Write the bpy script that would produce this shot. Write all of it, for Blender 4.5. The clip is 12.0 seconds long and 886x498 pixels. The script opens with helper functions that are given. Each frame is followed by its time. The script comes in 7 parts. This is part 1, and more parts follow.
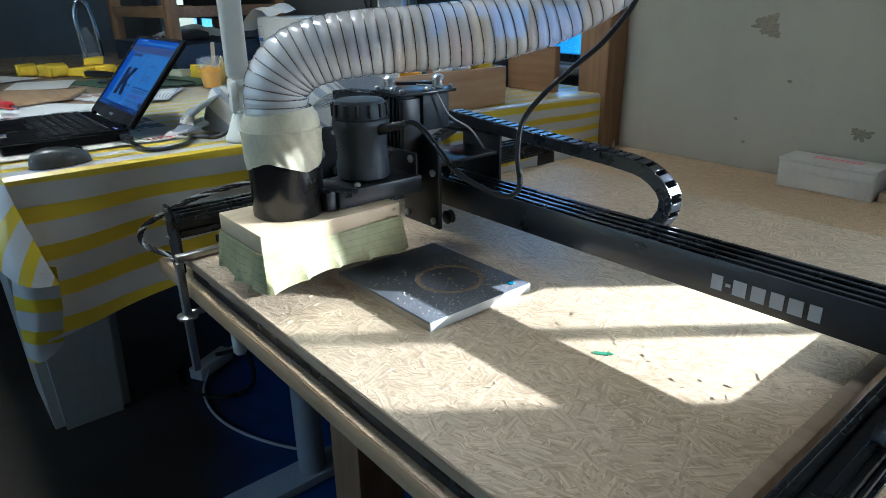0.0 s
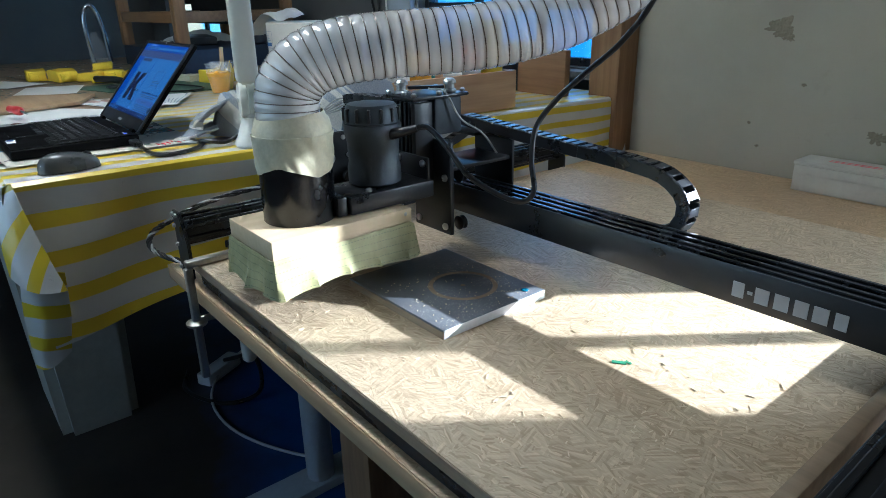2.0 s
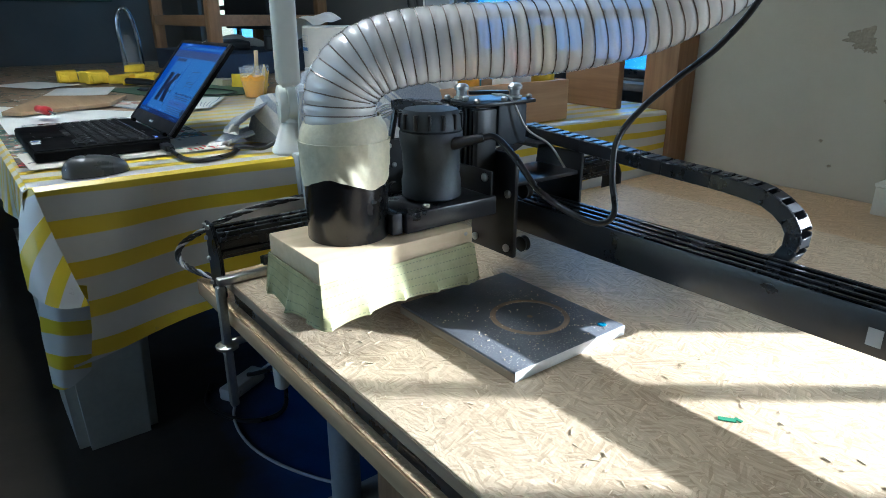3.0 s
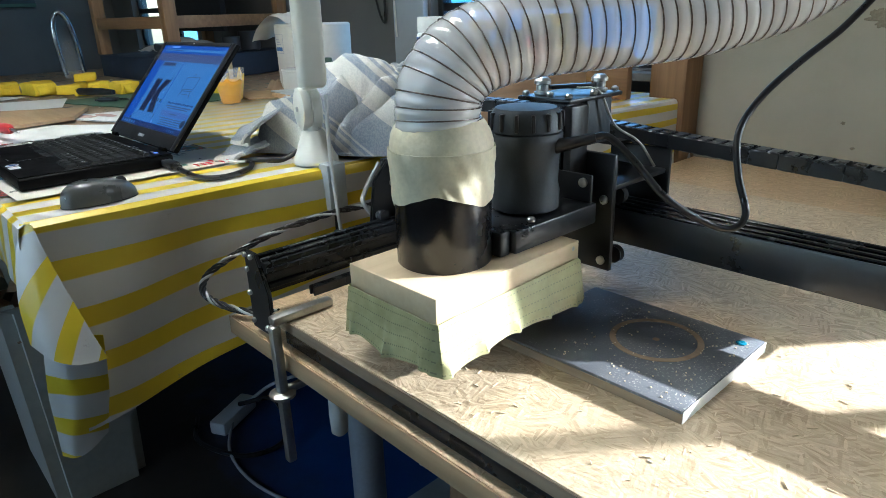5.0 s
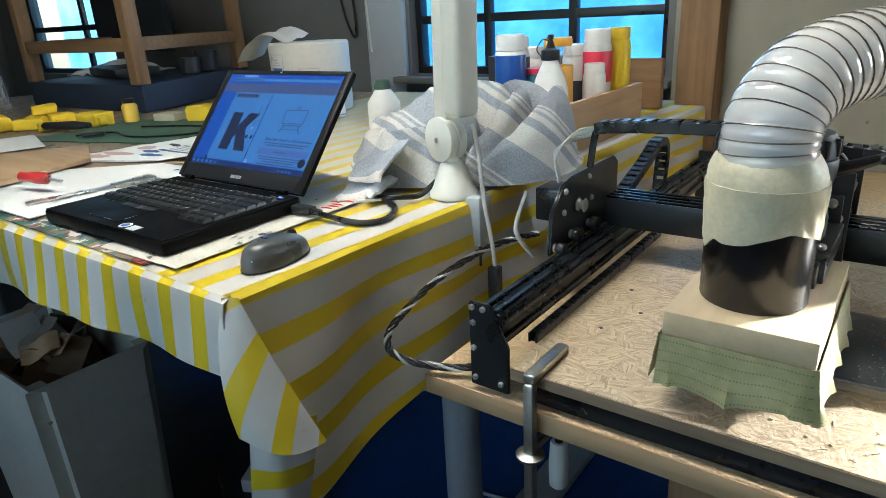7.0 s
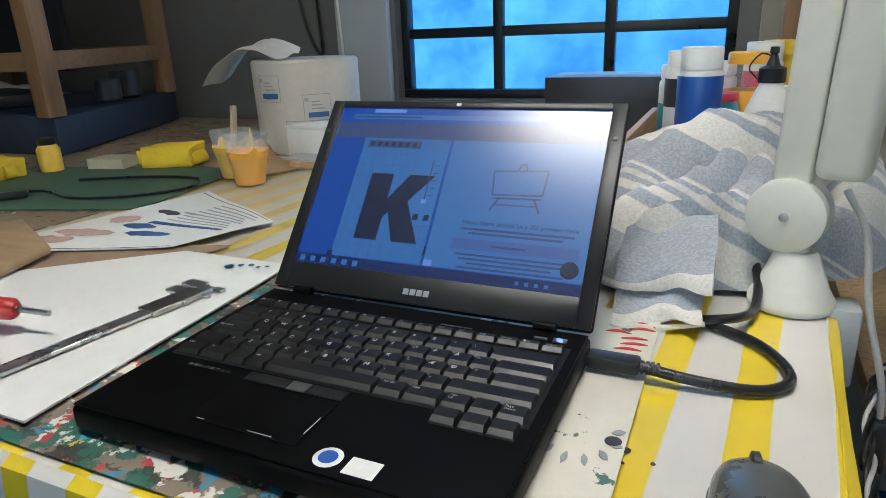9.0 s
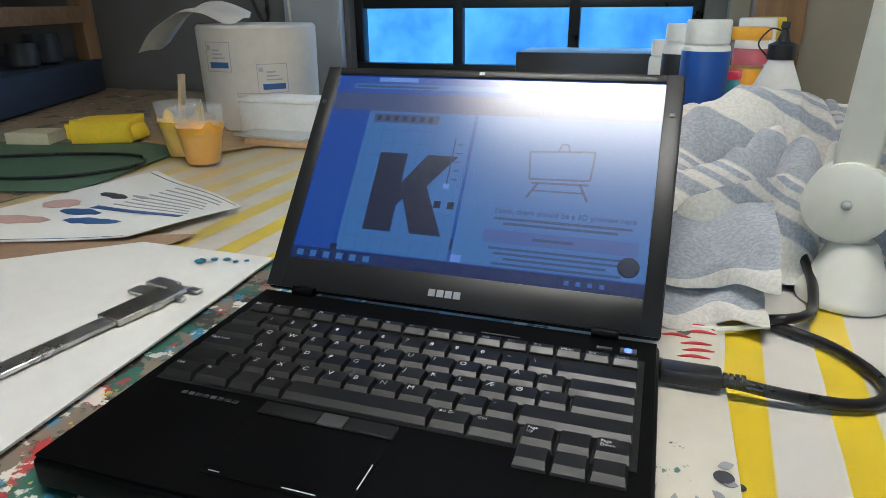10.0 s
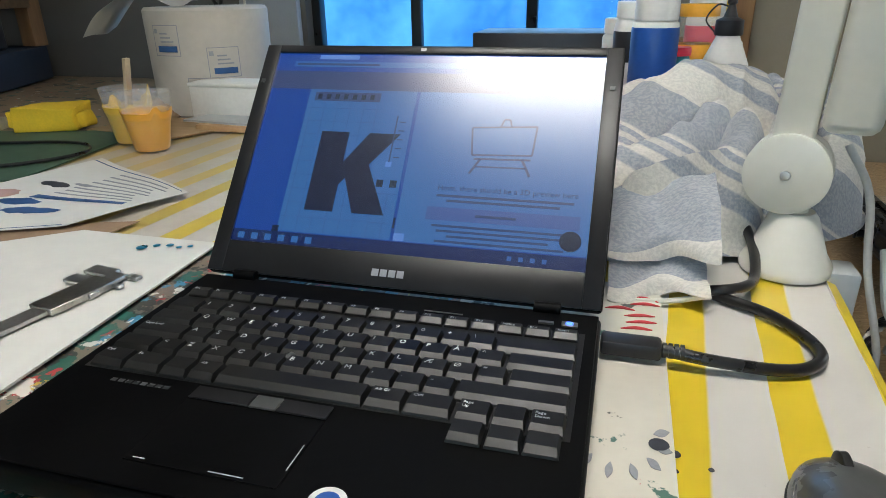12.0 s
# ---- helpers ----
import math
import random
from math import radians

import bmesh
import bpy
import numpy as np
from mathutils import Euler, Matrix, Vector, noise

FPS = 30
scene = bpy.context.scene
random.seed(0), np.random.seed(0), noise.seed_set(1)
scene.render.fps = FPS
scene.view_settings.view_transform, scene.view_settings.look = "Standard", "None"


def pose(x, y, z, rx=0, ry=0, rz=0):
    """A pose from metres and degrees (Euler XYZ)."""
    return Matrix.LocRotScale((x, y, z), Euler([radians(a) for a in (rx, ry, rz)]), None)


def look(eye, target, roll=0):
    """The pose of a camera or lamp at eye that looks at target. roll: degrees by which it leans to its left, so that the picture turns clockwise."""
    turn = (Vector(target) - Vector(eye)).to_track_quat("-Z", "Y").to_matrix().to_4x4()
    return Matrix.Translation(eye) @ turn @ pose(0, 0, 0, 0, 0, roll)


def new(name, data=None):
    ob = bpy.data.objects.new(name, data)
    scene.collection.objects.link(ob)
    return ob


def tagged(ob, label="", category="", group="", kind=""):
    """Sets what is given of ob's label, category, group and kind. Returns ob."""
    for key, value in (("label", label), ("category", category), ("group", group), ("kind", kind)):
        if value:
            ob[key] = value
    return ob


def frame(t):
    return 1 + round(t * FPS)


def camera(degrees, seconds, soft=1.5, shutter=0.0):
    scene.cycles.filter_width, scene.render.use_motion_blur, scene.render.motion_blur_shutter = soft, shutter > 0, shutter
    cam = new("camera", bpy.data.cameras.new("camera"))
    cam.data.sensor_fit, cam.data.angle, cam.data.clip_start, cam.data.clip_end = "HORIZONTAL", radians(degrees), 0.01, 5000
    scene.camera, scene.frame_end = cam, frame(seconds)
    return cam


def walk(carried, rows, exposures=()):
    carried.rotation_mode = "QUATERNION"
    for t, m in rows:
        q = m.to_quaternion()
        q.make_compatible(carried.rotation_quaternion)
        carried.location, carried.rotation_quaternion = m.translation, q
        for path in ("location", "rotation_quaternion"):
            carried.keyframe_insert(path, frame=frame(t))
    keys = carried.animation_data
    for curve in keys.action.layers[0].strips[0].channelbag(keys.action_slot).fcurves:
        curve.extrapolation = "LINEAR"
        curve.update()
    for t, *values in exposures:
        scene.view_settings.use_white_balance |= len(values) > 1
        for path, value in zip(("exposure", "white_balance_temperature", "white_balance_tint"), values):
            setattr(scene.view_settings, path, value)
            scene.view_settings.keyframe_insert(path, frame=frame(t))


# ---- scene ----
cam = camera(69.0, 12.0, soft=0.8)
PATH = [
    (0, (1.846, -0.37, 1.185), (0.412, 0.818, 0.457), -0.9),
    (0.5, (1.842, -0.364, 1.179), (0.398, 0.82, 0.462), -1.2),
    (1, (1.84, -0.364, 1.181), (0.394, 0.817, 0.464), -1.5),
    (1.5, (1.837, -0.368, 1.185), (0.395, 0.814, 0.462), -0.9),
    (2, (1.828, -0.368, 1.182), (0.378, 0.809, 0.467), -1.1),
    (2.5, (1.789, -0.373, 1.166), (0.338, 0.808, 0.458), -0.8),
    (3, (1.705, -0.346, 1.159), (0.208, 0.792, 0.478), -0.1),
    (3.2, (1.697, -0.322, 1.159), (0.151, 0.761, 0.5), -1.6),
    (4.8, (1.5, -0.388, 1.142), (0.039, 0.796, 0.462), -2.4),
    (5, (1.485, -0.415, 1.148), (0.104, 0.856, 0.457), -1.8),
    (5.5, (1.415, -0.456, 1.148), (0.063, 0.856, 0.476), -0.9),
    (6, (1.316, -0.493, 1.154), (0.052, 0.888, 0.449), -1.7),
    (6.5, (1.234, -0.544, 1.162), (0.007, 0.861, 0.441), -2.0),
    (7, (1.107, -0.65, 1.187), (-0.028, 0.847, 0.502), -3.1),
    (7.5, (0.952, -0.686, 1.19), (-0.164, 0.853, 0.569), -3.4),
    (7.7, (0.876, -0.662, 1.182), (-0.259, 0.871, 0.579), -4.1),
    (9.3, (0.368, -0.474, 1.178), (-0.319, 1.283, 0.513), -1.8),
    (9.5, (0.34, -0.462, 1.172), (-0.292, 1.309, 0.493), -1.4),
    (10, (0.316, -0.444, 1.163), (-0.275, 1.329, 0.451), -0.5),
    (10.5, (0.306, -0.434, 1.158), (-0.22, 1.347, 0.415), -0.3),
    (11, (0.305, -0.43, 1.156), (-0.201, 1.354, 0.408), -0.6),
    (11.5, (0.313, -0.433, 1.157), (-0.194, 1.349, 0.404), -0.4),
    (12, (0.337, -0.434, 1.154), (-0.165, 1.351, 0.402), -0.9),
]
EXPOSURES = [(0.0, 2.15, 5250, 5), (3.2, 2.2, 5300, 5), (5.0, 2.5, 5700, 5), (6.0, 2.35, 5750, -4), (6.5, 2.35, 5850, 0), (7.0, 2.6, 6050, 6), (7.7, 2.65, 6100, 8), (9.5, 1.95, 6150, 10), (12.0, 2.0, 6300, 10)]
LAMP, SKY_EAST, FILL_SOUTH, SKY_NORTH = 1.1, 3.4, 1.05, 1.0
walk(cam, [(t, look(eye, target, roll)) for t, eye, target, roll in PATH], EXPOSURES)

# ---- world, sun, large lights ----
world = bpy.data.worlds.new("world")
scene.world = world
world.use_nodes = True
wn = world.node_tree
sky = wn.nodes.new("ShaderNodeTexSky")
sky.sky_type, sky.sun_disc = "NISHITA", False
sky.sun_elevation, sky.sun_rotation = radians(19.5), radians(38.7)
wn.links.new(sky.outputs[0], wn.nodes["Background"].inputs[0])
wn.nodes["Background"].inputs[1].default_value = 0.12

sun = new("sun", bpy.data.lights.new("sun", "SUN"))
sun.data.energy, sun.data.angle, sun.data.color = 5.0, radians(0.6), (1.0, 0.98, 0.95)
SUN_FROM = Vector((0.625 * math.cos(radians(19.5)), 0.781 * math.cos(radians(19.5)), math.sin(radians(19.5))))
sun.matrix_world = Matrix.Translation((6, 8, 5)) @ SUN_FROM.to_track_quat("Z", "Y").to_matrix().to_4x4()

# ---- helpers for building ----
ORIGIN = {}


def thing(name, at, label, category, group="", kind=""):
    """An empty at the base of a thing; its parts are given in world coordinates."""
    ob = new(name)
    ob.empty_display_size = 0.02
    ob.location = at
    ORIGIN[ob] = Vector(at)
    return tagged(ob, label, category, group, kind)


def mesh_from(name, bm, material, smooth=40):
    me = bpy.data.meshes.new(name)
    bmesh.ops.recalc_face_normals(bm, faces=bm.faces[:])
    bm.to_mesh(me)
    bm.free()
    if smooth:
        me.polygons.foreach_set("use_smooth", [True] * len(me.polygons))
        me.set_sharp_from_angle(angle=radians(smooth))
    for m in material if isinstance(material, (list, tuple)) else [material]:
        me.materials.append(m)
    return me


def part(name, bm, material, parent, label="", smooth=40):
    """Links a bmesh in world coordinates as one mesh under a thing or part."""
    org = ORIGIN[parent]
    bmesh.ops.translate(bm, verts=bm.verts[:], vec=-org)
    ob = new(name, mesh_from(name, bm, material, smooth))
    ob.parent = parent
    ORIGIN[ob] = org
    return tagged(ob, label)


def solid(name, bm, material, label, category, kind="", group="", smooth=40):
    """A thing or piece of the setting that is one mesh."""
    lo = Vector((min(v.co.x for v in bm.verts), min(v.co.y for v in bm.verts), min(v.co.z for v in bm.verts)))
    hi = Vector((max(v.co.x for v in bm.verts), max(v.co.y for v in bm.verts), max(v.co.z for v in bm.verts)))
    at = Vector(((lo.x + hi.x) / 2, (lo.y + hi.y) / 2, lo.z))
    bmesh.ops.translate(bm, verts=bm.verts[:], vec=-at)
    ob = new(name, mesh_from(name, bm, material, smooth))
    ob.location = at
    ORIGIN[ob] = at
    return tagged(ob, label, category, group, kind)


def box(x0, x1, y0, y1, z0, z1, bevel=0.0, seg=2, bm=None, turn=None):
    b = bmesh.new()
    bmesh.ops.create_cube(b, size=1)
    for v in b.verts:
        v.co = Vector(((x0 + x1) / 2 + v.co.x * (x1 - x0), (y0 + y1) / 2 + v.co.y * (y1 - y0), (z0 + z1) / 2 + v.co.z * (z1 - z0)))
    if bevel:
        bmesh.ops.bevel(b, geom=b.edges[:], offset=bevel, segments=seg, affect="EDGES", profile=0.5)
    if turn:
        c = Vector(((x0 + x1) / 2, (y0 + y1) / 2, (z0 + z1) / 2))
        bmesh.ops.transform(b, matrix=Matrix.Translation(c) @ turn @ Matrix.Translation(-c), verts=b.verts[:])
    return merge(bm, b)


def merge(bm, b):
    if bm is None:
        return b
    me = bpy.data.meshes.new("tmp")
    b.to_mesh(me)
    b.free()
    bm.from_mesh(me)
    bpy.data.meshes.remove(me)
    return bm


def lathe(profile, at=(0, 0, 0), seg=40, axis=None, bm=None, cap=True):
    """Turns (radius, height) pairs about the z axis; axis: another direction."""
    b = bmesh.new()
    rings = []
    for r, h in profile:
        rings.append([b.verts.new((r * math.cos(2 * math.pi * i / seg), r * math.sin(2 * math.pi * i / seg), h)) for i in range(seg)])
    for a, c in zip(rings, rings[1:]):
        for i in range(seg):
            b.faces.new((a[i], a[(i + 1) % seg], c[(i + 1) % seg], c[i]))
    if cap:
        b.faces.new(list(reversed(rings[0])))
        b.faces.new(rings[-1])
    if axis is not None:
        q = Vector(axis).normalized().to_track_quat("Z", "Y").to_matrix().to_4x4()
        bmesh.ops.transform(b, matrix=q, verts=b.verts[:])
    bmesh.ops.translate(b, verts=b.verts[:], vec=Vector(at))
    return merge(bm, b)


def rod(a, c, r, seg=16, bm=None, bevel=0.0):
    a, c = Vector(a), Vector(c)
    h = (c - a).length
    e = min(bevel, r * 0.6, h * 0.3)
    prof = [(r - e, 0), (r, e), (r, h - e), (r - e, h)] if e else [(r, 0), (r, h)]
    return lathe(prof, a, seg, c - a, bm)


def spline(points, n=12):
    """Points along a smooth line through the given ones."""
    p = [Vector(q) for q in points]
    p = [p[0] * 2 - p[1]] + p + [p[-1] * 2 - p[-2]]
    out = []
    for i in range(1, len(p) - 2):
        for k in range(n):
            t = k / n
            a, b, c, d = p[i - 1:i + 3]
            out.append(0.5 * (2 * b + (c - a) * t + (2 * a - 5 * b + 4 * c - d) * t * t + (3 * b - a - 3 * c + d) * t ** 3))
    out.append(p[-2])
    return out


def frames_along(line):
    """A steady cross frame at each point of a line."""
    out, up = [], None
    for i, q in enumerate(line):
        d = (line[min(i + 1, len(line) - 1)] - line[max(i - 1, 0)]).normalized()
        if up is None:
            up = d.orthogonal().normalized()
        up = (up - d * up.dot(d)).normalized()
        out.append((q, up, d.cross(up), d))
    return out


def tube(points, radius, seg=10, n=12, bm=None, smooth_line=True, cap=True):
    line = spline(points, n) if smooth_line else [Vector(q) for q in points]
    b = bmesh.new()
    rings = []
    for i, (q, u, w, d) in enumerate(frames_along(line)):
        r = radius(i / (len(line) - 1)) if callable(radius) else radius
        rings.append([b.verts.new(q + (u * math.cos(2 * math.pi * k / seg) + w * math.sin(2 * math.pi * k / seg)) * r) for k in range(seg)])
    for a, c in zip(rings, rings[1:]):
        for k in range(seg):
            b.faces.new((a[k], a[(k + 1) % seg], c[(k + 1) % seg], c[k]))
    if cap:
        b.faces.new(list(reversed(rings[0])))
        b.faces.new(rings[-1])
    return merge(bm, b)


def sheet(fn, nu, nv, thick=0.0, bm=None, uv=None):
    """A grid of points fn(u, v), u and v from 0 to 1, given some thickness."""
    b = bmesh.new()
    g = [[b.verts.new(fn(i / nu, j / nv)) for j in range(nv + 1)] for i in range(nu + 1)]
    lay = b.loops.layers.uv.new("UVMap") if uv else None
    for i in range(nu):
        for j in range(nv):
            f = b.faces.new((g[i][j], g[i + 1][j], g[i + 1][j + 1], g[i][j + 1]))
            if uv:
                for lp, (a, c) in zip(f.loops, ((i, j), (i + 1, j), (i + 1, j + 1), (i, j + 1))):
                    lp[lay].uv = uv(a / nu, c / nv)
    if thick:
        b.normal_update()
        bmesh.ops.solidify(b, geom=b.faces[:], thickness=thick)
    return merge(bm, b)


def prism(outline, z0, z1, bm=None, bevel=0.0):
    """An upright slab over an outline of (x, y)."""
    b = bmesh.new()
    lo = [b.verts.new((x, y, z0)) for x, y in outline]
    hi = [b.verts.new((x, y, z1)) for x, y in outline]
    n = len(outline)
    b.faces.new(list(reversed(lo)))
    b.faces.new(hi)
    for i in range(n):
        b.faces.new((lo[i], lo[(i + 1) % n], hi[(i + 1) % n], hi[i]))
    if bevel:
        bmesh.ops.bevel(b, geom=b.edges[:], offset=bevel, segments=2, affect="EDGES", profile=0.5)
    return merge(bm, b)


def wob(x, y, z, s=1.0):
    return noise.noise(Vector((x * s, y * s, z * s)))


# ---- materials ----
def node_mat(name):
    m = bpy.data.materials.new(name)
    m.use_nodes = True
    t = m.node_tree
    return m, t, t.nodes["Principled BSDF"]


def link(t, a, b):
    t.links.new(a, b)


def coords(t, scale=(1, 1, 1), rot=(0, 0, 0), kind="Object"):
    tc = t.nodes.new("ShaderNodeTexCoord")
    mp = t.nodes.new("ShaderNodeMapping")
    mp.inputs["Scale"].default_value, mp.inputs["Rotation"].default_value = scale, rot
    link(t, tc.outputs[kind], mp.inputs[0])
    return mp.outputs[0]


def noise_node(t, vec, scale, detail=4, rough=0.55):
    n = t.nodes.new("ShaderNodeTexNoise")
    n.inputs["Scale"].default_value, n.inputs["Detail"].default_value, n.inputs["Roughness"].default_value = scale, detail, rough
    link(t, vec, n.inputs["Vector"])
    return n.outputs["Fac"]


def ramp(t, fac, stops):
    r = t.nodes.new("ShaderNodeValToRGB")
    e = r.color_ramp.elements
    while len(e) < len(stops):
        e.new(0.5)
    for el, (p, c) in zip(e, stops):
        el.position, el.color = p, (*c, 1) if len(c) == 3 else c
    link(t, fac, r.inputs[0])
    return r.outputs[0]


def mix(t, fac, a, b, mode="MIX"):
    m = t.nodes.new("ShaderNodeMix")
    m.data_type, m.blend_type = "RGBA", mode
    for sock, val in ((m.inputs[0], fac), (m.inputs[6], a), (m.inputs[7], b)):
        if isinstance(val, (int, float)):
            sock.default_value = val
        elif isinstance(val, tuple):
            sock.default_value = (*val, 1)
        else:
            link(t, val, sock)
    return m.outputs[2]


def calc(t, op, a, b=0.0):
    m = t.nodes.new("ShaderNodeMath")
    m.operation = op
    for sock, val in ((m.inputs[0], a), (m.inputs[1], b)):
        if isinstance(val, (int, float)):
            sock.default_value = val
        else:
            link(t, val, sock)
    return m.outputs[0]


def bump(t, bsdf, height, strength=0.3, dist=0.002):
    b = t.nodes.new("ShaderNodeBump")
    b.inputs["Strength"].default_value, b.inputs["Distance"].default_value = strength, dist
    link(t, height, b.inputs["Height"])
    link(t, b.outputs[0], bsdf.inputs["Normal"])


def plain(name, c, rough=0.5, metal=0.0, var=0.25, scale=30, bumpy=0.15, dist=0.0005, spec=0.5):
    """A surface of one colour with fine grain and broad wear."""
    m, t, p = node_mat(name)
    v = coords(t)
    n1, n2 = noise_node(t, v, scale * 8, 3), noise_node(t, v, scale * 0.5, 5, 0.65)
    lo, hi = tuple(x * (1 - var) for x in c), tuple(min(1, x * (1 + var)) for x in c)
    col = mix(t, 0.3, ramp(t, n2, [(0.3, lo), (0.7, hi)]), ramp(t, n1, [(0.3, lo), (0.7, hi)]))
    link(t, col, p.inputs["Base Color"])
    link(t, ramp(t, n2, [(0.3, (max(0, rough - 0.1),) * 3), (0.7, (min(1, rough + 0.1),) * 3)]), p.inputs["Roughness"])
    p.inputs["Metallic"].default_value = metal
    p.inputs["Specular IOR Level"].default_value = spec
    if bumpy:
        bump(t, p, n1, bumpy, dist)
    return m


def wood(name, c1, c2, axis=0, rough=0.6, scale=1.0, bumpy=0.25):
    """Grain along an axis."""
    m, t, p = node_mat(name)
    s = [55 * scale] * 3
    s[axis] = 3.5 * scale
    v = coords(t, tuple(s))
    n = noise_node(t, v, 1.0, 6, 0.6)
    k = noise_node(t, coords(t), 5, 4)
    col = mix(t, 0.35, ramp(t, n, [(0.3, c1), (0.68, c2)]), ramp(t, k, [(0.35, c1), (0.65, c2)]))
    link(t, col, p.inputs["Base Color"])
    p.inputs["Roughness"].default_value = rough
    bump(t, p, n, bumpy, 0.001)
    return m


def osb(name, dark, light, relief, worn=0.0):
    """Pressed wood strands lying in all directions."""
    m, t, p = node_mat(name)
    cols, hts = [], []
    for k, (rot, off) in enumerate(((0.35, 0), (1.25, 3.1), (2.2, 7.7), (2.8, 5.2))):
        wv = coords(t, (1, 1, 1), (0, 0, rot))
        warp = t.nodes.new("ShaderNodeTexNoise")
        warp.inputs["Scale"].default_value = 9
        link(t, wv, warp.inputs["Vector"])
        add = t.nodes.new("ShaderNodeVectorMath")
        add.operation = "MULTIPLY_ADD"
        add.inputs[1].default_value, add.inputs[2].default_value = (0.02, 0.02, 0), (off, off, 0)
        link(t, warp.outputs["Color"], add.inputs[0])
        add2 = t.nodes.new("ShaderNodeVectorMath")
        link(t, add.outputs[0], add2.inputs[0])
        link(t, wv, add2.inputs[1])
        sc = t.nodes.new("ShaderNodeVectorMath")
        sc.operation = "MULTIPLY"
        sc.inputs[1].default_value = (50, 380, 1)
        link(t, add2.outputs[0], sc.inputs[0])
        vo = t.nodes.new("ShaderNodeTexVoronoi")
        vo.voronoi_dimensions = "2D"
        vo.inputs["Scale"].default_value = 1.0
        link(t, sc.outputs[0], vo.inputs["Vector"])
        sep = t.nodes.new("ShaderNodeSeparateColor")
        link(t, vo.outputs["Color"], sep.inputs[0])
        cols.append(sep.outputs[0])
        hts.append(sep.outputs[1])
    pick = noise_node(t, coords(t), 38, 3)
    pick2 = noise_node(t, coords(t, (1, 1, 1), (0, 0, 1)), 31, 3)
    s1 = calc(t, "GREATER_THAN", pick, 0.5)
    s2 = calc(t, "GREATER_THAN", pick2, 0.5)
    colf = mix(t, s2, mix(t, s1, cols[0], cols[1]), mix(t, s1, cols[2], cols[3]))
    hf = mix(t, s2, mix(t, s1, hts[0], hts[1]), mix(t, s1, hts[2], hts[3]))
    mid = tuple((a + b) / 2 for a, b in zip(dark, light))
    base = ramp(t, colf, [(0.0, dark), (0.12, tuple((2 * a + b) / 3 for a, b in zip(dark, mid))), (0.30, mid), (0.62, tuple((a + b) / 2 for a, b in zip(light, mid))), (0.85, light), (1.0, tuple(min(0.85, x * 1.15) for x in light))])
    st = noise_node(t, coords(t), 2.2, 6, 0.7)
    base = mix(t, calc(t, "MULTIPLY", ramp(t, st, [(0.40, (0, 0, 0)), (0.66, (1, 1, 1))]), 0.5 + worn), base, tuple(x * 0.55 for x in mid))
    gr = noise_node(t, coords(t, (40, 400, 40)), 1, 3)
    base = mix(t, 0.25, base, ramp(t, gr, [(0.35, dark), (0.65, light)]))
    link(t, base, p.inputs["Base Color"])
    p.inputs["Roughness"].default_value = 0.48
    p.inputs["Specular IOR Level"].default_value = 0.5
    bump(t, p, mix(t, 0.12, hf, noise_node(t, coords(t), 120, 4)), 1.0, relief * 1.2)
    return m


M = {}
M["osb"] = osb("pressed_strand_board", (0.34, 0.24, 0.14), (0.65, 0.51, 0.34), 0.0065, -0.15)
M["osb_back"] = osb("pressed_strand_board_bench", (0.40, 0.265, 0.14), (0.64, 0.455, 0.265), 0.0012, -0.1)
M["ply_edge"] = wood("board_edge", (0.17, 0.12, 0.07), (0.34, 0.25, 0.16), 0, 0.7)
M["ply_light"] = wood("light_board_edge", (0.30, 0.19, 0.095), (0.44, 0.30, 0.16), 0, 0.6)
M["pine_x"] = wood("pine_x", (0.55, 0.43, 0.27), (0.74, 0.62, 0.44), 0, 0.55)
M["pine_y"] = wood("pine_y", (0.46, 0.345, 0.20), (0.60, 0.47, 0.30), 1, 0.55)
M["pine_dark_z"] = wood("stained_post", (0.17, 0.09, 0.04), (0.32, 0.185, 0.085), 2, 0.6)
M["pine_dark_x"] = wood("stained_rail", (0.17, 0.09, 0.04), (0.32, 0.18, 0.085), 0, 0.6)
M["tray"] = wood("tray_wood", (0.42, 0.24, 0.12), (0.62, 0.4, 0.22), 1, 0.55)
M["black_metal"] = plain("black_anodised", (0.009, 0.010, 0.012), 0.34, 0.0, 0.3, 25, 0.06)
M["black_rail"] = plain("black_extrusion", (0.012, 0.014, 0.017), 0.28, 0.5, 0.2, 18, 0.04)
M["black_plastic"] = plain("black_plastic", (0.014, 0.014, 0.016), 0.42, 0.0, 0.3, 40, 0.1)
M["chain"] = plain("chain_plastic", (0.012, 0.014, 0.018), 0.32, 0.0, 0.25, 40, 0.1)
M["pot"] = plain("glossy_black_pipe", (0.005, 0.005, 0.006), 0.26, 0.0, 0.3, 12, 0.03)
M["router"] = plain("dark_grey_rubber", (0.035, 0.045, 0.055), 0.55, 0.0, 0.25, 60, 0.2)
M["steel"] = plain("bright_steel", (0.50, 0.50, 0.49), 0.33, 0.9, 0.15, 40, 0.05)
M["zinc"] = plain("zinc_clamp", (0.45, 0.44, 0.4), 0.38, 1.0, 0.25, 30, 0.1)
M["tape"] = plain("masking_tape", (0.58, 0.52, 0.36), 0.5, 0.0, 0.18, 25, 0.25, 0.001)
M["bin"] = plain("white_bin_plastic", (0.50, 0.49, 0.42), 0.45, 0.0, 0.15, 6, 0.08)
M["lamp_white"] = plain("cream_enamel", (0.74, 0.72, 0.64), 0.35, 0.0, 0.06, 8, 0.03)
M["lamp_grey"] = plain("grey_bracket", (0.42, 0.45, 0.46), 0.45, 0.0, 0.12, 10, 0.05)
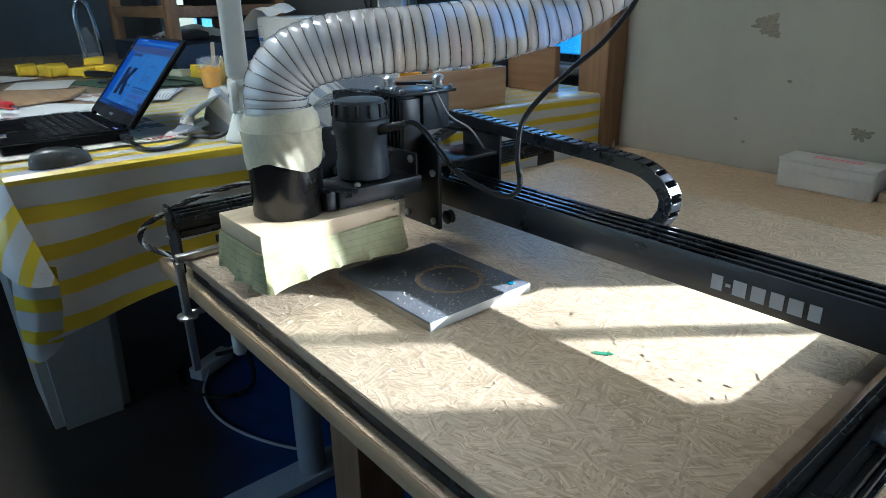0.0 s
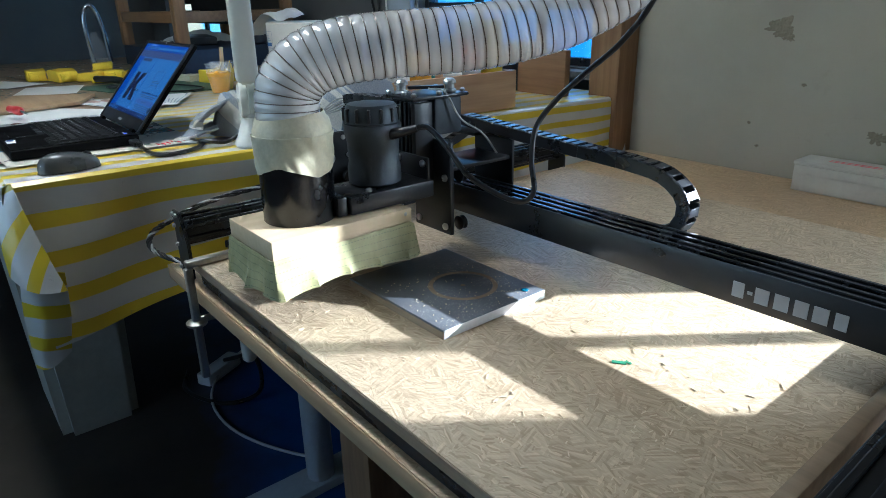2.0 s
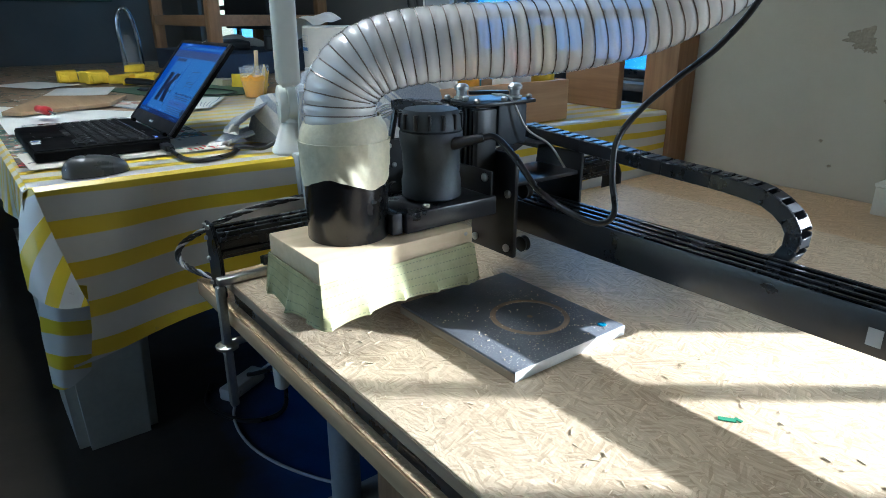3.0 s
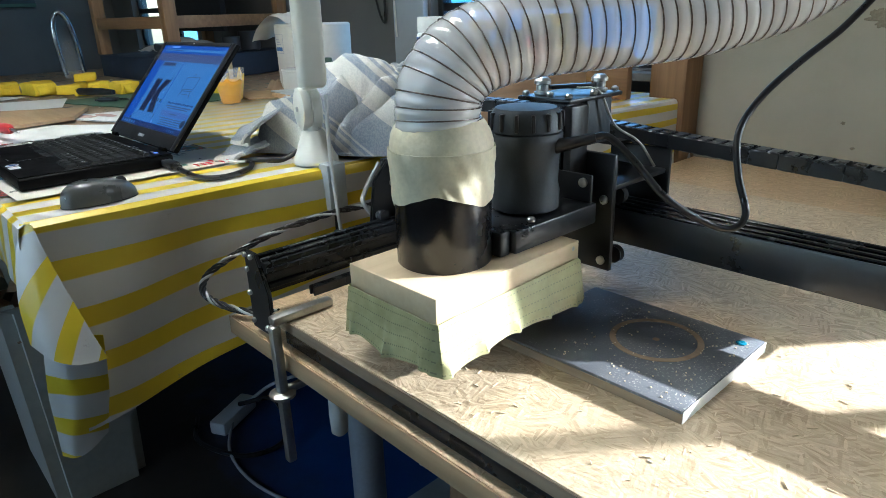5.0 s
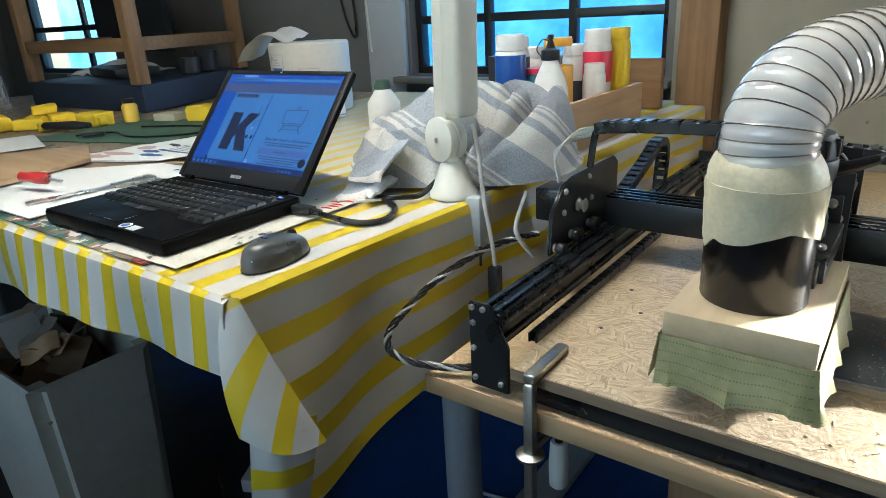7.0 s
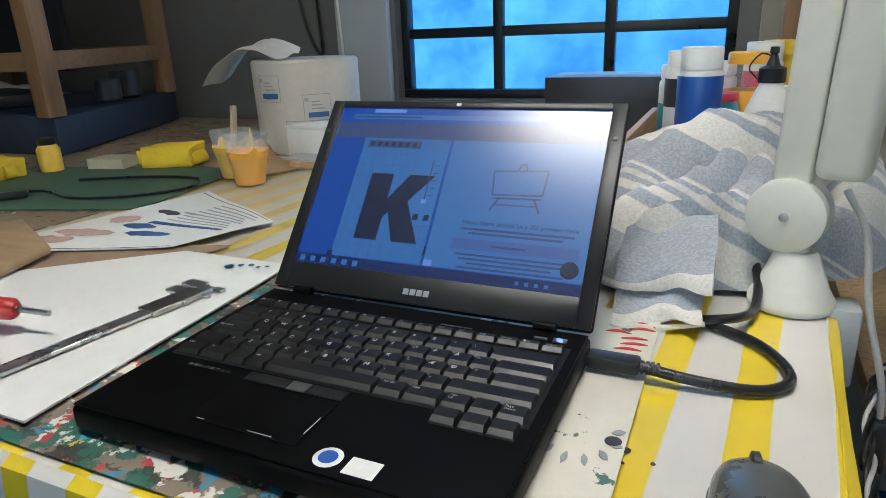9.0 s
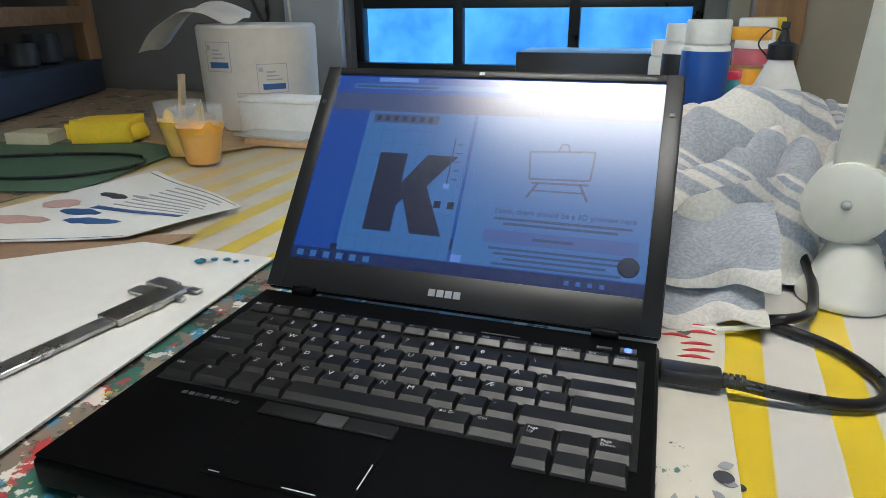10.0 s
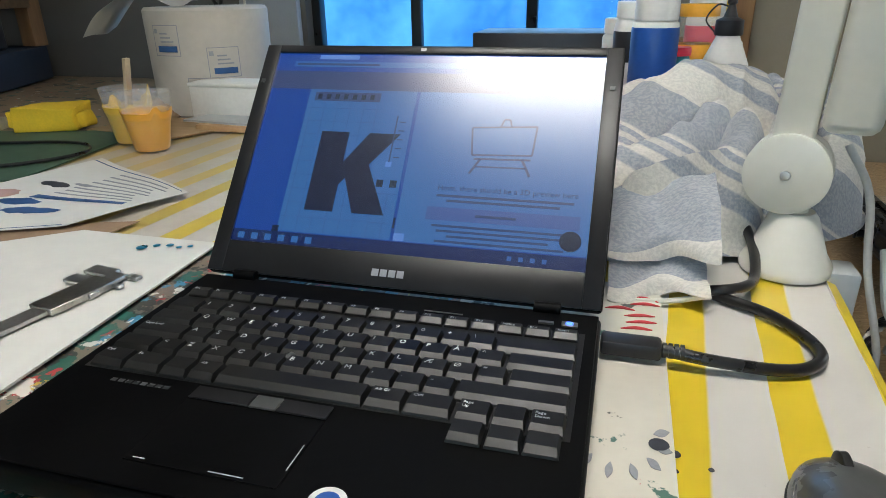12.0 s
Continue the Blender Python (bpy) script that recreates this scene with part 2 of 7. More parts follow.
M["cable_black"] = plain("black_cable", (0.012, 0.012, 0.013), 0.33, 0.0, 0.2, 40, 0.05)
M["cable_grey"] = plain("grey_cable", (0.5, 0.5, 0.48), 0.45, 0.0, 0.15, 40, 0.05)
M["white_plastic"] = plain("white_plastic", (0.78, 0.77, 0.73), 0.4, 0.0, 0.08, 20, 0.05)
M["paper"] = plain("white_paper", (0.7, 0.69, 0.64), 0.7, 0.0, 0.05, 8, 0.15, 0.001)
M["brown_card"] = plain("brown_card", (0.3, 0.2, 0.12), 0.75, 0.0, 0.2, 8, 0.1)
M["yellow_foam"] = plain("yellow_foam", (0.8, 0.55, 0.03), 0.85, 0.0, 0.12, 30, 0.5, 0.002)
M["orange_paint"] = plain("orange_paint", (0.86, 0.42, 0.04), 0.35, 0.0, 0.12, 30, 0.3, 0.001)
M["yellow_paint"] = plain("yellow_paint", (0.84, 0.52, 0.06), 0.35, 0.0, 0.12, 30, 0.3, 0.001)
M["blue_label"] = plain("blue_label", (0.02, 0.09, 0.36), 0.4, 0.0, 0.1, 20, 0.05)
M["red_label"] = plain("red_label", (0.7, 0.04, 0.08), 0.4, 0.0, 0.1, 20, 0.05)
M["yellow_label"] = plain("yellow_label", (0.8, 0.56, 0.03), 0.4, 0.0, 0.1, 20, 0.05)
M["teal_label"] = plain("teal_label", (0.05, 0.3, 0.34), 0.4, 0.0, 0.1, 20, 0.05)
M["dark_label"] = plain("dark_label", (0.03, 0.03, 0.035), 0.4, 0.0, 0.2, 20, 0.05)
M["carton"] = plain("cream_carton", (0.52, 0.49, 0.42), 0.7, 0.0, 0.1, 10, 0.1)
M["wrap"] = plain("grey_wrapping_paper", (0.54, 0.50, 0.44), 0.7, 0.0, 0.1, 6, 0.25, 0.002)
M["ink"] = plain("dark_ink", (0.04, 0.04, 0.05), 0.6, 0.0, 0.2, 60, 0)
M["beam_mark"] = plain("pale_beam_print", (0.24, 0.25, 0.26), 0.5, 0.0, 0.05, 60, 0)
M["stain"] = plain("brown_wall_stain", (0.21, 0.18, 0.13), 0.9, 0.0, 0.5, 20, 0.5, 0.002)
M["ink_grey"] = plain("grey_ink", (0.3, 0.31, 0.33), 0.6, 0.0, 0.2, 60, 0)
M["ink_blue"] = plain("blue_ink", (0.03, 0.1, 0.26), 0.6, 0.0, 0.2, 60, 0)
M["print_pink"] = plain("printed_pink", (0.5, 0.32, 0.27), 0.7, 0.0, 0.15, 60, 0)
M["red_paint"] = plain("red_paint", (0.62, 0.03, 0.04), 0.4, 0.0, 0.2, 60, 0.2)
M["white_mark"] = plain("white_marking", (0.72, 0.73, 0.74), 0.5, 0.0, 0.05, 60, 0)
M["laptop"] = plain("laptop_black", (0.003, 0.003, 0.0032), 0.45, 0.0, 0.4, 20, 0.12, spec=0.08)
M["key"] = plain("key_black", (0.008, 0.008, 0.0075), 0.42, 0.0, 0.3, 60, 0.08, spec=0.6)
M["lid_edge"] = plain("laptop_bezel", (0.014, 0.014, 0.015), 0.36, 0.0, 0.2, 20, 0.06, spec=0.35)
M["mouse"] = plain("mouse_grey", (0.07, 0.073, 0.072), 0.30, 0.0, 0.2, 30, 0.08)
M["navy"] = plain("navy_painted_board", (0.018, 0.028, 0.05), 0.6, 0.0, 0.35, 8, 0.2)
M["black_cloth"] = plain("black_cloth", (0.012, 0.012, 0.014), 0.9, 0.0, 0.3, 20, 0.4, 0.002)
M["green_mat"] = plain("green_cutting_mat", (0.06, 0.115, 0.075), 0.6, 0.0, 0.3, 6, 0.15)
M["chrome_pipe"] = plain("chromed_pipe", (0.55, 0.6, 0.66), 0.15, 1.0, 0.1, 20, 0.02)
M["joint"] = plain("grey_primer", (0.3, 0.31, 0.31), 0.5, 0.0, 0.15, 12, 0.05)
M["screw_blue"] = plain("blue_screw_head", (0.03, 0.32, 0.5), 0.3, 0.6, 0.1, 40, 0)
M["green_scrap"] = plain("green_scrap", (0.03, 0.2, 0.1), 0.6, 0.0, 0.2, 40, 0)
# routed wood, its brown darkened for the shadow inside the groove
M["groove"] = wood("cut_groove", (0.20, 0.13, 0.075), (0.38, 0.27, 0.165), 0, 0.7)
M["red_handle"] = plain("red_handle", (0.5, 0.03, 0.03), 0.35, 0.0, 0.15, 30, 0.05)


def plaster(name, c, stain, spots):
    m, t, p = node_mat(name)
    v = coords(t)
    a, b, f = noise_node(t, v, 1.3, 6, 0.6), noise_node(t, v, 9, 5, 0.7), noise_node(t, v, 120, 3)
    col = ramp(t, a, [(0.3, tuple(x * 0.8 for x in c)), (0.55, c), (0.8, tuple(min(1, x * 1.12) for x in c))])
    col = mix(t, ramp(t, b, [(0.62, (0, 0, 0)), (0.8, (0.35,) * 3)]), col, stain)
    sp = noise_node(t, coords(t, (1, 1, 1.3)), 3.3, 8, 0.75)
    col = mix(t, ramp(t, sp, [(0.68, (0, 0, 0)), (0.74, (spots,) * 3)]), col, tuple(x * 0.35 for x in stain))
    link(t, col, p.inputs["Base Color"])
    p.inputs["Roughness"].default_value = 0.85
    bump(t, p, mix(t, 0.5, b, f), 0.35, 0.004)
    return m


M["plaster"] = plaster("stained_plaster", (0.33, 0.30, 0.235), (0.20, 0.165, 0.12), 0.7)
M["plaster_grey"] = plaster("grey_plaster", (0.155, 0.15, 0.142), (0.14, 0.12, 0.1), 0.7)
M["plaster_blue"] = plaster("pale_reveal", (0.42, 0.45, 0.48), (0.25, 0.22, 0.18), 0.4)
M["ceiling"] = plaster("ceiling_board", (0.35, 0.3, 0.24), (0.2, 0.16, 0.12), 0.2)

# floor: worn concrete, with blue window light painted in towards the bench
m, t, p = node_mat("worn_floor")
v = coords(t)
n1, n2 = noise_node(t, v, 2.2, 7, 0.65), noise_node(t, v, 40, 4)
conc = ramp(t, n1, [(0.3, (0.022, 0.018, 0.013)), (0.7, (0.055, 0.046, 0.034))])
sx = t.nodes.new("ShaderNodeSeparateXYZ")
link(t, v, sx.inputs[0])
# mask for the window's blue reflection, put into the floor colour
edge = calc(t, "ADD", calc(t, "ADD", calc(t, "MULTIPLY", sx.outputs[0], 0.25), sx.outputs[1]), calc(t, "MULTIPLY", n1, 0.5))
blue = ramp(t, calc(t, "SUBTRACT", edge, 0.5), [(0.5, (0, 0, 0)), (0.8, (1, 1, 1))])
bl = ramp(t, n1, [(0.3, (0.010, 0.055, 0.20)), (0.7, (0.018, 0.085, 0.28))])
link(t, mix(t, blue, conc, bl), p.inputs["Base Color"])
p.inputs["Roughness"].default_value = 0.5
bump(t, p, mix(t, 0.4, n1, n2), 0.3, 0.003)
M["floor"] = m

# striped oilcloth: u runs across the stripes in metres
m, t, p = node_mat("striped_oilcloth")
uvn = t.nodes.new("ShaderNodeUVMap")
sx = t.nodes.new("ShaderNodeSeparateXYZ")
link(t, uvn.outputs[0], sx.inputs[0])
wv = noise_node(t, coords(t), 6, 2)
u = calc(t, "ADD", sx.outputs[0], calc(t, "MULTIPLY", calc(t, "SUBTRACT", wv, 0.5), 0.006))
fr = calc(t, "FRACT", calc(t, "DIVIDE", calc(t, "SUBTRACT", u, 0.3825), 0.068))
stripe = ramp(t, fr, [(0.0, (1, 1, 1)), (0.40, (1, 1, 1)), (0.43, (0, 0, 0)), (0.98, (0, 0, 0))])
big = noise_node(t, coords(t), 3, 5, 0.6)
white = ramp(t, big, [(0.3, (0.54, 0.515, 0.47)), (0.7, (0.69, 0.67, 0.625))])
yel = ramp(t, big, [(0.3, (0.62, 0.44, 0.018)), (0.7, (0.80, 0.60, 0.035))])
worn = noise_node(t, coords(t), 4.5, 7, 0.7)
fine_dirt = noise_node(t, coords(t), 38, 5, 0.7)
px = t.nodes.new("ShaderNodeSeparateXYZ")
link(t, coords(t), px.inputs[0])
west = ramp(t, calc(t, "ADD", calc(t, "MULTIPLY", px.outputs[0], -1.0), calc(t, "ADD", calc(t, "MULTIPLY", worn, 0.8), 0.5)), [(0.10, (0, 0, 0)), (0.40, (0.62, 0.62, 0.62))])
cl_col = mix(t, stripe, white, yel)
cl_col = mix(t, west, cl_col, (0.36, 0.29, 0.19))
cl_col = mix(t, ramp(t, fine_dirt, [(0.66, (0, 0, 0)), (0.72, (0.35, 0.35, 0.35))]), cl_col, (0.24, 0.2, 0.15))
link(t, cl_col, p.inputs["Base Color"])
p.inputs["Roughness"].default_value = 0.3
p.inputs["Specular IOR Level"].default_value = 0.5
bump(t, p, noise_node(t, coords(t), 14, 3), 0.2, 0.004)
M["oilcloth"] = m


def painted_board(name, base, amount, blotch=3):
    """A board dribbled and splashed with many paints."""
    m, t, p = node_mat(name)
    v = coords(t)
    col = ramp(t, noise_node(t, v, 5, 5, 0.65), [(0.3, tuple(x * 0.75 for x in base)), (0.7, base)])
    for k, (c, sc, th) in enumerate((((0.03, 0.035, 0.03), 22, 0.53), ((0.02, 0.12, 0.09), 30, 0.56), ((0.5, 0.04, 0.04), 45, 0.62), ((0.05, 0.25, 0.42), 38, 0.63),
                                     ((0.75, 0.72, 0.65), 33, 0.60), ((0.7, 0.5, 0.05), 55, 0.66))):
        f = noise_node(t, coords(t, (1, 1, 1), (0.3 * k, 0.2, 0.9 * k)), sc, 5, 0.6)
        col = mix(t, calc(t, "MULTIPLY", ramp(t, f, [(th - amount, (0, 0, 0)), (th - amount + 0.02, (1, 1, 1))]), 0.92), col, c)
    link(t, col, p.inputs["Base Color"])
    p.inputs["Roughness"].default_value = 0.5
    bump(t, p, noise_node(t, v, 60, 4), 0.3, 0.001)
    return m


M["splashed"] = painted_board("paint_splashed_paper", (0.25, 0.2, 0.15), 0.03)
M["smudged"] = painted_board("smudged_paper", (0.72, 0.68, 0.58), -0.09)
M["worn_table"] = painted_board("worn_table_covering", (0.30, 0.21, 0.125), -0.05)

# towel: u runs across its woven bands
m, t, p = node_mat("striped_towel")
uvn = t.nodes.new("ShaderNodeUVMap")
sx = t.nodes.new("ShaderNodeSeparateXYZ")
link(t, uvn.outputs[0], sx.inputs[0])
fr = calc(t, "FRACT", calc(t, "DIVIDE", sx.outputs[0], 0.13))
w0 = calc(t, "FRACT", calc(t, "DIVIDE", sx.outputs[0], 0.012))
fine = ramp(t, w0, [(0.0, (0.62, 0.6, 0.55)), (0.45, (0.62, 0.6, 0.55)), (0.55, (0.32, 0.35, 0.42)), (0.95, (0.32, 0.35, 0.42))])
band = ramp(t, fr, [(0.0, (0.70, 0.67, 0.60)), (0.26, (0.70, 0.67, 0.60)), (0.275, (0.30, 0.33, 0.39)), (0.37, (0.30, 0.33, 0.39)), (0.385, (0.70, 0.67, 0.60)), (0.60, (0.70, 0.67, 0.60)), (0.615, (0.30, 0.325, 0.37)), (0.985, (0.33, 0.355, 0.40))])
infine = calc(t, "MULTIPLY", calc(t, "GREATER_THAN", fr, 0.44), calc(t, "LESS_THAN", fr, 0.58))
weave = noise_node(t, coords(t, (1, 1, 1), (0.4, 0.3, 0)), 420, 2)
wvs = noise_node(t, coords(t, (260, 500, 300)), 1, 2)
col = mix(t, infine, band, fine)
col = mix(t, 0.2, col, ramp(t, wvs, [(0.4, (0.25, 0.26, 0.29)), (0.6, (0.75, 0.73, 0.68))]))
link(t, col, p.inputs["Base Color"])
p.inputs["Roughness"].default_value = 0.95
p.inputs["Sheen Weight"].default_value = 0.2
bump(t, p, weave, 0.5, 0.0012)
M["towel"] = m

# greenish dust skirt of pierced tape
m, t, p = node_mat("pierced_tape_skirt")
uvn = t.nodes.new("ShaderNodeUVMap")
sx = t.nodes.new("ShaderNodeSeparateXYZ")
link(t, uvn.outputs[0], sx.inputs[0])
du = calc(t, "ABSOLUTE", calc(t, "SUBTRACT", calc(t, "FRACT", calc(t, "DIVIDE", sx.outputs[0], 0.0042)), 0.5))
dv = calc(t, "ABSOLUTE", calc(t, "SUBTRACT", calc(t, "FRACT", calc(t, "DIVIDE", sx.outputs[1], 0.0125)), 0.5))
dot = calc(t, "MULTIPLY", calc(t, "LESS_THAN", du, 0.26), calc(t, "LESS_THAN", dv, 0.07))
ns = noise_node(t, coords(t), 25, 5, 0.65)
base = ramp(t, ns, [(0.3, (0.22, 0.21, 0.09)), (0.7, (0.36, 0.34, 0.17))])
link(t, mix(t, calc(t, "MULTIPLY", dot, 0.55), base, (0.08, 0.085, 0.05)), p.inputs["Base Color"])
p.inputs["Roughness"].default_value = 0.6
bump(t, p, ns, 0.3, 0.002)
M["skirt"] = m

# grey sheet on the work piece, dusted with chips
m, t, p = node_mat("grey_coated_panel")
v = coords(t)
d = noise_node(t, v, 420, 2)
dd = noise_node(t, v, 14, 4)
chips = calc(t, "MULTIPLY", ramp(t, d, [(0.60, (0, 0, 0)), (0.66, (0.7, 0.7, 0.7))]), ramp(t, dd, [(0.45, (0, 0, 0)), (0.65, (1, 1, 1))]))
base = ramp(t, noise_node(t, v, 7, 5), [(0.3, (0.075, 0.08, 0.092)), (0.7, (0.135, 0.14, 0.152))])
link(t, mix(t, chips, base, (0.55, 0.52, 0.46)), p.inputs["Base Color"])
p.inputs["Roughness"].default_value = 0.42
bump(t, p, d, 0.4, 0.001)
M["panel"] = m

# clear ribbed hose
m, t, p = node_mat("clear_hose_film")
p.inputs["Base Color"].default_value = (0.88, 0.85, 0.82, 1)
p.inputs["Roughness"].default_value = 0.12
p.inputs["Alpha"].default_value = 0.6
p.inputs["Specular IOR Level"].default_value = 0.8
p.inputs["Coat Weight"].default_value = 1.0
p.inputs["Coat Roughness"].default_value = 0.06
M["hose"] = m
M["hose_wire"] = plain("hose_spiral_wire", (0.16, 0.12, 0.095), 0.3, 0.4, 0.2, 20, 0.0)

# window panes: dirty glass
m, t, p = node_mat("dirty_glass")
p.inputs["Base Color"].default_value = (0.8, 0.9, 1.0, 1)
p.inputs["Transmission Weight"].default_value = 1.0
p.inputs["Roughness"].default_value = 0.12
p.inputs["IOR"].default_value = 1.05
M["glass"] = m
m, t, p = node_mat("clear_cup")
p.inputs["Base Color"].default_value = (0.9, 0.9, 0.88, 1)
p.inputs["Roughness"].default_value = 0.1
p.inputs["Alpha"].default_value = 0.10
M["cup"] = m


def glow(name, c, strength, c2=None, scale=3):
    m, t, p = node_mat(name)
    if c2:
        link(t, ramp(t, noise_node(t, coords(t), scale, 6, 0.65), [(0.35, c), (0.65, c2)]), p.inputs["Emission Color"])
    else:
        p.inputs["Emission Color"].default_value = (*c, 1)
    p.inputs["Base Color"].default_value = (0, 0, 0, 1)
    p.inputs["Emission Strength"].default_value = strength
    return m


M["sky_glow"] = glow("daylight_backdrop", (0.02, 0.15, 0.46), 0.5, (0.10, 0.38, 0.74), 2.6)
M["sky_pale"] = glow("daylight_backdrop_pale", (0.05, 0.3, 0.55), 0.5, (0.35, 0.62, 0.8), 1.2)
M["lamp_glow"] = glow("lamp_diffuser", (1.0, 0.96, 0.88), 9.5)

# ---- the room ----
BACK, WINY, FLOOR = 1.40, 1.52, -0.13
solid("floor", box(-4.6, 3.3, -2.7, 1.75, -0.25, FLOOR), M["floor"], "dark worn workshop floor with blue window light in its colour", "floor", "structure")
solid("ceiling", box(-4.6, 3.3, -2.7, 1.75, 2.5, 2.6), M["ceiling"], "plain boarded ceiling", "ceiling", "structure")
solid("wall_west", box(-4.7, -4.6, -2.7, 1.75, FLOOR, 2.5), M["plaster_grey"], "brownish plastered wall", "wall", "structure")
# out of view; dark plaster here cuts bounce onto the cloth's side
solid("wall_east", box(3.2, 3.3, -2.7, 1.75, FLOOR, 2.5), M["plaster_grey"], "unseen wall kept grey to cut bounced light", "wall", "structure")


def wall_with_holes(name, x0, x1, y0, y1, holes, material, label):
    """A wall along x with openings (x0, x1, z0, z1), left to right."""
    bm, x = None, x0
    for a, b, c, d in holes:
        bm = box(x, a, y0, y1, FLOOR, 2.5, bm=bm)
        bm = box(a, b, y0, y1, FLOOR, c, bm=bm)
        bm = box(a, b, y0, y1, d, 2.5, bm=bm)
        x = b
    bm = box(x, x1, y0, y1, FLOOR, 2.5, bm=bm)
    return solid(name, bm, material, label, "wall", "structure")


W1 = (-0.645, 0.405, 0.955, 1.95)
W2 = (-4.15, -3.0, 0.93, 2.0)
# unseen south opening, added to let in fill
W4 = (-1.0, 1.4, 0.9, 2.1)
W3 = (2.14, 2.60, 1.14, 1.66)
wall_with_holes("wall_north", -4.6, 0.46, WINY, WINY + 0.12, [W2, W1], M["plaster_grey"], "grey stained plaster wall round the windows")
wall_with_holes("wall_south", -4.6, 3.2, -2.8, -2.7, [W4], M["plaster"], "plain plastered wall with an added unseen window")
wall_with_holes("wall_north_bay", 0.60, 3.2, BACK, BACK + 0.10, [W3], M["plaster"], "stained beige plaster wall behind the bench")
solid("wall_pier", box(0.46, 0.60, BACK + 0.02, WINY + 0.12, FLOOR, 2.5), M["plaster"], "plastered wall return beside the post", "wall", "structure")
solid("wooden_post", box(0.505, 0.6145, BACK - 0.09, BACK + 0.018, FLOOR, 2.5, 0.006), M["pine_dark_z"], "rough brown wooden post against the wall", "post", "structure")
solid("window_reveal", box(-0.86, -0.66, WINY - 0.03, WINY - 0.002, 0.8, 2.5, 0.004), M["plaster_blue"], "pale grey plastered strip beside the window", "wall", "structure")


def window(name, hole, y0, y1, xs, zs, bar, label, glow_mat=None):
    a, b, c, d = hole
    ym = (y0 + y1) / 2
    w = thing(name, ((a + b) / 2, ym, c), label, "window", kind="structure")
    f = bar * 0.9
    part("window_frame", box(a, b, ym - 0.02, ym + 0.02, c, c + f, 0.003), M["black_metal"], w)
    part("window_frame", box(a, b, ym - 0.02, ym + 0.02, d - f, d, 0.003), M["black_metal"], w)
    part("window_frame", box(a, a + f, ym - 0.02, ym + 0.02, c + f, d - f, 0.003), M["black_metal"], w)
    part("window_frame", box(b - f, b, ym - 0.02, ym + 0.02, c + f, d - f, 0.003), M["black_metal"], w)
    for x in xs:
        part("mullion", box(x - bar / 2, x + bar / 2, ym - 0.015, ym + 0.015, c + f, d - f, 0.003), M["black_metal"], w)
    for z in zs:
        part("transom", box(a + f, b - f, ym - 0.013, ym + 0.013, z - bar / 2, z + bar / 2, 0.003), M["black_metal"], w)
    cx, cz = [a] + list(xs) + [b], [c] + list(zs) + [d]
    for i in range(len(cx) - 1):
        for j in range(len(cz) - 1):
            g = part("pane", box(cx[i] + 0.012, cx[i + 1] - 0.012, ym - 0.002, ym + 0.002, cz[j] + 0.012, cz[j + 1] - 0.012), M["glass"], w, smooth=0)
            g.visible_shadow = False
    if glow_mat:
        solid("backdrop", box(a - 0.5, b + 0.5, y1 + 0.35, y1 + 0.37, c - 0.5, d + 0.4), glow_mat, "blue daylight outside the window", "backdrop", "structure")
    return w


window("window_1", W1, WINY, WINY + 0.12, (-0.30, 0.055), (1.165, 1.42, 1.68), 0.032, "dark-framed workshop window with dirty blue panes", M["sky_glow"])
window("window_2", W2, WINY, WINY + 0.12, (-3.42,), (1.22, 1.6), 0.035, "dark-framed far window with bright panes", M["sky_pale"])
window("window_3", W3, BACK, BACK + 0.10, (2.36,), (), 0.022, "small window with one dark glazing bar")
window("added_window_south", W4, -2.8, -2.7, (-0.2, 0.6), (1.5,), 0.04, "added unseen window behind the work place")
solid("window_sill", box(-0.70, 0.44, WINY - 0.07, WINY - 0.004, 0.925, 0.95, 0.004), M["plaster_grey"], "rough grey ledge under the window", "sill", "structure")

# ceiling lamp above the table
cl = thing("ceiling_light", (0.26, -0.22, 2.44), "long white ceiling lamp with a glowing diffuser", "ceiling lamp")
part("frame", box(-0.21, 0.73, -0.32, -0.12, 2.43, 2.5, 0.006), M["white_plastic"], cl)
part("diffuser", box(-0.19, 0.71, -0.30, -0.14, 2.40, 2.428, 0.008), M["lamp_glow"], cl)
lamp = new("ceiling_lamp_light", bpy.data.lights.new("ceiling_lamp_light", "AREA"))
lamp.data.shape, lamp.data.size, lamp.data.size_y = "RECTANGLE", 0.85, 0.14
lamp.data.energy, lamp.data.color = LAMP, (1.0, 0.96, 0.86)
lamp.matrix_world = pose(0.26, -0.22, 2.39)


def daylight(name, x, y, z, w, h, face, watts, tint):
    """Sky light at a window's opening; the south one is added fill."""
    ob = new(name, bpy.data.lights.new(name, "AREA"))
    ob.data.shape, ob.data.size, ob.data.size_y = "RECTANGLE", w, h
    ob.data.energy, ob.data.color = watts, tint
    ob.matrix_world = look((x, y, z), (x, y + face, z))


daylight("sky_light_east", 2.36, BACK - 0.01, 1.40, 0.44, 0.48, -1, SKY_EAST, (0.86, 0.94, 1.0))
# added fill that brightens faces turned south
daylight("fill_light_south", 0.2, -2.68, 1.5, 2.3, 1.1, 1, FILL_SOUTH, (0.84, 0.95, 1.0))
daylight("sky_light_north", -0.13, WINY - 0.01, 1.45, 0.98, 0.94, -1, SKY_NORTH, (0.35, 0.66, 1.0))

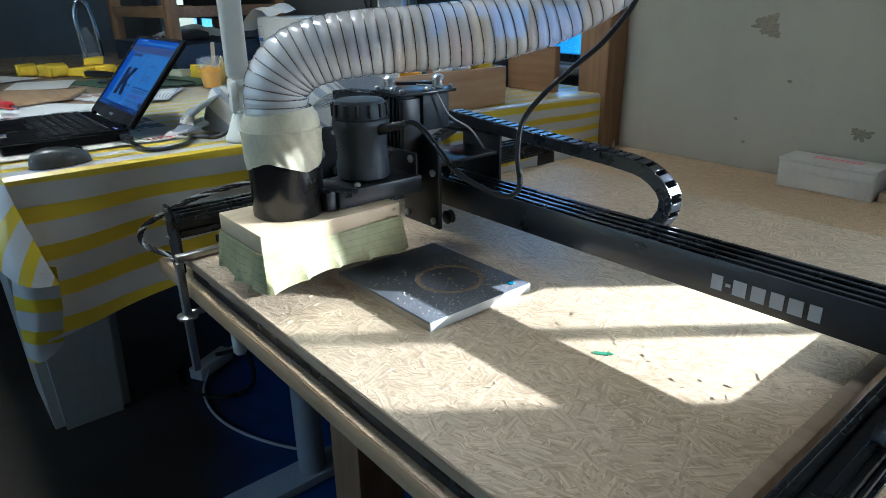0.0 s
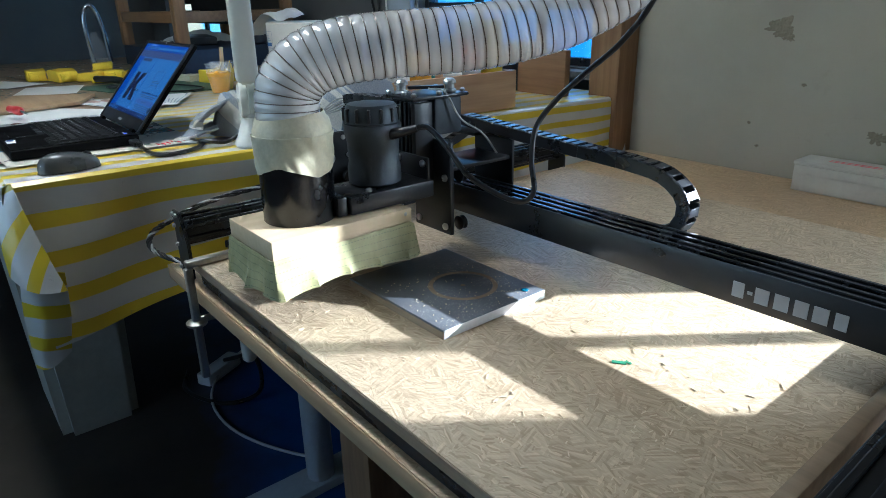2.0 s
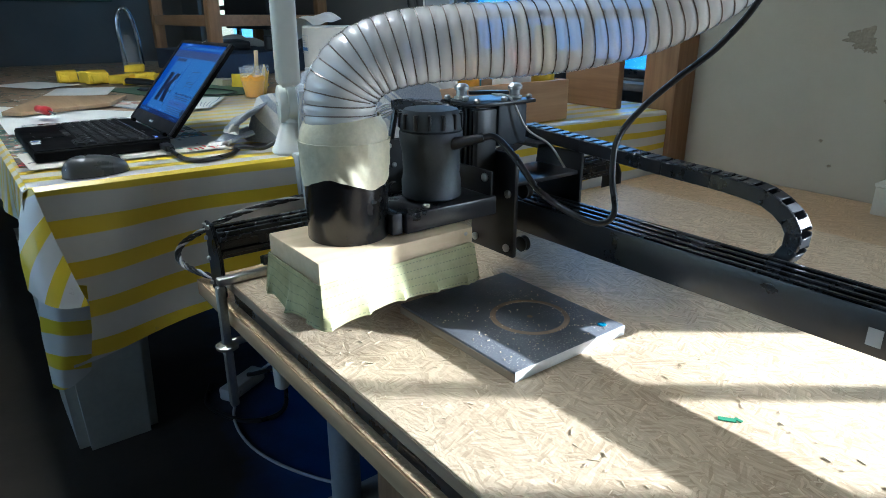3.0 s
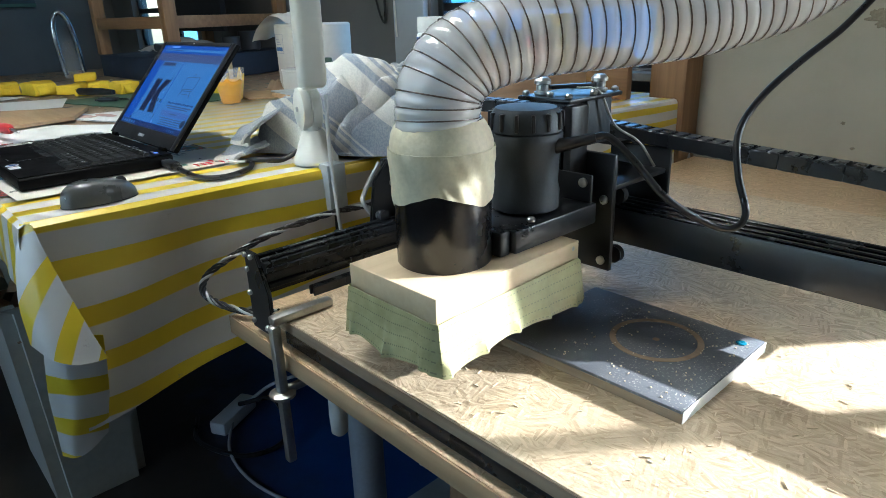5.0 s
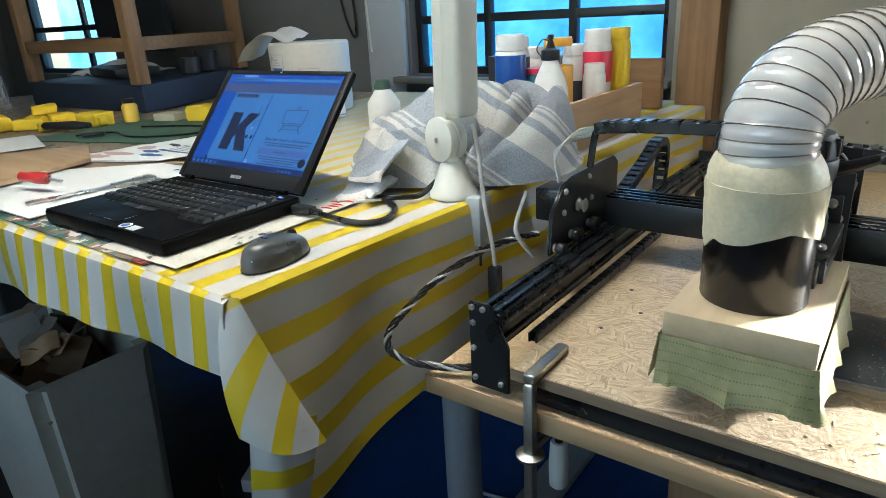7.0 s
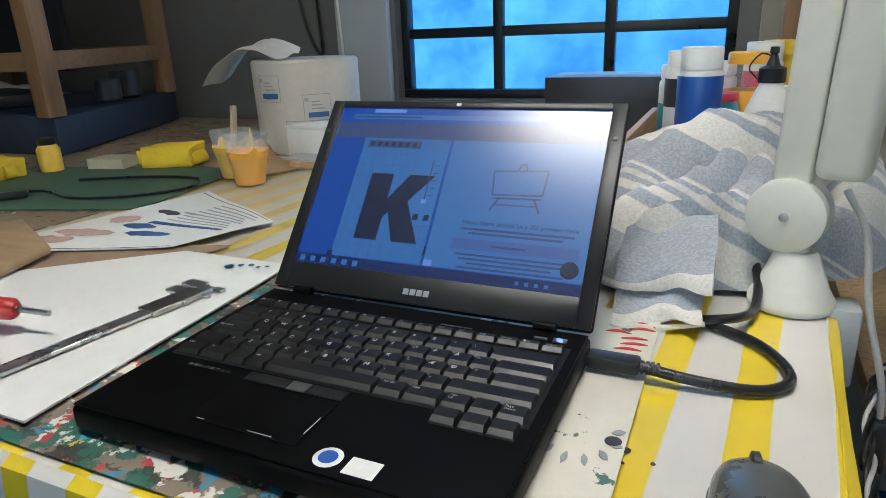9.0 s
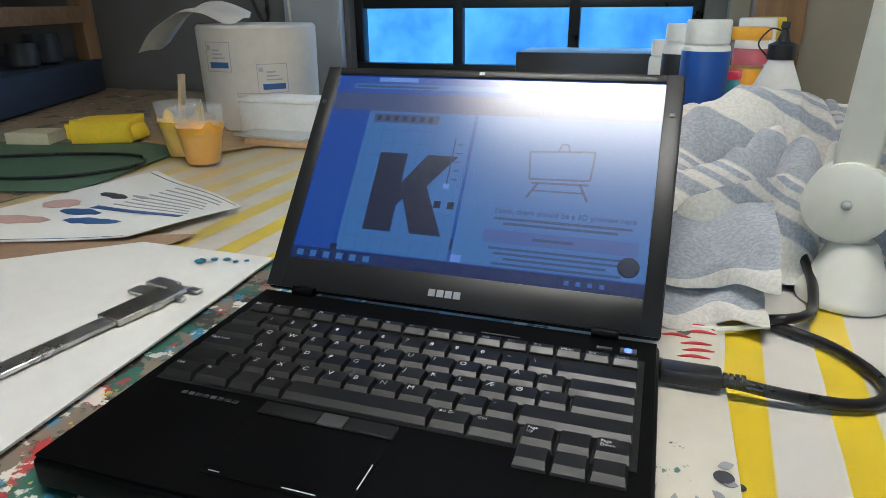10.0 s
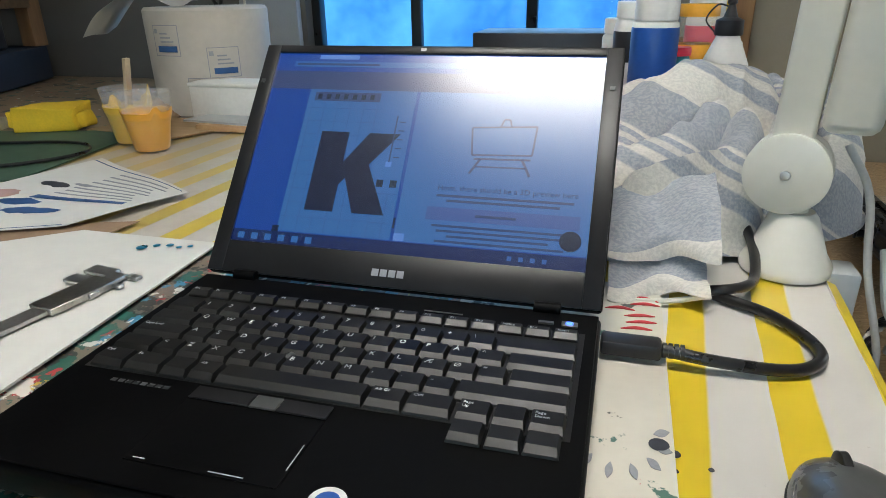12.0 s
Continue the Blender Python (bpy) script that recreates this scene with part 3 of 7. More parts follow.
# ---- bench with the carving machine ----
B = 0.775
bench = thing("workbench", (1.5, 0.6, FLOOR), "heavy wooden workbench with a pressed-strand top", "bench")
part("top", box(0.616, 2.5, -0.056, BACK - 0.004, 0.702, 0.728, 0.003), M["osb_back"], bench, "pressed-strand bench top")
part("edging", box(0.616, 2.5, -0.0585, -0.0562, 0.700, 0.7275, 0.0005), M["ply_light"], bench)
part("leg", box(0.66, 0.74, 1.2, 1.28, FLOOR, 0.702, 0.004), M["pine_dark_z"], bench, "square wooden leg")
part("leg", rod((2.3, 0.2, FLOOR), (2.3, 0.2, 0.702), 0.034, 28), M["joint"], bench, "grey round metal leg")
part("leg", box(0.90, 1.0, 0.12, 0.22, FLOOR, 0.702, 0.004), M["pine_dark_z"], bench, "square wooden leg")
part("leg", box(2.1, 2.2, 1.0, 1.1, FLOOR, 0.702, 0.004), M["pine_dark_z"], bench, "square wooden leg")

machine = thing("carving_machine", (1.18, 0.3, 0.728), "black desktop carving machine with gantry and spoil board", "machine")
part("spoil_board", box(0.748, 1.662, -0.052, 0.92, B - 0.017, B, 0.0015), M["osb"], machine, "scratched pressed-strand spoil board")
part("spoil_board_edge", box(0.7485, 1.6615, -0.0536, -0.0522, B - 0.016, B - 0.0015), M["ply_edge"], machine)
part("base_frame", box(0.76, 1.65, -0.044, -0.004, 0.729, B - 0.0175, 0.002), M["black_rail"], machine)
part("base_frame", box(0.76, 1.65, 0.86, 0.90, 0.729, B - 0.0175, 0.002), M["black_rail"], machine)
part("side_board", box(1.664, 1.680, -0.05, 0.92, B - 0.017, B + 0.012, 0.002), M["ply_edge"], machine, "worn wooden strip beside the rail")


def extrusion(x0, x1, y0, y1, z0, z1, along, lips=2):
    """A slotted rail: a core with raised ridges along its length."""
    out = [box(x0, x1, y0, y1, z0, z1, 0.002)]
    if along == "y":
        for k in range(lips):
            z = z0 + (z1 - z0) * (k + 0.5) / lips
            out.append(box(x1 - 0.0005, x1 + 0.004, y0 + 0.001, y1 - 0.001, z - 0.004, z + 0.004, 0.0015, 1))
            out.append(box(x0 - 0.004, x0 + 0.0005, y0 + 0.001, y1 - 0.001, z - 0.004, z + 0.004, 0.0015, 1))
        for k in (0.25, 0.75):
            x = x0 + (x1 - x0) * k
            out.append(box(x - 0.004, x + 0.004, y0 + 0.001, y1 - 0.001, z1 - 0.0005, z1 + 0.004, 0.0015, 1))
    else:
        for k in (0.1, 0.36, 0.64, 0.9):
            y = y0 + (y1 - y0) * k
            out.append(box(x0 + 0.001, x1 - 0.001, y - 0.0035, y + 0.0035, z1 - 0.0005, z1 + 0.0035, 0.0015, 1))
        for z in (z0 + 0.004,):
            out.append(box(x0 + 0.001, x1 - 0.001, y0 - 0.003, y0 + 0.0005, z - 0.003, z + 0.003, 0.0015, 1))
    return out


def rail_part(name, pieces, material, parent, label):
    """A rail with each of its ridges as a piece under it."""
    ob = part(name, pieces[0], material, parent, label)
    for bm in pieces[1:]:
        part("ridge", bm, material, ob)
    return ob


def end_plate(x, y, flip=1):
    """The upright black plate at the end of a side rail."""
    out = [(0.0, 0.735), (0.0, 0.852), (0.030 * flip, 0.852), (0.056 * flip, 0.80), (0.056 * flip, 0.735)]
    b = bmesh.new()
    fr = [b.verts.new((x + dx, y - 0.006, z)) for dx, z in out]
    bk = [b.verts.new((x + dx, y, z)) for dx, z in out]
    b.faces.new(fr)
    b.faces.new(list(reversed(bk)))
    for i in range(len(out)):
        b.faces.new((fr[i], fr[(i + 1) % len(out)], bk[(i + 1) % len(out)], bk[i]))
    bmesh.ops.recalc_face_normals(b, faces=b.faces[:])
    bmesh.ops.bevel(b, geom=b.edges[:], offset=0.0015, segments=2, affect="EDGES")
    return b


GY = 0.345
for x0, flip in ((0.690, 1), (1.752, -1)):
    xr = x0 + (0.004 if flip > 0 else -0.044)
    rail_part("side_rail", extrusion(xr, xr + 0.04, -0.048, 0.92, 0.796, 0.840, "y"), M["black_rail"], machine, "black slotted side rail")
    for y in (-0.0485, 0.93):
        ep = part("end_plate", end_plate(x0, y, flip), M["black_metal"], machine)
        if y < 0:
            for dx, z in ((0.006, 0.846), (0.022, 0.846), (0.007, 0.825), (0.008, 0.748), (0.046, 0.748), (0.007, 0.79)):
                part("bolt", lathe([(0.0035, 0), (0.004, 0.001), (0.004, 0.003), (0.003, 0.0045)], (x0 + flip * dx, y - 0.006, z), 10, (0, -1, 0)), M["steel"], ep)
    # gantry side plate
    sx = x0 - 0.008 if flip > 0 else x0 + 0.002
    out = [(0.155, 0.835), (0.165, 0.90), (0.20, 0.935), (0.235, 0.942), (0.40, 0.942), (0.415, 0.93), (0.415, 0.85), (0.37, 0.832)]
    b = bmesh.new()
    if flip < 0:
        out = [(y, min(z, 0.918)) for y, z in out if z != 0.935]
    fr = [b.verts.new((sx, y + 0.01, z)) for y, z in out]
    bk = [b.verts.new((sx + 0.006, y + 0.01, z)) for y, z in out]
    b.faces.new(fr)
    b.faces.new(list(reversed(bk)))
    for i in range(len(out)):
        b.faces.new((fr[i], fr[(i + 1) % len(out)], bk[(i + 1) % len(out)], bk[i]))
    bmesh.ops.recalc_face_normals(b, faces=b.faces[:])
    bmesh.ops.bevel(b, geom=b.edges[:], offset=0.002, segments=2, affect="EDGES")
    sp = part("gantry_side_plate", b, M["black_metal"], machine)
    for y, z, r in ((0.18, 0.846, 0.010), (0.375, 0.846, 0.010), (0.235, 0.852, 0.012), (0.30, 0.852, 0.012)):
        part("wheel", lathe([(r * 0.5, -0.006), (r, -0.005), (r * 0.85, 0), (r, 0.005), (r * 0.5, 0.006)], (x0 + flip * 0.012, y, z), 20, (1, 0, 0)), M["black_plastic"], sp)
        part("bolt", lathe([(0.006, 0), (0.007, 0.001), (0.007, 0.004), (0.004, 0.006)], (sx + (0.006 if flip > 0 else 0.0), y, z), 12, (flip, 0, 0)), M["steel"], sp)
    part("pulley", lathe([(0.010, 0), (0.011, 0.002), (0.007, 0.004), (0.007, 0.010), (0.011, 0.012), (0.009, 0.014)], (sx + (0.006 if flip > 0 else 0.0), 0.262, 0.893), 20, (flip, 0, 0)), M["steel"], sp, "bright toothed pulley")
    for y, z in ((0.215, 0.925), (0.30, 0.93), (0.21, 0.893), (0.31, 0.893)):
        part("bolt", lathe([(0.004, 0), (0.005, 0.001), (0.005, 0.003), (0.003, 0.005)], (sx + (0.006 if flip > 0 else 0.0), y, z), 10, (flip, 0, 0)), M["steel"], sp)
    mx = sx - 0.030 if flip > 0 else sx + 0.036
    part("side_motor", box(mx - 0.026, mx + 0.026, 0.235, 0.290, 0.866, 0.92, 0.004), M["black_metal"], machine, "black stepper motor")

beam = rail_part("gantry_beam", extrusion(0.698, 1.744, GY, GY + 0.062, 0.870, 0.884, "x"), M["black_rail"], machine, "long black gantry beam with pale lettering blocks")
part("beam_cover", box(0.70, 1.742, GY - 0.006, GY - 0.0032, 0.838, 0.886, 0.001), M["black_metal"], beam)
# the maker's mark on the beam, as plain shapes
Z0, Z1 = 0.849, 0.868


def stroke(a, c, w, y, bm=None):
    """A flat bar on the beam's face from a to c, given as (x, z)."""
    d = Vector((c[0] - a[0], 0, c[1] - a[1]))
    n = Vector((-d.z, 0, d.x)).normalized() * (w / 2)
    b = bmesh.new()
    pts = [Vector((a[0], y, a[1])) + n, Vector((a[0], y, a[1])) - n, Vector((c[0], y, c[1])) - n, Vector((c[0], y, c[1])) + n]
    f = [b.verts.new(q) for q in pts]
    k = [b.verts.new(q + Vector((0, 0.0008, 0))) for q in pts]
    b.faces.new(f)
    b.faces.new(list(reversed(k)))
    for i in range(4):
        b.faces.new((f[i], f[(i + 1) % 4], k[(i + 1) % 4], k[i]))
    return merge(bm, b)


ym = GY - 0.0072
for k, (x, w) in enumerate(((1.503, 0.014), (1.521, 0.006), (1.530, 0.016), (1.552, 0.016), (1.574, 0.015), (1.594, 0.016), (1.616, 0.013))):
    zc = (Z0 + Z1) / 2
    h = 0.002 if k == 1 else (Z1 - Z0) / 2
    bm = stroke((x, zc), (x + w, zc), 2 * h, ym)
    part("pale_mark", bm, M["beam_mark"], beam, smooth=0)

# carriage, tower and spindle on the gantry
DY = 0.012
part("carriage_plate", box(0.955, 1.052, 0.268 + DY, 0.276 + DY, 0.818, 0.974, 0.002), M["black_metal"], machine, "black carriage plate")
part("carriage_plate", box(0.955, 1.052, GY + 0.075, GY + 0.081, 0.83, 0.96, 0.002), M["black_metal"], machine)
part("carriage_bridge", box(0.96, 1.047, 0.277 + DY, GY + 0.075, 0.925, 0.932, 0.002), M["black_metal"], machine)
for z in (0.832, 0.915):
    for x in (0.968, 1.040):
        part("wheel", lathe([(0.006, -0.006), (0.012, -0.005), (0.010, 0), (0.012, 0.005), (0.006, 0.006)], (x, 0.300 + DY, z), 20, (0, 1, 0)), M["black_plastic"], machine)
        part("bolt", lathe([(0.005, 0), (0.006, 0.001), (0.006, 0.004), (0.003, 0.006)], (x, 0.268 + DY, z), 12, (0, -1, 0)), M["steel"], machine)
tw = part("tower", box(0.938, 0.998, 0.238 + DY, 0.267 + DY, 0.90, 1.036, 0.002), M["black_rail"], machine, "upright black spindle tower")
for x in (0.944, 0.957, 0.969, 0.981, 0.992):
    part("tower_ridge", box(x - 0.0025, x + 0.0025, 0.2335 + DY, 0.2378 + DY, 0.93, 1.034, 0.001), M["black_rail"], tw)
part("tower_side_rail", box(0.9985, 1.010, 0.232 + DY, 0.268 + DY, 0.90, 1.034, 0.002), M["black_metal"], tw)
part("top_plate", box(0.922, 1.006, 0.232 + DY, 0.35 + DY, 1.0365, 1.042, 0.002), M["black_metal"], tw)
part("lift_motor", box(0.940, 0.996, 0.284 + DY, 0.342 + DY, 0.975, 1.036, 0.004), M["router"], tw, "dark grey stepper motor")
for x, y in ((0.945, 0.255), (0.985, 0.325)):
    part("belt_pulley", lathe([(0.010, 0), (0.011, 0.001), (0.011, 0.004), (0.008, 0.005), (0.008, 0.013), (0.011, 0.014), (0.011, 0.018), (0.007, 0.022)], (x, y + DY, 1.0425), 20), M["steel"], tw, "bright belt pulley")
part("belt", box(0.936, 0.996, 0.2835 + DY, 0.2955 + DY, 1.049, 1.054, 0.001, turn=Euler((0, 0, radians(60))).to_matrix().to_4x4()), M["black_plastic"], tw)
for x, y in ((0.93, 0.24), (0.998, 0.24), (0.93, 0.34), (0.998, 0.342), (0.965, 0.245), (1.0, 0.29)):
    part("bolt", lathe([(0.004, 0), (0.0048, 0.001), (0.0048, 0.004), (0.003, 0.006)], (x, y + DY, 1.0425), 10), M["steel"], tw)
mount = part("spindle_mount", box(0.962, 1.050, 0.082 + DY, 0.236 + DY, 0.893, 0.920, 0.003), M["black_metal"], machine, "black spindle clamp")
part("clamp_jaw", box(0.965, 1.044, 0.064 + DY, 0.080 + DY, 0.893, 0.921, 0.002), M["black_metal"], mount)
part("backing_plate", box(0.955, 1.046, 0.2275 + DY, 0.2318 + DY, 0.895, 0.955, 0.002), M["black_metal"], mount)
for x, z in ((1.035, 0.945), (0.97, 0.945)):
    part("bolt", lathe([(0.005, 0), (0.006, 0.001), (0.006, 0.004), (0.003, 0.006)], (x, 0.2275 + DY, z), 12, (0, -1, 0)), M["steel"], mount)
part("bolt", lathe([(0.004, 0), (0.005, 0.001), (0.005, 0.004), (0.003, 0.006)], (1.04, 0.12 + DY, 0.9205), 12), M["steel"], mount)
SX, SY = 0.997, 0.160 + DY
router = thing("router", (SX, SY, 0.92), "dark grey cylindrical router held upright in the clamp", "router")
part("body", lathe([(0.036, 0.921), (0.041, 0.924), (0.0415, 0.945), (0.039, 0.955), (0.040, 0.985), (0.043, 0.998), (0.0435, 1.012), (0.042, 1.014)], (SX, SY, 0), 40), M["router"], router)
cap = part("cap", lathe([(0.041, 1.0145), (0.0425, 1.016), (0.0415, 1.034), (0.036, 1.042), (0.02, 1.044)], (SX, SY, 0), 40), M["router"], router)
for k in range(14):
    a = 2 * math.pi * k / 14
    part("vent_rib", box(SX - 0.0022, SX + 0.0022, SY + 0.037, SY + 0.0445, 1.018, 1.038, 0.001, 1, turn=None) if k == 0 else
         (lambda b, ang: (bmesh.ops.transform(b, matrix=Matrix.Translation((SX, SY, 0)) @ Matrix.Rotation(ang, 4, "Z") @ Matrix.Translation((-SX, -SY, 0)), verts=b.verts[:]), b)[1])(box(SX - 0.0022, SX + 0.0022, SY + 0.037, SY + 0.0445, 1.018, 1.038, 0.001, 1), a), M["black_plastic"], cap)
part("cord_sleeve", tube([(SX + 0.036, SY + 0.008, 0.999), (1.050, 0.185, 1.003), (1.075, 0.200, 1.011)], lambda s: 0.0095 - 0.004 * s, 12, 8), M["black_plastic"], router)
part("power_cord", tube([(1.072, 0.198, 1.0105), (1.083, 0.214, 1.010), (1.110, 0.225, 0.985), (1.145, 0.235, 0.948), (1.175, 0.268, 0.918), (1.196, 0.296, 0.906), (1.206, 0.31, 0.922), (1.186, 0.325, 0.962), (1.170, 0.35, 1.005),
                         (1.176, 0.385, 1.042), (1.200, 0.42, 1.080), (1.236, 0.455, 1.125), (1.27, 0.48, 1.19), (1.29, 0.50, 1.30), (1.30, 0.50, 1.6), (1.30, 0.50, 2.49)], 0.0042, 12, 10), M["cable_black"], router, "glossy black mains cord")

# dust shoe under the spindle
shoe = thing("dust_shoe", (1.0, 0.07, 0.80), "wooden dust shoe with a taped skirt", "dust shoe")
X0, X1, Y0, Y1 = 0.924, 1.066, -0.041, 0.190
part("block", box(X0, X1, Y0, Y1, 0.8605, 0.8895, 0.0015), M["pine_y"], shoe, "planed pale wooden block")


def skirt(u, v):
    L = [(X0, Y0), (X1, Y0), (X1, Y1), (X0, Y1), (X0, Y0)]
    s = u * 4
    k = min(3, int(s))
    f = s - k
    a, b = L[k], L[k + 1]
    x, y = a[0] + (b[0] - a[0]) * f, a[1] + (b[1] - a[1]) * f
    nx, ny = ((0, -1), (1, 0), (0, 1), (-1, 0))[k]
    z1 = 0.8635 + (0.006 * f if k == 1 else 0.0) + 0.0015 * wob(u * 20, 0, 3)
    z0 = 0.809 + 0.004 * wob(u * 9, 5, 1) + (0.010 * max(0, math.sin(math.pi * f * 1.1 - 0.2)) if k == 1 else 0.004 * math.sin(9 * f))
    pleat = max(0, math.sin(f * math.pi * (9 if k % 2 else 5) + k)) ** 12
    out = 0.0022 + 0.005 * v + v * v * 0.006 * pleat + 0.003 * v * wob(u * 30, v * 3, 2)
    cx, cy = (x - (X0 + X1) / 2) * 0.03 * v, (y - (Y0 + Y1) / 2) * 0.02 * v
    return (x + nx * out + cx, y + ny * out + cy, z1 + (z0 - z1) * v)


per = 2 * (X1 - X0 + Y1 - Y0)
part("skirt", sheet(skirt, 144, 8, 0.0012, uv=lambda u, v: (u * per, v * 0.06)), M["skirt"], shoe, "pale green pierced tape skirt")
part("screw", lathe([(0.0022, 0), (0.003, 0.0006), (0.0015, 0.0012)], (X1 + 0.0002, Y1 - 0.012, 0.882), 10, (1, 0, 0)), M["zinc"], shoe)
PX, PY = 0.991, 0.042
pot = part("pipe", lathe([(0.0515, 0.8897), (0.0525, 0.891), (0.0525, 1.0), (0.050, 1.002), (0.050, 0.90)], (PX, PY, 0), 56, cap=False), M["pot"], shoe, "short glossy black plastic pipe")


def tape_wrap(u, v):
    a = 2 * math.pi * u
    r = 0.0545 + 0.0025 * v + 0.0012 * wob(math.cos(a) * 4, math.sin(a) * 4, v * 5) + 0.0006 * math.sin(a * 17 + v * 9)
    low = 0.966 + 0.007 * math.cos(3 * (a + 0.87)) + 0.003 * wob(math.cos(a) * 3, math.sin(a) * 3, 0)
    low -= 0.022 * max(0, math.cos(a - radians(208))) ** 24
    return (PX + r * math.cos(a), PY + r * math.sin(a), low + (1.016 - low) * v)


part("tape_collar", sheet(tape_wrap, 120, 10, 0.0012), M["tape"], shoe, "wrinkled cream masking tape")
part("tape_band", sheet(lambda u, v: (PX + (0.0555 - 0.010 * v * v + 0.001 * wob(math.cos(6.283 * u) * 6, math.sin(6.283 * u) * 6, v * 8)) * math.cos(6.2832 * u) - 0.003 * v,
                                      PY + (0.0555 - 0.010 * v * v + 0.001 * wob(math.cos(6.283 * u) * 6, math.sin(6.283 * u) * 6, v * 8)) * math.sin(6.2832 * u) + 0.002 * v,
                                      1.014 + 0.03 * v + 0.002 * wob(u * 12, v * 3, 1)), 90, 8, 0.001), M["tape"], shoe, "crumpled masking tape on the hose end")

# clear ribbed hose
HOSE = [(PX + 0.5 * s, PY + 0.866 * s, z) for s, z in ((-0.002, 1.030), (-0.003, 1.050), (0.003, 1.078), (0.028, 1.105), (0.074, 1.121), (0.14, 1.128), (0.21, 1.131), (0.28, 1.137), (0.34, 1.148), (0.41, 1.168), (0.50, 1.22), (0.56, 1.32), (0.58, 1.6), (0.58, 2.49))]
line = spline(HOSE, 60)
acc, keep, PITCH = 0.0, [0.0], 0.0155
for a, b in zip(line, line[1:]):
    acc += (b - a).length
    keep.append(acc)


def turns(s):
    """Turns of the spiral up to a length: closer together in the bend."""
    bend, tight = 0.16, 0.0098
    g = (PITCH - tight) / bend
    if s < bend:
        return math.log(1 + g * s / tight) / g
    return math.log(1 + g * bend / tight) / g + (s - bend) / PITCH


hb = bmesh.new()
fr = frames_along(line)
SEG = 36
step = PITCH / 9
nxt = 0.0
hose = thing("dust_hose", (PX, PY, 1.02), "clear ribbed dust extraction hose with a wire spiral", "hose")
rings = []
for (q, uu, ww, d), s in zip(fr, keep):
    if s < nxt or s > 1.25:
        continue
    nxt += step
    rings.append([hb.verts.new(q + (uu * math.cos(2 * math.pi * k / SEG) + ww * math.sin(2 * math.pi * k / SEG)) * (0.0438 + 0.0016 * abs(math.sin(math.pi * (turns(s) - k / SEG))))) for k in range(SEG)])
for a, c in zip(rings, rings[1:]):
    for k in range(SEG):
        hb.faces.new((a[k], a[(k + 1) % SEG], c[(k + 1) % SEG], c[k]))
part("hose_wall", hb, M["hose"], hose, "clear plastic hose wall", smooth=60)
coil = []
for (q, uu, ww, d), s in zip(fr, keep):
    if s > 1.25:
        break
    coil.append((q, uu, ww, s))
pts = []
i = 0
total, k = coil[-1][3], 0
while True:
    s = k * PITCH / 30
    if s >= total:
        break
    while i < len(coil) - 2 and coil[i + 1][3] < s:
        i += 1
    q0, u0, w0_, s0 = coil[i]
    q1, u1, w1_, s1 = coil[i + 1]
    f = (s - s0) / max(1e-6, s1 - s0)
    a = 2 * math.pi * turns(s)
    pts.append(q0.lerp(q1, f) + (u0.lerp(u1, f) * math.cos(a) + w0_.lerp(w1_, f) * math.sin(a)) * 0.0446)
    k += 1
part("wire_spiral", tube(pts, 0.0008, 5, 1, smooth_line=False), M["hose_wire"], hose, "thin wire spiral")

# drag chains
def chain(parent, points, w, h, side, pitch=0.0185):
    """Links of a cable chain along a line; side: the direction across the links."""
    ln = spline(points, 40)
    side = Vector(side).normalized()
    acc, nxt = 0.0, 0.0
    for i in range(1, len(ln)):
        acc += (ln[i] - ln[i - 1]).length
        if acc < nxt:
            continue
        nxt += pitch
        d = (ln[min(i + 3, len(ln) - 1)] - ln[max(0, i - 3)]).normalized()
        up = d.cross(side).normalized()
        b = None
        for s in (-1, 1):
            b = box(-pitch * 0.58, pitch * 0.58, s * w / 2 - 0.002, s * w / 2 + 0.002, -h / 2, h / 2, 0.0015, 1, b)
        b = box(-pitch * 0.30, pitch * 0.36, -w / 2, w / 2, h / 2 - 0.002, h / 2 + 0.0005, 0.0008, 1, b)
        b = box(-pitch * 0.30, pitch * 0.36, -w / 2, w / 2, -h / 2 - 0.0005, -h / 2 + 0.002, 0.0008, 1, b)
        mat = Matrix((d, side, up)).transposed().to_4x4()
        mat.translation = ln[i]
        bmesh.ops.transform(b, matrix=mat, verts=b.verts[:])
        part("chain_link", b, M["chain"], parent)


cx = thing("cable_chain", (1.15, 0.43, 0.9), "black plastic cable chain looping beside the gantry", "cable chain", "chains of the machine")
CY = 0.432
chain(cx, [(0.925, CY, 0.978), (1.05, CY, 0.970), (1.19, CY, 0.962), (1.29, CY, 0.957), (1.345, CY, 0.948), (1.378, CY, 0.922), (1.376, CY, 0.888), (1.345, CY, 0.864), (1.28, CY, 0.857), (1.15, CY, 0.857), (1.02, CY, 0.857)], 0.026, 0.020, (0, 1, 0))
part("chain_shelf", box(0.80, 1.38, CY - 0.018, CY + 0.018, 0.840, 0.8455, 0.001), M["black_metal"], cx)
part("chain_arm", box(0.90, 0.985, 0.392, CY + 0.016, 0.960, 0.966, 0.001), M["black_metal"], cx)
cy = thing("cable_chain", (0.72, 0.4, 0.9), "black plastic cable chain arching above the side rail", "cable chain", "chains of the machine")
chain(cy, [(0.925, 0.330, 1.012), (0.86, 0.325, 1.013), (0.79, 0.322, 1.012), (0.725, 0.320, 1.009), (0.700, 0.319, 1.006)], 0.026, 0.018, (0, 1, 0))
part("chain_arm", tube([(0.697, 0.318, 1.004), (0.690, 0.315, 0.99), (0.688, 0.305, 0.943)], 0.006, 8, 8), M["black_metal"], cy)
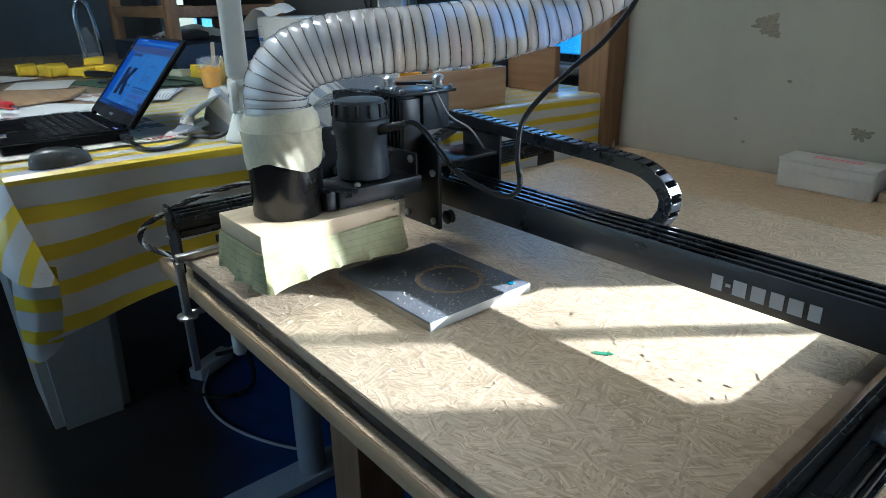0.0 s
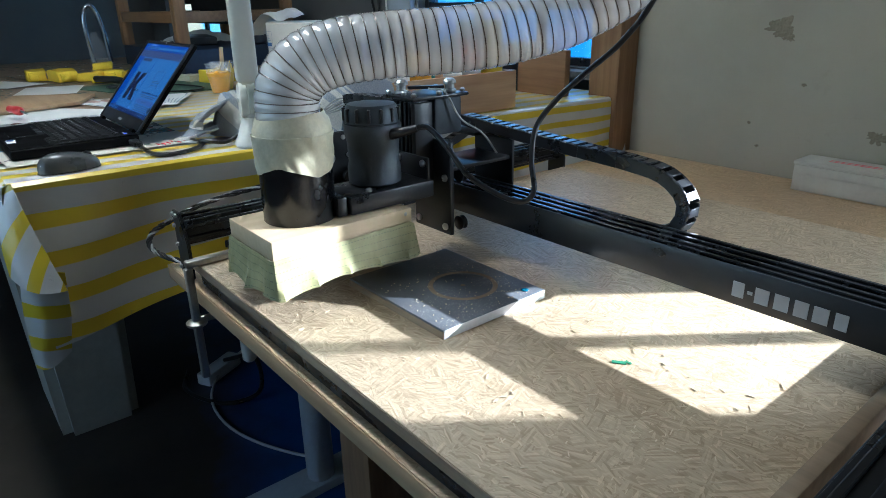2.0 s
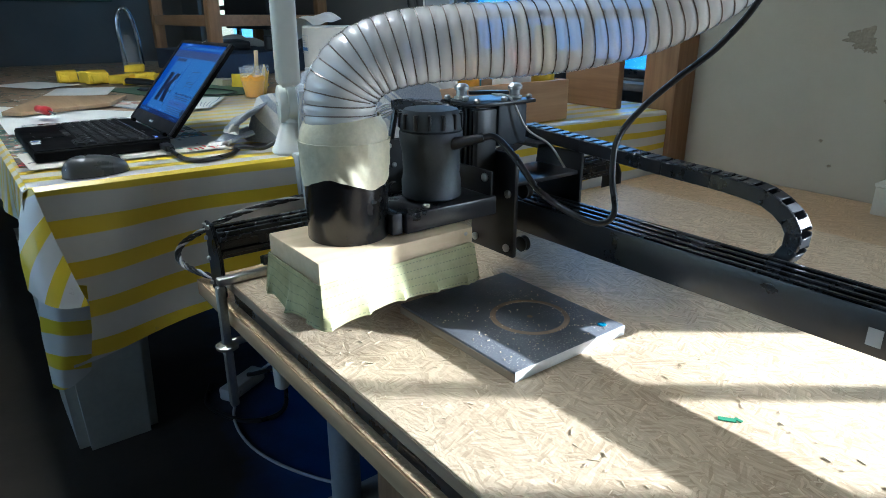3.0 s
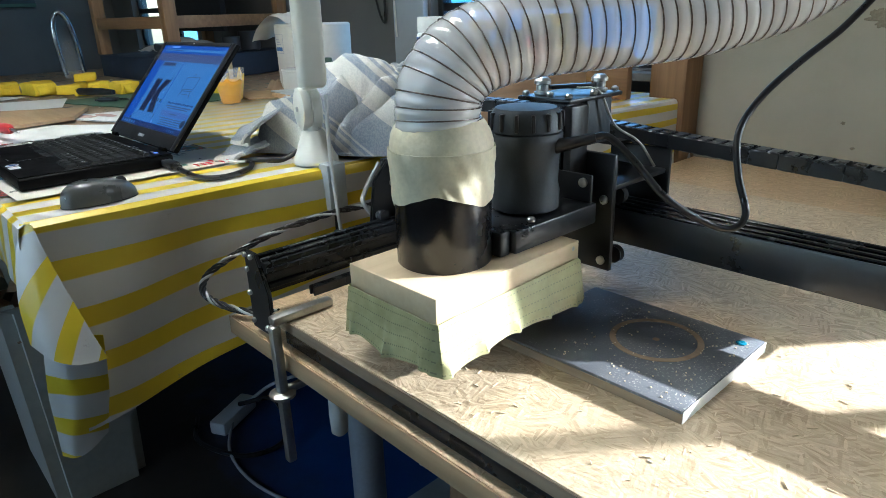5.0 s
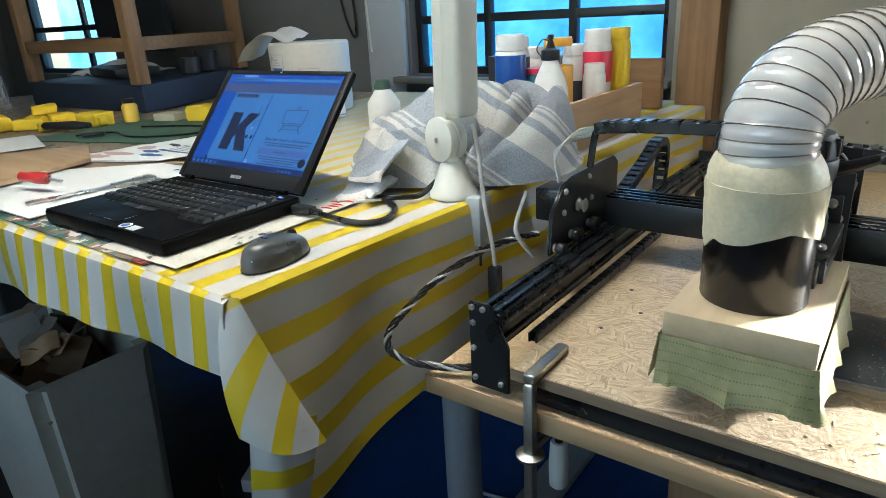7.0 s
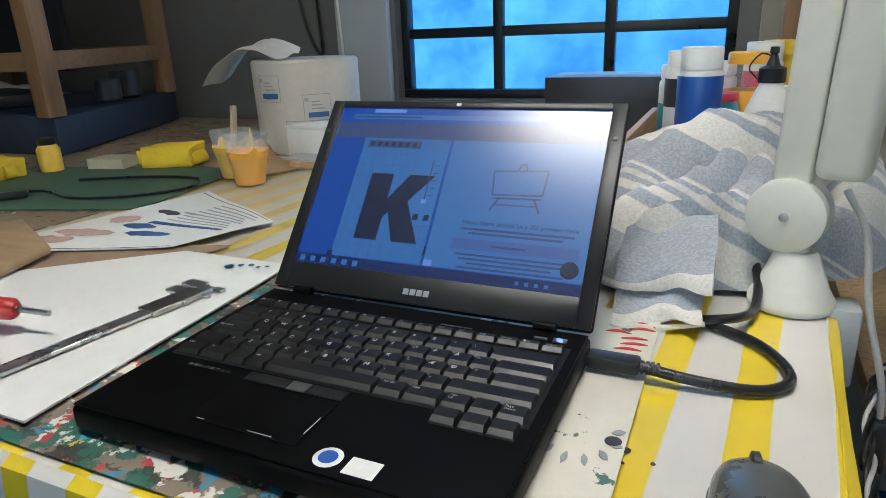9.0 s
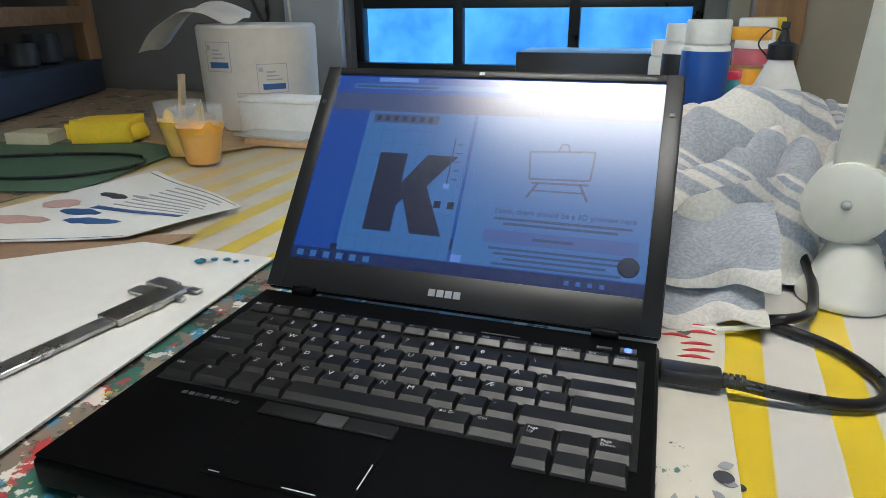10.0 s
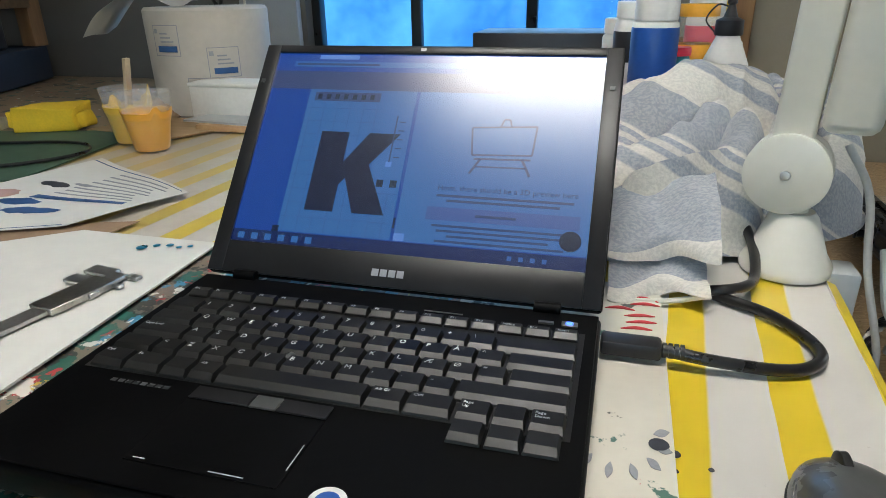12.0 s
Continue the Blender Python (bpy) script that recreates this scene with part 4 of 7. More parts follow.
cz = thing("cable_chain", (0.67, 0.4, 0.76), "black cable chain lying beside the side rail", "cable chain", "chains of the machine")
chain(cz, [(0.742, 0.02, 0.783), (0.742, 0.20, 0.783), (0.742, 0.5, 0.783)], 0.010, 0.014, (1, 0, 0))
chain(cz, [(0.664, 0.50, 0.842), (0.664, 0.62, 0.88), (0.664, 0.70, 0.91), (0.664, 0.74, 0.89), (0.664, 0.73, 0.80)], 0.022, 0.018, (1, 0, 0))

wires = thing("wire_bundle", (0.69, 0.35, 0.94), "grey wires bending from the chain to the gantry", "wires")
for k in range(5):
    o = 0.006 * k
    part("wire", tube([(0.70, 0.312 + o * 0.3, 1.008 - o * 0.4), (0.665 - o, 0.30 + o, 1.000 - o), (0.645 - o * 0.6, 0.27 + o, 0.965), (0.655 - o * 0.3, 0.26 + o, 0.925)], 0.0018, 6, 8), M["cable_grey"], wires)
part("wire", tube([(0.925, 0.34, 1.013), (0.90, 0.30, 1.018), (0.905, 0.25, 1.0), (0.92, 0.235, 0.97), (0.93, 0.23, 0.93)], 0.0025, 6, 8), M["cable_black"], wires)
part("wire", tube([(0.91, 0.33, 1.014), (0.885, 0.29, 1.014), (0.895, 0.24, 0.99), (0.915, 0.225, 0.95)], 0.0025, 6, 8), M["cable_black"], wires)
part("wire", tube([(0.975, 0.30, 1.05), (1.0, 0.315, 1.045), (1.01, 0.34, 1.0), (1.03, 0.37, 0.975), (1.045, 0.39, 0.94)], 0.0018, 6, 8), M["cable_grey"], wires)
part("wire", tube([(0.60, 0.255, 0.905), (0.60, 0.22, 0.86), (0.61, 0.21, 0.84), (0.62, 0.24, 0.80)], 0.004, 8, 8), M["cable_grey"], wires)
tail = thing("braided_cable", (0.55, 0.0, 0.72), "bundle of braided cables in a loop at the machine corner", "cable")
LOOP = spline([(0.70, -0.02, 0.748), (0.655, -0.045, 0.742), (0.60, -0.065, 0.745), (0.568, -0.072, 0.757), (0.557, -0.058, 0.776), (0.557, -0.02, 0.793), (0.560, 0.04, 0.812), (0.566, 0.11, 0.823), (0.578, 0.18, 0.830), (0.60, 0.225, 0.834), (0.625, 0.25, 0.838)], 12)
for k in range(4):
    pts = [q + (uu * math.cos(i * 0.42 + k * math.pi / 2) + ww * math.sin(i * 0.42 + k * math.pi / 2)) * 0.0036 for i, (q, uu, ww, d) in enumerate(frames_along(LOOP))]
    part("strand", tube(pts, 0.0021, 7, 1, smooth_line=False), M["cable_grey"] if k == 1 else M["cable_black"], tail)

# work piece
wp = thing("work_piece", (1.16, 0.2, B), "grey coated panel with a cut circle, dusted with chips", "panel")
part("panel", box(1.030, 1.256, 0.094, 0.285, B + 0.0003, B + 0.0135, 0.0012), M["panel"], wp)
part("panel_core", box(1.0305, 1.2572, 0.0928, 0.284, B + 0.0005, B + 0.0105), M["ply_edge"], wp, "raw wooden panel edge")
# white strip: sunlight on the east edge put in as colour
part("panel_core", box(1.2573, 1.2580, 0.094, 0.284, B + 0.0005, B + 0.0132), M["white_plastic"], wp, "panel edge coloured white for the sun on it")
CXC, CYC = 1.166, 0.206
# thin raised ring; the groove's shadow is only in its colour
part("cut_groove", lathe([(0.0445, B + 0.0137), (0.045, B + 0.0142), (0.0515, B + 0.0142), (0.052, B + 0.0137)], (CXC, CYC, 0), 64, cap=False), M["groove"], wp, "brown routed ring with groove shade in its colour")
part("centre_mark", lathe([(0.004, 0), (0.003, 0.0006)], (CXC, CYC, B + 0.0136), 16), M["groove"], wp)
part("screw", lathe([(0.0055, 0), (0.006, 0.0006), (0.004, 0.0014), (0.0015, 0.0008)], (1.239, 0.262, B + 0.0136), 16), M["screw_blue"], wp, "blue screw head")
rnd = random.Random(4)
bm = None
for k in range(150):
    a, r = rnd.uniform(0, 6.28), 0.05 * math.sqrt(rnd.random())
    x, y = (1.16 + rnd.uniform(-0.07, 0.09), 0.17 + rnd.uniform(-0.07, 0.1))
    s = rnd.uniform(0.0004, 0.0011)
    bm = box(x - s, x + s, y - s * 0.6, y + s * 0.6, B + 0.0136, B + 0.0136 + s, 0, bm=bm, turn=Matrix.Rotation(a, 4, "Z"))
solid("wood_chips", bm, M["pine_x"], "fine pale wood chips on the panel", "wood chips", "stuff", smooth=0)
bm = None
for k in range(420):
    x, y = rnd.uniform(0.80, 1.64), rnd.uniform(-0.04, 0.33)
    if 1.02 < x < 1.27 and 0.08 < y < 0.3:
        continue
    s, a = rnd.uniform(0.001, 0.005), rnd.uniform(0, 3.14)
    bm = box(x - s, x + s, y - 0.0005, y + 0.0005, B + 0.0002, B + rnd.uniform(0.0006, 0.0014), 0, bm=bm, turn=Matrix.Rotation(a, 4, "Z"))
solid("wood_splinters", bm, M["pine_x"], "loose splinters lifting from the board", "splinters", "stuff", smooth=0)
bm = box(1.430, 1.447, 0.213, 0.219, B + 0.0003, B + 0.0012, turn=Matrix.Rotation(0.6, 4, "Z"))
bm = box(1.442, 1.450, 0.222, 0.226, B + 0.0003, B + 0.0012, bm=bm)
solid("green_scrap", bm, M["green_scrap"], "tiny green plastic scrap on the board", "scrap")
for x, y in ((0.80, 0.10), (0.83, 0.17), (0.79, 0.24), (0.86, 0.22)):
    solid("screw_hole", lathe([(0.0035, B + 0.0003), (0.003, B + 0.0006)], (x, y, 0), 10), M["ink"], "dark screw hole in the board", "hole", group="holes in the board")

# clamps on the bench's front edge
cp = thing("bar_clamp", (0.785, -0.07, 0.60), "zinc-plated bar clamp gripping the board's front edge", "clamp")
part("upper_arm", box(0.7775, 0.7935, -0.075, 0.016, B + 0.0005, B + 0.0125, 0.003), M["zinc"], cp)
part("bar", box(0.7785, 0.7925, -0.0785, -0.0645, 0.565, B, 0.004), M["zinc"], cp)
part("collar", lathe([(0.010, 0), (0.017, 0.002), (0.018, 0.007), (0.012, 0.010)], (0.7855, -0.0715, 0.668), 20), M["zinc"], cp)
part("lower_arm", box(0.781, 0.790, -0.066, -0.01, 0.671, 0.683, 0.003), M["zinc"], cp)
cp2 = thing("clamp_handle", (0.783, 0.01, 0.57), "pale wooden clamp handle hanging under the bench", "clamp")
part("handle", lathe([(0.008, 0.565), (0.0125, 0.57), (0.0135, 0.60), (0.012, 0.635), (0.0105, 0.640)], (0.783, 0.012, 0), 20), M["lamp_white"], cp2)
part("spindle", rod((0.783, 0.012, 0.636), (0.783, 0.012, 0.702), 0.006, 12), M["black_metal"], cp2)

# white carton against the wall
wc = thing("carton", (1.27, 1.33, 0.728), "small closed white carton with red lines", "box")
part("body", box(1.168, 1.385, 1.293, 1.385, 0.7285, 0.793, 0.002), M["carton"], wc)
part("lid", box(1.166, 1.387, 1.290, 1.387, 0.7935, 0.802, 0.002), M["carton"], wc)
part("lid_flap", box(1.170, 1.383, 1.2885, 1.2915, 0.772, 0.7932, 0.001), M["carton"], wc)
for y in (1.335, 1.348):
    part("red_line", box(1.23, 1.34, y, y + 0.004, 0.8021, 0.8026), M["red_label"], wc)
solid("wood_offcut", box(1.392, 1.50, 1.31, 1.385, 0.7285, 0.752, 0.002), M["ply_edge"], "small brown wood offcut beside the carton", "offcut")

# wall socket ring and stain chips on the plaster
for x, z, r in ((1.04, 1.10, 0.032), (1.055, 1.085, 0.018), (1.02, 1.112, 0.014), (1.30, 0.86, 0.02), (1.115, 0.97, 0.006), (0.99, 0.86, 0.005), (1.02, 0.80, 0.005)):
    bm = sheet(lambda u, v: (x + r * v * math.cos(6.2832 * u) * (1 + 0.9 * wob(math.cos(6.283 * u) * 3 + x * 9, math.sin(6.283 * u) * 3, z * 5)), BACK - 0.0012 - 0.002 * (1 - v), z + 0.7 * r * v * math.sin(6.2832 * u) * (1 + 0.9 * wob(math.cos(6.283 * u) * 3 + x * 9, math.sin(6.283 * u) * 3, z * 5))), 60, 3)
    solid("plaster_patch", bm, M["stain"], "brown flaked patch on the plaster", "stain", "structure")

# floor things
strip = thing("power_strip", (-0.37, 0.31, FLOOR), "white power strip on the floor with leads", "power strip")
part("body", box(-0.40, -0.34, 0.22, 0.40, FLOOR + 0.002, FLOOR + 0.05, 0.008, turn=Matrix.Rotation(0.5, 4, "Z")), M["white_plastic"], strip)
part("lead", tube([(-0.35, 0.30, FLOOR + 0.03), (-0.22, 0.22, FLOOR + 0.01), (-0.05, 0.20, FLOOR + 0.008), (0.12, 0.24, FLOOR + 0.008), (0.30, 0.34, FLOOR + 0.008), (0.46, 0.50, FLOOR + 0.008), (0.42, 0.62, FLOOR + 0.008), (0.25, 0.60, FLOOR + 0.008)], 0.005, 8, 12), M["cable_grey"], strip)
part("lead", tube([(-0.36, 0.34, FLOOR + 0.045), (-0.30, 0.45, FLOOR + 0.12), (-0.1, 0.6, FLOOR + 0.2), (0.2, 0.8, FLOOR + 0.3)], 0.006, 8, 12), M["cable_grey"], strip)
part("plug_lead", tube([(-0.36, 0.33, FLOOR + 0.06), (-0.24, 0.40, FLOOR + 0.10), (-0.12, 0.36, FLOOR + 0.03), (-0.16, 0.24, FLOOR + 0.01), (-0.33, 0.17, FLOOR + 0.01), (-0.46, 0.22, FLOOR + 0.01)], 0.008, 8, 12), M["cable_black"], strip)

binn = thing("waste_bin", (-0.52, -0.11, FLOOR), "tall off-white plastic bin full of paper and offcuts", "waste bin")
BT = [(-0.76, -0.25), (-0.28, -0.25), (-0.28, 0.025), (-0.76, 0.025)]


def taper(z):
    k = 0.86 + 0.14 * (z - FLOOR) / 0.63
    cx_, cy_ = -0.52, -0.112
    return [(cx_ + (x - cx_) * k, cy_ + (y - cy_) * k) for x, y in BT]


b = bmesh.new()
rings = []
for z, inset in ((FLOOR + 0.001, 0), (0.20, 0), (0.485, 0), (0.498, -0.006), (0.502, 0.0), (0.498, 0.008), (0.2, 0.006)):
    ring = []
    for (x, y) in taper(z):
        cx_, cy_ = -0.52, -0.112
        ring.append(b.verts.new((x - math.copysign(inset, x - cx_), y - math.copysign(inset, y - cy_), z)))
    rings.append(ring)
for a, c in zip(rings, rings[1:]):
    for i in range(4):
        b.faces.new((a[i], a[(i + 1) % 4], c[(i + 1) % 4], c[i]))
b.faces.new(rings[0])
bmesh.ops.recalc_face_normals(b, faces=b.faces[:])
bmesh.ops.bevel(b, geom=[e for e in b.edges if abs(e.verts[0].co.z - e.verts[1].co.z) > 0.05], offset=0.03, segments=4, affect="EDGES")
part("bin_wall", b, M["bin"], binn)
rnd = random.Random(9)
for k in range(22):
    x, y = rnd.uniform(-0.66, -0.40), rnd.uniform(-0.16, -0.06)
    s1, s2 = rnd.uniform(0.03, 0.065), rnd.uniform(0.02, 0.045)
    tr = Euler((rnd.uniform(-0.9, 0.9), rnd.uniform(-0.9, 0.9), rnd.uniform(0, 3))).to_matrix().to_4x4()
    z = 0.43 + rnd.uniform(0, 0.08)
    part("waste_piece", sheet(lambda u, v: tuple(tr @ Vector(((u - 0.5) * s1 * 2, (v - 0.5) * s2 * 2, 0.01 * math.sin(u * 5 + k))) + Vector((x, y, z))), 5, 3, 0.0015), (M["carton"], M["brown_card"], M["tray"], M["stain"])[k % 4], binn)
part("waste_fill", sheet(lambda u, v: (-0.735 + 0.43 * u, -0.225 + 0.23 * v, 0.40 + 0.05 * wob(u * 4, v * 4, 1)), 14, 12, 0.004), M["brown_card"], binn)

# ---- the table with the oilcloth ----
T = 0.90


def edge_x(y):
    return 0.527 + 0.05 * y


tab = thing("work_table", (-1.0, 0.5, FLOOR), "large work table with a wooden top", "table")
part("top", prism([(-2.7, -0.262), (0.507, -0.262), (edge_x(1.38) - 0.012, 1.38), (-2.7, 1.38)], 0.862, T - 0.004), M["worn_table"], tab)
for x, y in ((0.404, 0.311), (0.404, 1.1), (-2.3, 0.311), (-2.3, 1.1)):
    part("leg", rod((x, y, FLOOR + 0.03), (x, y, 0.862), 0.040, 28), M["joint"], tab, "grey round metal leg")
for x in (0.404, -2.3):
    part("foot_beam", box(x - 0.05, x + 0.05, 0.0, 1.3, FLOOR, FLOOR + 0.0295, 0.004), M["lamp_grey"], tab, "dusty grey foot beam")
part("apron", box(-2.5, 0.40, -0.20, -0.175, 0.80, 0.862, 0.003), M["navy"], tab)

cloth = thing("tablecloth", (-0.8, 0.5, 0.6), "yellow and white striped oilcloth draped over the table", "tablecloth")


def top_fn(u, v):
    y = -0.268 + 1.66 * v
    x = -0.62 + (edge_x(y) - 0.006 + 0.62) * u
    return (x, y, T + 0.0006 * wob(x * 7, y * 7, 0))


part("top_sheet", sheet(top_fn, 40, 40, 0.0015, uv=lambda u, v: (top_fn(u, v)[0] - 0.075 * top_fn(u, v)[1], v)), M["oilcloth"], cloth)


def front_fn(u, v):
    x = -2.6 + (0.514 + 2.6) * u
    r = 0.008
    hem = 0.786 + 0.004 * math.sin(x * 5) + 0.014 * u ** 8
    s = v * (T - hem)
    if s < 0.012:
        a = s / 0.012 * math.pi / 2
        y, z = -0.268 - r * math.sin(a), T - r + r * math.cos(a)
    else:
        z, y = T - r - (s - 0.012), -0.276
    y -= (0.006 * math.sin(x * 13) + 0.004 * math.sin(x * 31 + 1)) * v * v + 0.012 * v
    return (x, y, z)


part("front_drape", sheet(front_fn, 160, 12, 0.0012, uv=lambda u, v: (-2.6 + 3.114 * u, v * 0.1)), M["oilcloth"], cloth, "short hanging front edge")


def side_len(y):
    return T - (0.585 + 0.17 * (y + 0.268) if y < 0.1 else 0.6476 + 0.03 * (y - 0.1))


def side_fn(u, v):
    y = -0.262 + 1.637 * u
    s = v * side_len(y)
    r = 0.010
    if s < 0.016:
        a = s / 0.016 * math.pi / 2
        x, z = edge_x(y) - 0.008 + r * math.sin(a), T - r + r * math.cos(a)
    else:
        z, x = T - r - (s - 0.016), edge_x(y) + 0.002
    x += (0.010 * math.sin(y * 11 + z * 6) + 0.008 * math.sin(y * 23 - z * 9)) * min(1, s / 0.12) + 0.02 * v * v
    return (x, y, z)


def side_uv(u, v):
    y = -0.262 + 1.637 * u
    s = v * side_len(y)
    return (edge_x(y) - 0.006 - 0.075 * y + s + 0.075 * (y + 0.2) * min(1, s / 0.15) + 0.008 * math.sin(y * 9) * v, u)


part("side_drape", sheet(side_fn, 110, 26, 0.0012, uv=side_uv), M["oilcloth"], cloth, "long hanging side edge with wavy folds")


def between(a, b, c, v):
    """A point on the bent line a, b, c."""
    a, b, c = Vector(a), Vector(b), Vector(c)
    return a * (1 - v) ** 2 + b * 2 * v * (1 - v) + c * v * v


def ear_fn(u, v):
    """The corner's loose cloth, folded over the side as a pointed ear."""
    lft = between((0.506, -0.272, 0.9012), (0.508, -0.304, 0.82), (0.534, -0.300, 0.742), v)
    rgt = between((0.522, -0.262, 0.9012), (0.552, -0.252, 0.82), (0.596, -0.226, 0.716), v)
    q = lft.lerp(rgt, u)
    out = math.sin(math.pi * u) * v * 0.016 + 0.003 * wob(u * 3, v * 4, 6) * v
    return (q.x + out * 0.8, q.y - out * 0.6, q.z - 0.010 * math.sin(math.pi * u) * v)


part("corner_ear", sheet(ear_fn, 20, 30, 0.0012, uv=lambda u, v: (0.537 + 0.20 * v * (0.38 + 0.62 * u), v)), M["oilcloth"], cloth, "pointed folded ear of cloth")


def tail_fn(u, v):
    """The long hanging end below the ear."""
    lft = between((0.538, -0.286, 0.765), (0.535, -0.298, 0.66), (0.512, -0.296, 0.548), v)
    rgt = between((0.580, -0.222, 0.745), (0.566, -0.224, 0.66), (0.546, -0.238, 0.578), v)
    q = lft.lerp(rgt, u)
    out = math.sin(math.pi * u) * 0.012 + 0.004 * wob(u * 3, v * 3, 2)
    return (q.x + out * 0.7, q.y - out * 0.7, q.z - 0.012 * math.sin(math.pi * u) * v)


part("hanging_end", sheet(tail_fn, 16, 24, 0.0012, uv=lambda u, v: (0.515 + T - tail_fn(u, v)[2] - 0.012 * u, v)), M["oilcloth"], cloth, "long hanging cloth end")


# papers and boards on the table
def slab(name, pts, z, h, material, label, category, kind="", curl=0.0):
    """A flat sheet over four corners."""
    a, b_, c, d = [Vector((x, y, 0)) for x, y in pts]
    bm = sheet(lambda u, v: tuple(a.lerp(b_, u).lerp(d.lerp(c, u), v) + Vector((0, 0, z + h + curl * (math.sin(u * 7 + v * 3) * 0.5 + 0.5) * (u * u + v * v) * 0.5))), 12, 12, h)
    return solid(name, bm, material, label, category, kind)


slab("splashed_cover", [(-0.68, -0.262), (0.330, -0.262), (0.345, 0.12), (-0.68, 0.12)], T + 0.002, 0.0006, M["splashed"], "dark paint-splashed covering sheet on the table", "cover sheet")
slab("worn_cover", [(-2.6, -0.262), (-0.60, -0.262), (-0.55, 0.40), (-2.6, 1.3)], T + 0.001, 0.0008, M["worn_table"], "worn brown covering with paint marks", "cover sheet")
slab("brown_sheet", [(-0.66, -0.20), (-0.24, -0.10), (-0.20, 0.16), (-0.60, 0.03)], T + 0.004, 0.0006, M["brown_card"], "sheet of brown card under the papers", "card")
slab("smudged_sheet", [(0.20, -0.255), (0.383, -0.25), (0.382, 0.115), (0.22, 0.12)], T + 0.004, 0.0005, M["smudged"], "white sheet smudged with grey and red paint", "paper")
ps = thing("paint_smear", (0.36, 0.05, T + 0.005), "red and grey paint smears on the white sheet", "paint marks")
rnd = random.Random(5)
for k in range(7):
    x, y = 0.348 + rnd.uniform(0, 0.022), 0.03 + k * 0.011
    part("red_smear", tube([(x - 0.012, y, T + 0.0052), (x, y + 0.003, T + 0.0052), (x + 0.012, y + rnd.uniform(-.003, .004), T + 0.0052)], lambda s: 0.0004 + 0.0012 * math.sin(3.14 * s), 6, 5), M["red_paint"], ps)
for k in range(6):
    a = -2.2 + k * 0.5
    x, y = 0.350 + 0.018 * math.cos(a), -0.105 + 0.02 * math.sin(a)
    part("grey_blot", sheet(lambda u, v: (x + (0.004 + 0.010 * v) * math.cos(a) + 0.0045 * math.sin(3.14 * v) * (u - 0.5) * -math.sin(a), y + (0.004 + 0.014 * v) * math.sin(a) + 0.0075 * math.sin(3.14 * v) * (u - 0.5) * math.cos(a), T + 0.0050), 4, 6, 0.0003), M["ink_grey"], ps)
for x, y, r in ((0.374, -0.107, 0.006), (0.383, -0.109, 0.0035), (0.402, -0.118, 0.0018), (0.383, -0.124, 0.0016)):
    solid("paint_spot", lathe([(r, 0), (r * 0.8, 0.0005)], (x, y, T + 0.0051 if x < .38 else T + 0.0018), 16), M["ink"], "black paint spot on the cloth", "paint spot", group="paint spots")
board = slab("white_board", [(-0.66, -0.245), (-0.045, -0.245), (-0.062, 0.112), (-0.235, 0.112)], T + 0.006, 0.002, M["paper"], "large sheet of white drawing paper", "paper")
for k, (x, y) in enumerate(((-0.130, 0.078), (-0.118, 0.086), (-0.105, 0.090), (-0.092, 0.087), (-0.082, 0.092))):
    r = (0.006, 0.004, 0.004, 0.003, 0.003)[k]
    solid("blue_spot", lathe([(r, 0), (r * 0.7, 0.0006)], (x, y, T + 0.0102), 14), M["screw_blue"], "drop of blue paint on white paper", "paint spot", group="blue drops")
printed = slab("printed_sheet", [(-0.56, 0.0), (-0.262, 0.115), (-0.205, 0.262), (-0.46, 0.395)], T + 0.007, 0.0006, M["paper"], "printed sheet with pictures of shoes and text", "paper", curl=0.006)
marks = thing("printed_marks", (-0.4, 0.25, T + 0.012), "printed pictures and text lines on the sheet", "print")
SA, SB, SC_, SD = Vector((-0.56, 0.0, 0)), Vector((-0.262, 0.115, 0)), Vector((-0.205, 0.262, 0)), Vector((-0.46, 0.395, 0))


def on_sheet(name, u0, u1, v0, v1, mt, taper=0.0):
    """A printed patch lying on the curled sheet."""
    def fn(a, c):
        u = u0 + (u1 - u0) * a
        v = v0 + (v1 - v0) * (0.5 + (c - 0.5) * (1 - taper + taper * math.sin(0.25 + 2.6 * a) * (1 + 0.5 * wob(a * 5, c * 2, u0 * 9))))
        q = SA.lerp(SB, u).lerp(SD.lerp(SC_, u), v)
        return (q.x, q.y, T + 0.0082 + 0.006 * (math.sin(u * 7 + v * 3) * 0.5 + 0.5) * (u * u + v * v) * 0.5)
    part(name, sheet(fn, 12, 4, 0.0003), M[mt], marks)


for args in ((0.04, 0.34, 0.10, 0.24, "print_pink"), (0.08, 0.42, 0.25, 0.36, "print_pink"), (0.10, 0.28, 0.46, 0.58, "print_pink"), (0.30, 0.52, 0.42, 0.50, "ink_blue"), (0.47, 0.74, 0.30, 0.40, "ink_blue"), (0.18, 0.38, 0.66, 0.72, "ink"), (0.36, 0.50, 0.72, 0.75, "ink_grey")):
    on_sheet("picture", *args, taper=0.9)
on_sheet("text_bar", 0.38, 0.93, 0.52, 0.56, "ink_blue")
for k in range(8):
    on_sheet("text_bar", 0.42 + 0.01 * (k % 2), 0.92 - 0.03 * (k % 3), 0.60 + 0.045 * k, 0.612 + 0.045 * k, "ink_grey")
on_sheet("frame_line", 0.02, 0.97, 0.03, 0.036, "ink_blue")
on_sheet("frame_line", 0.02, 0.97, 0.965, 0.97, "ink_blue")

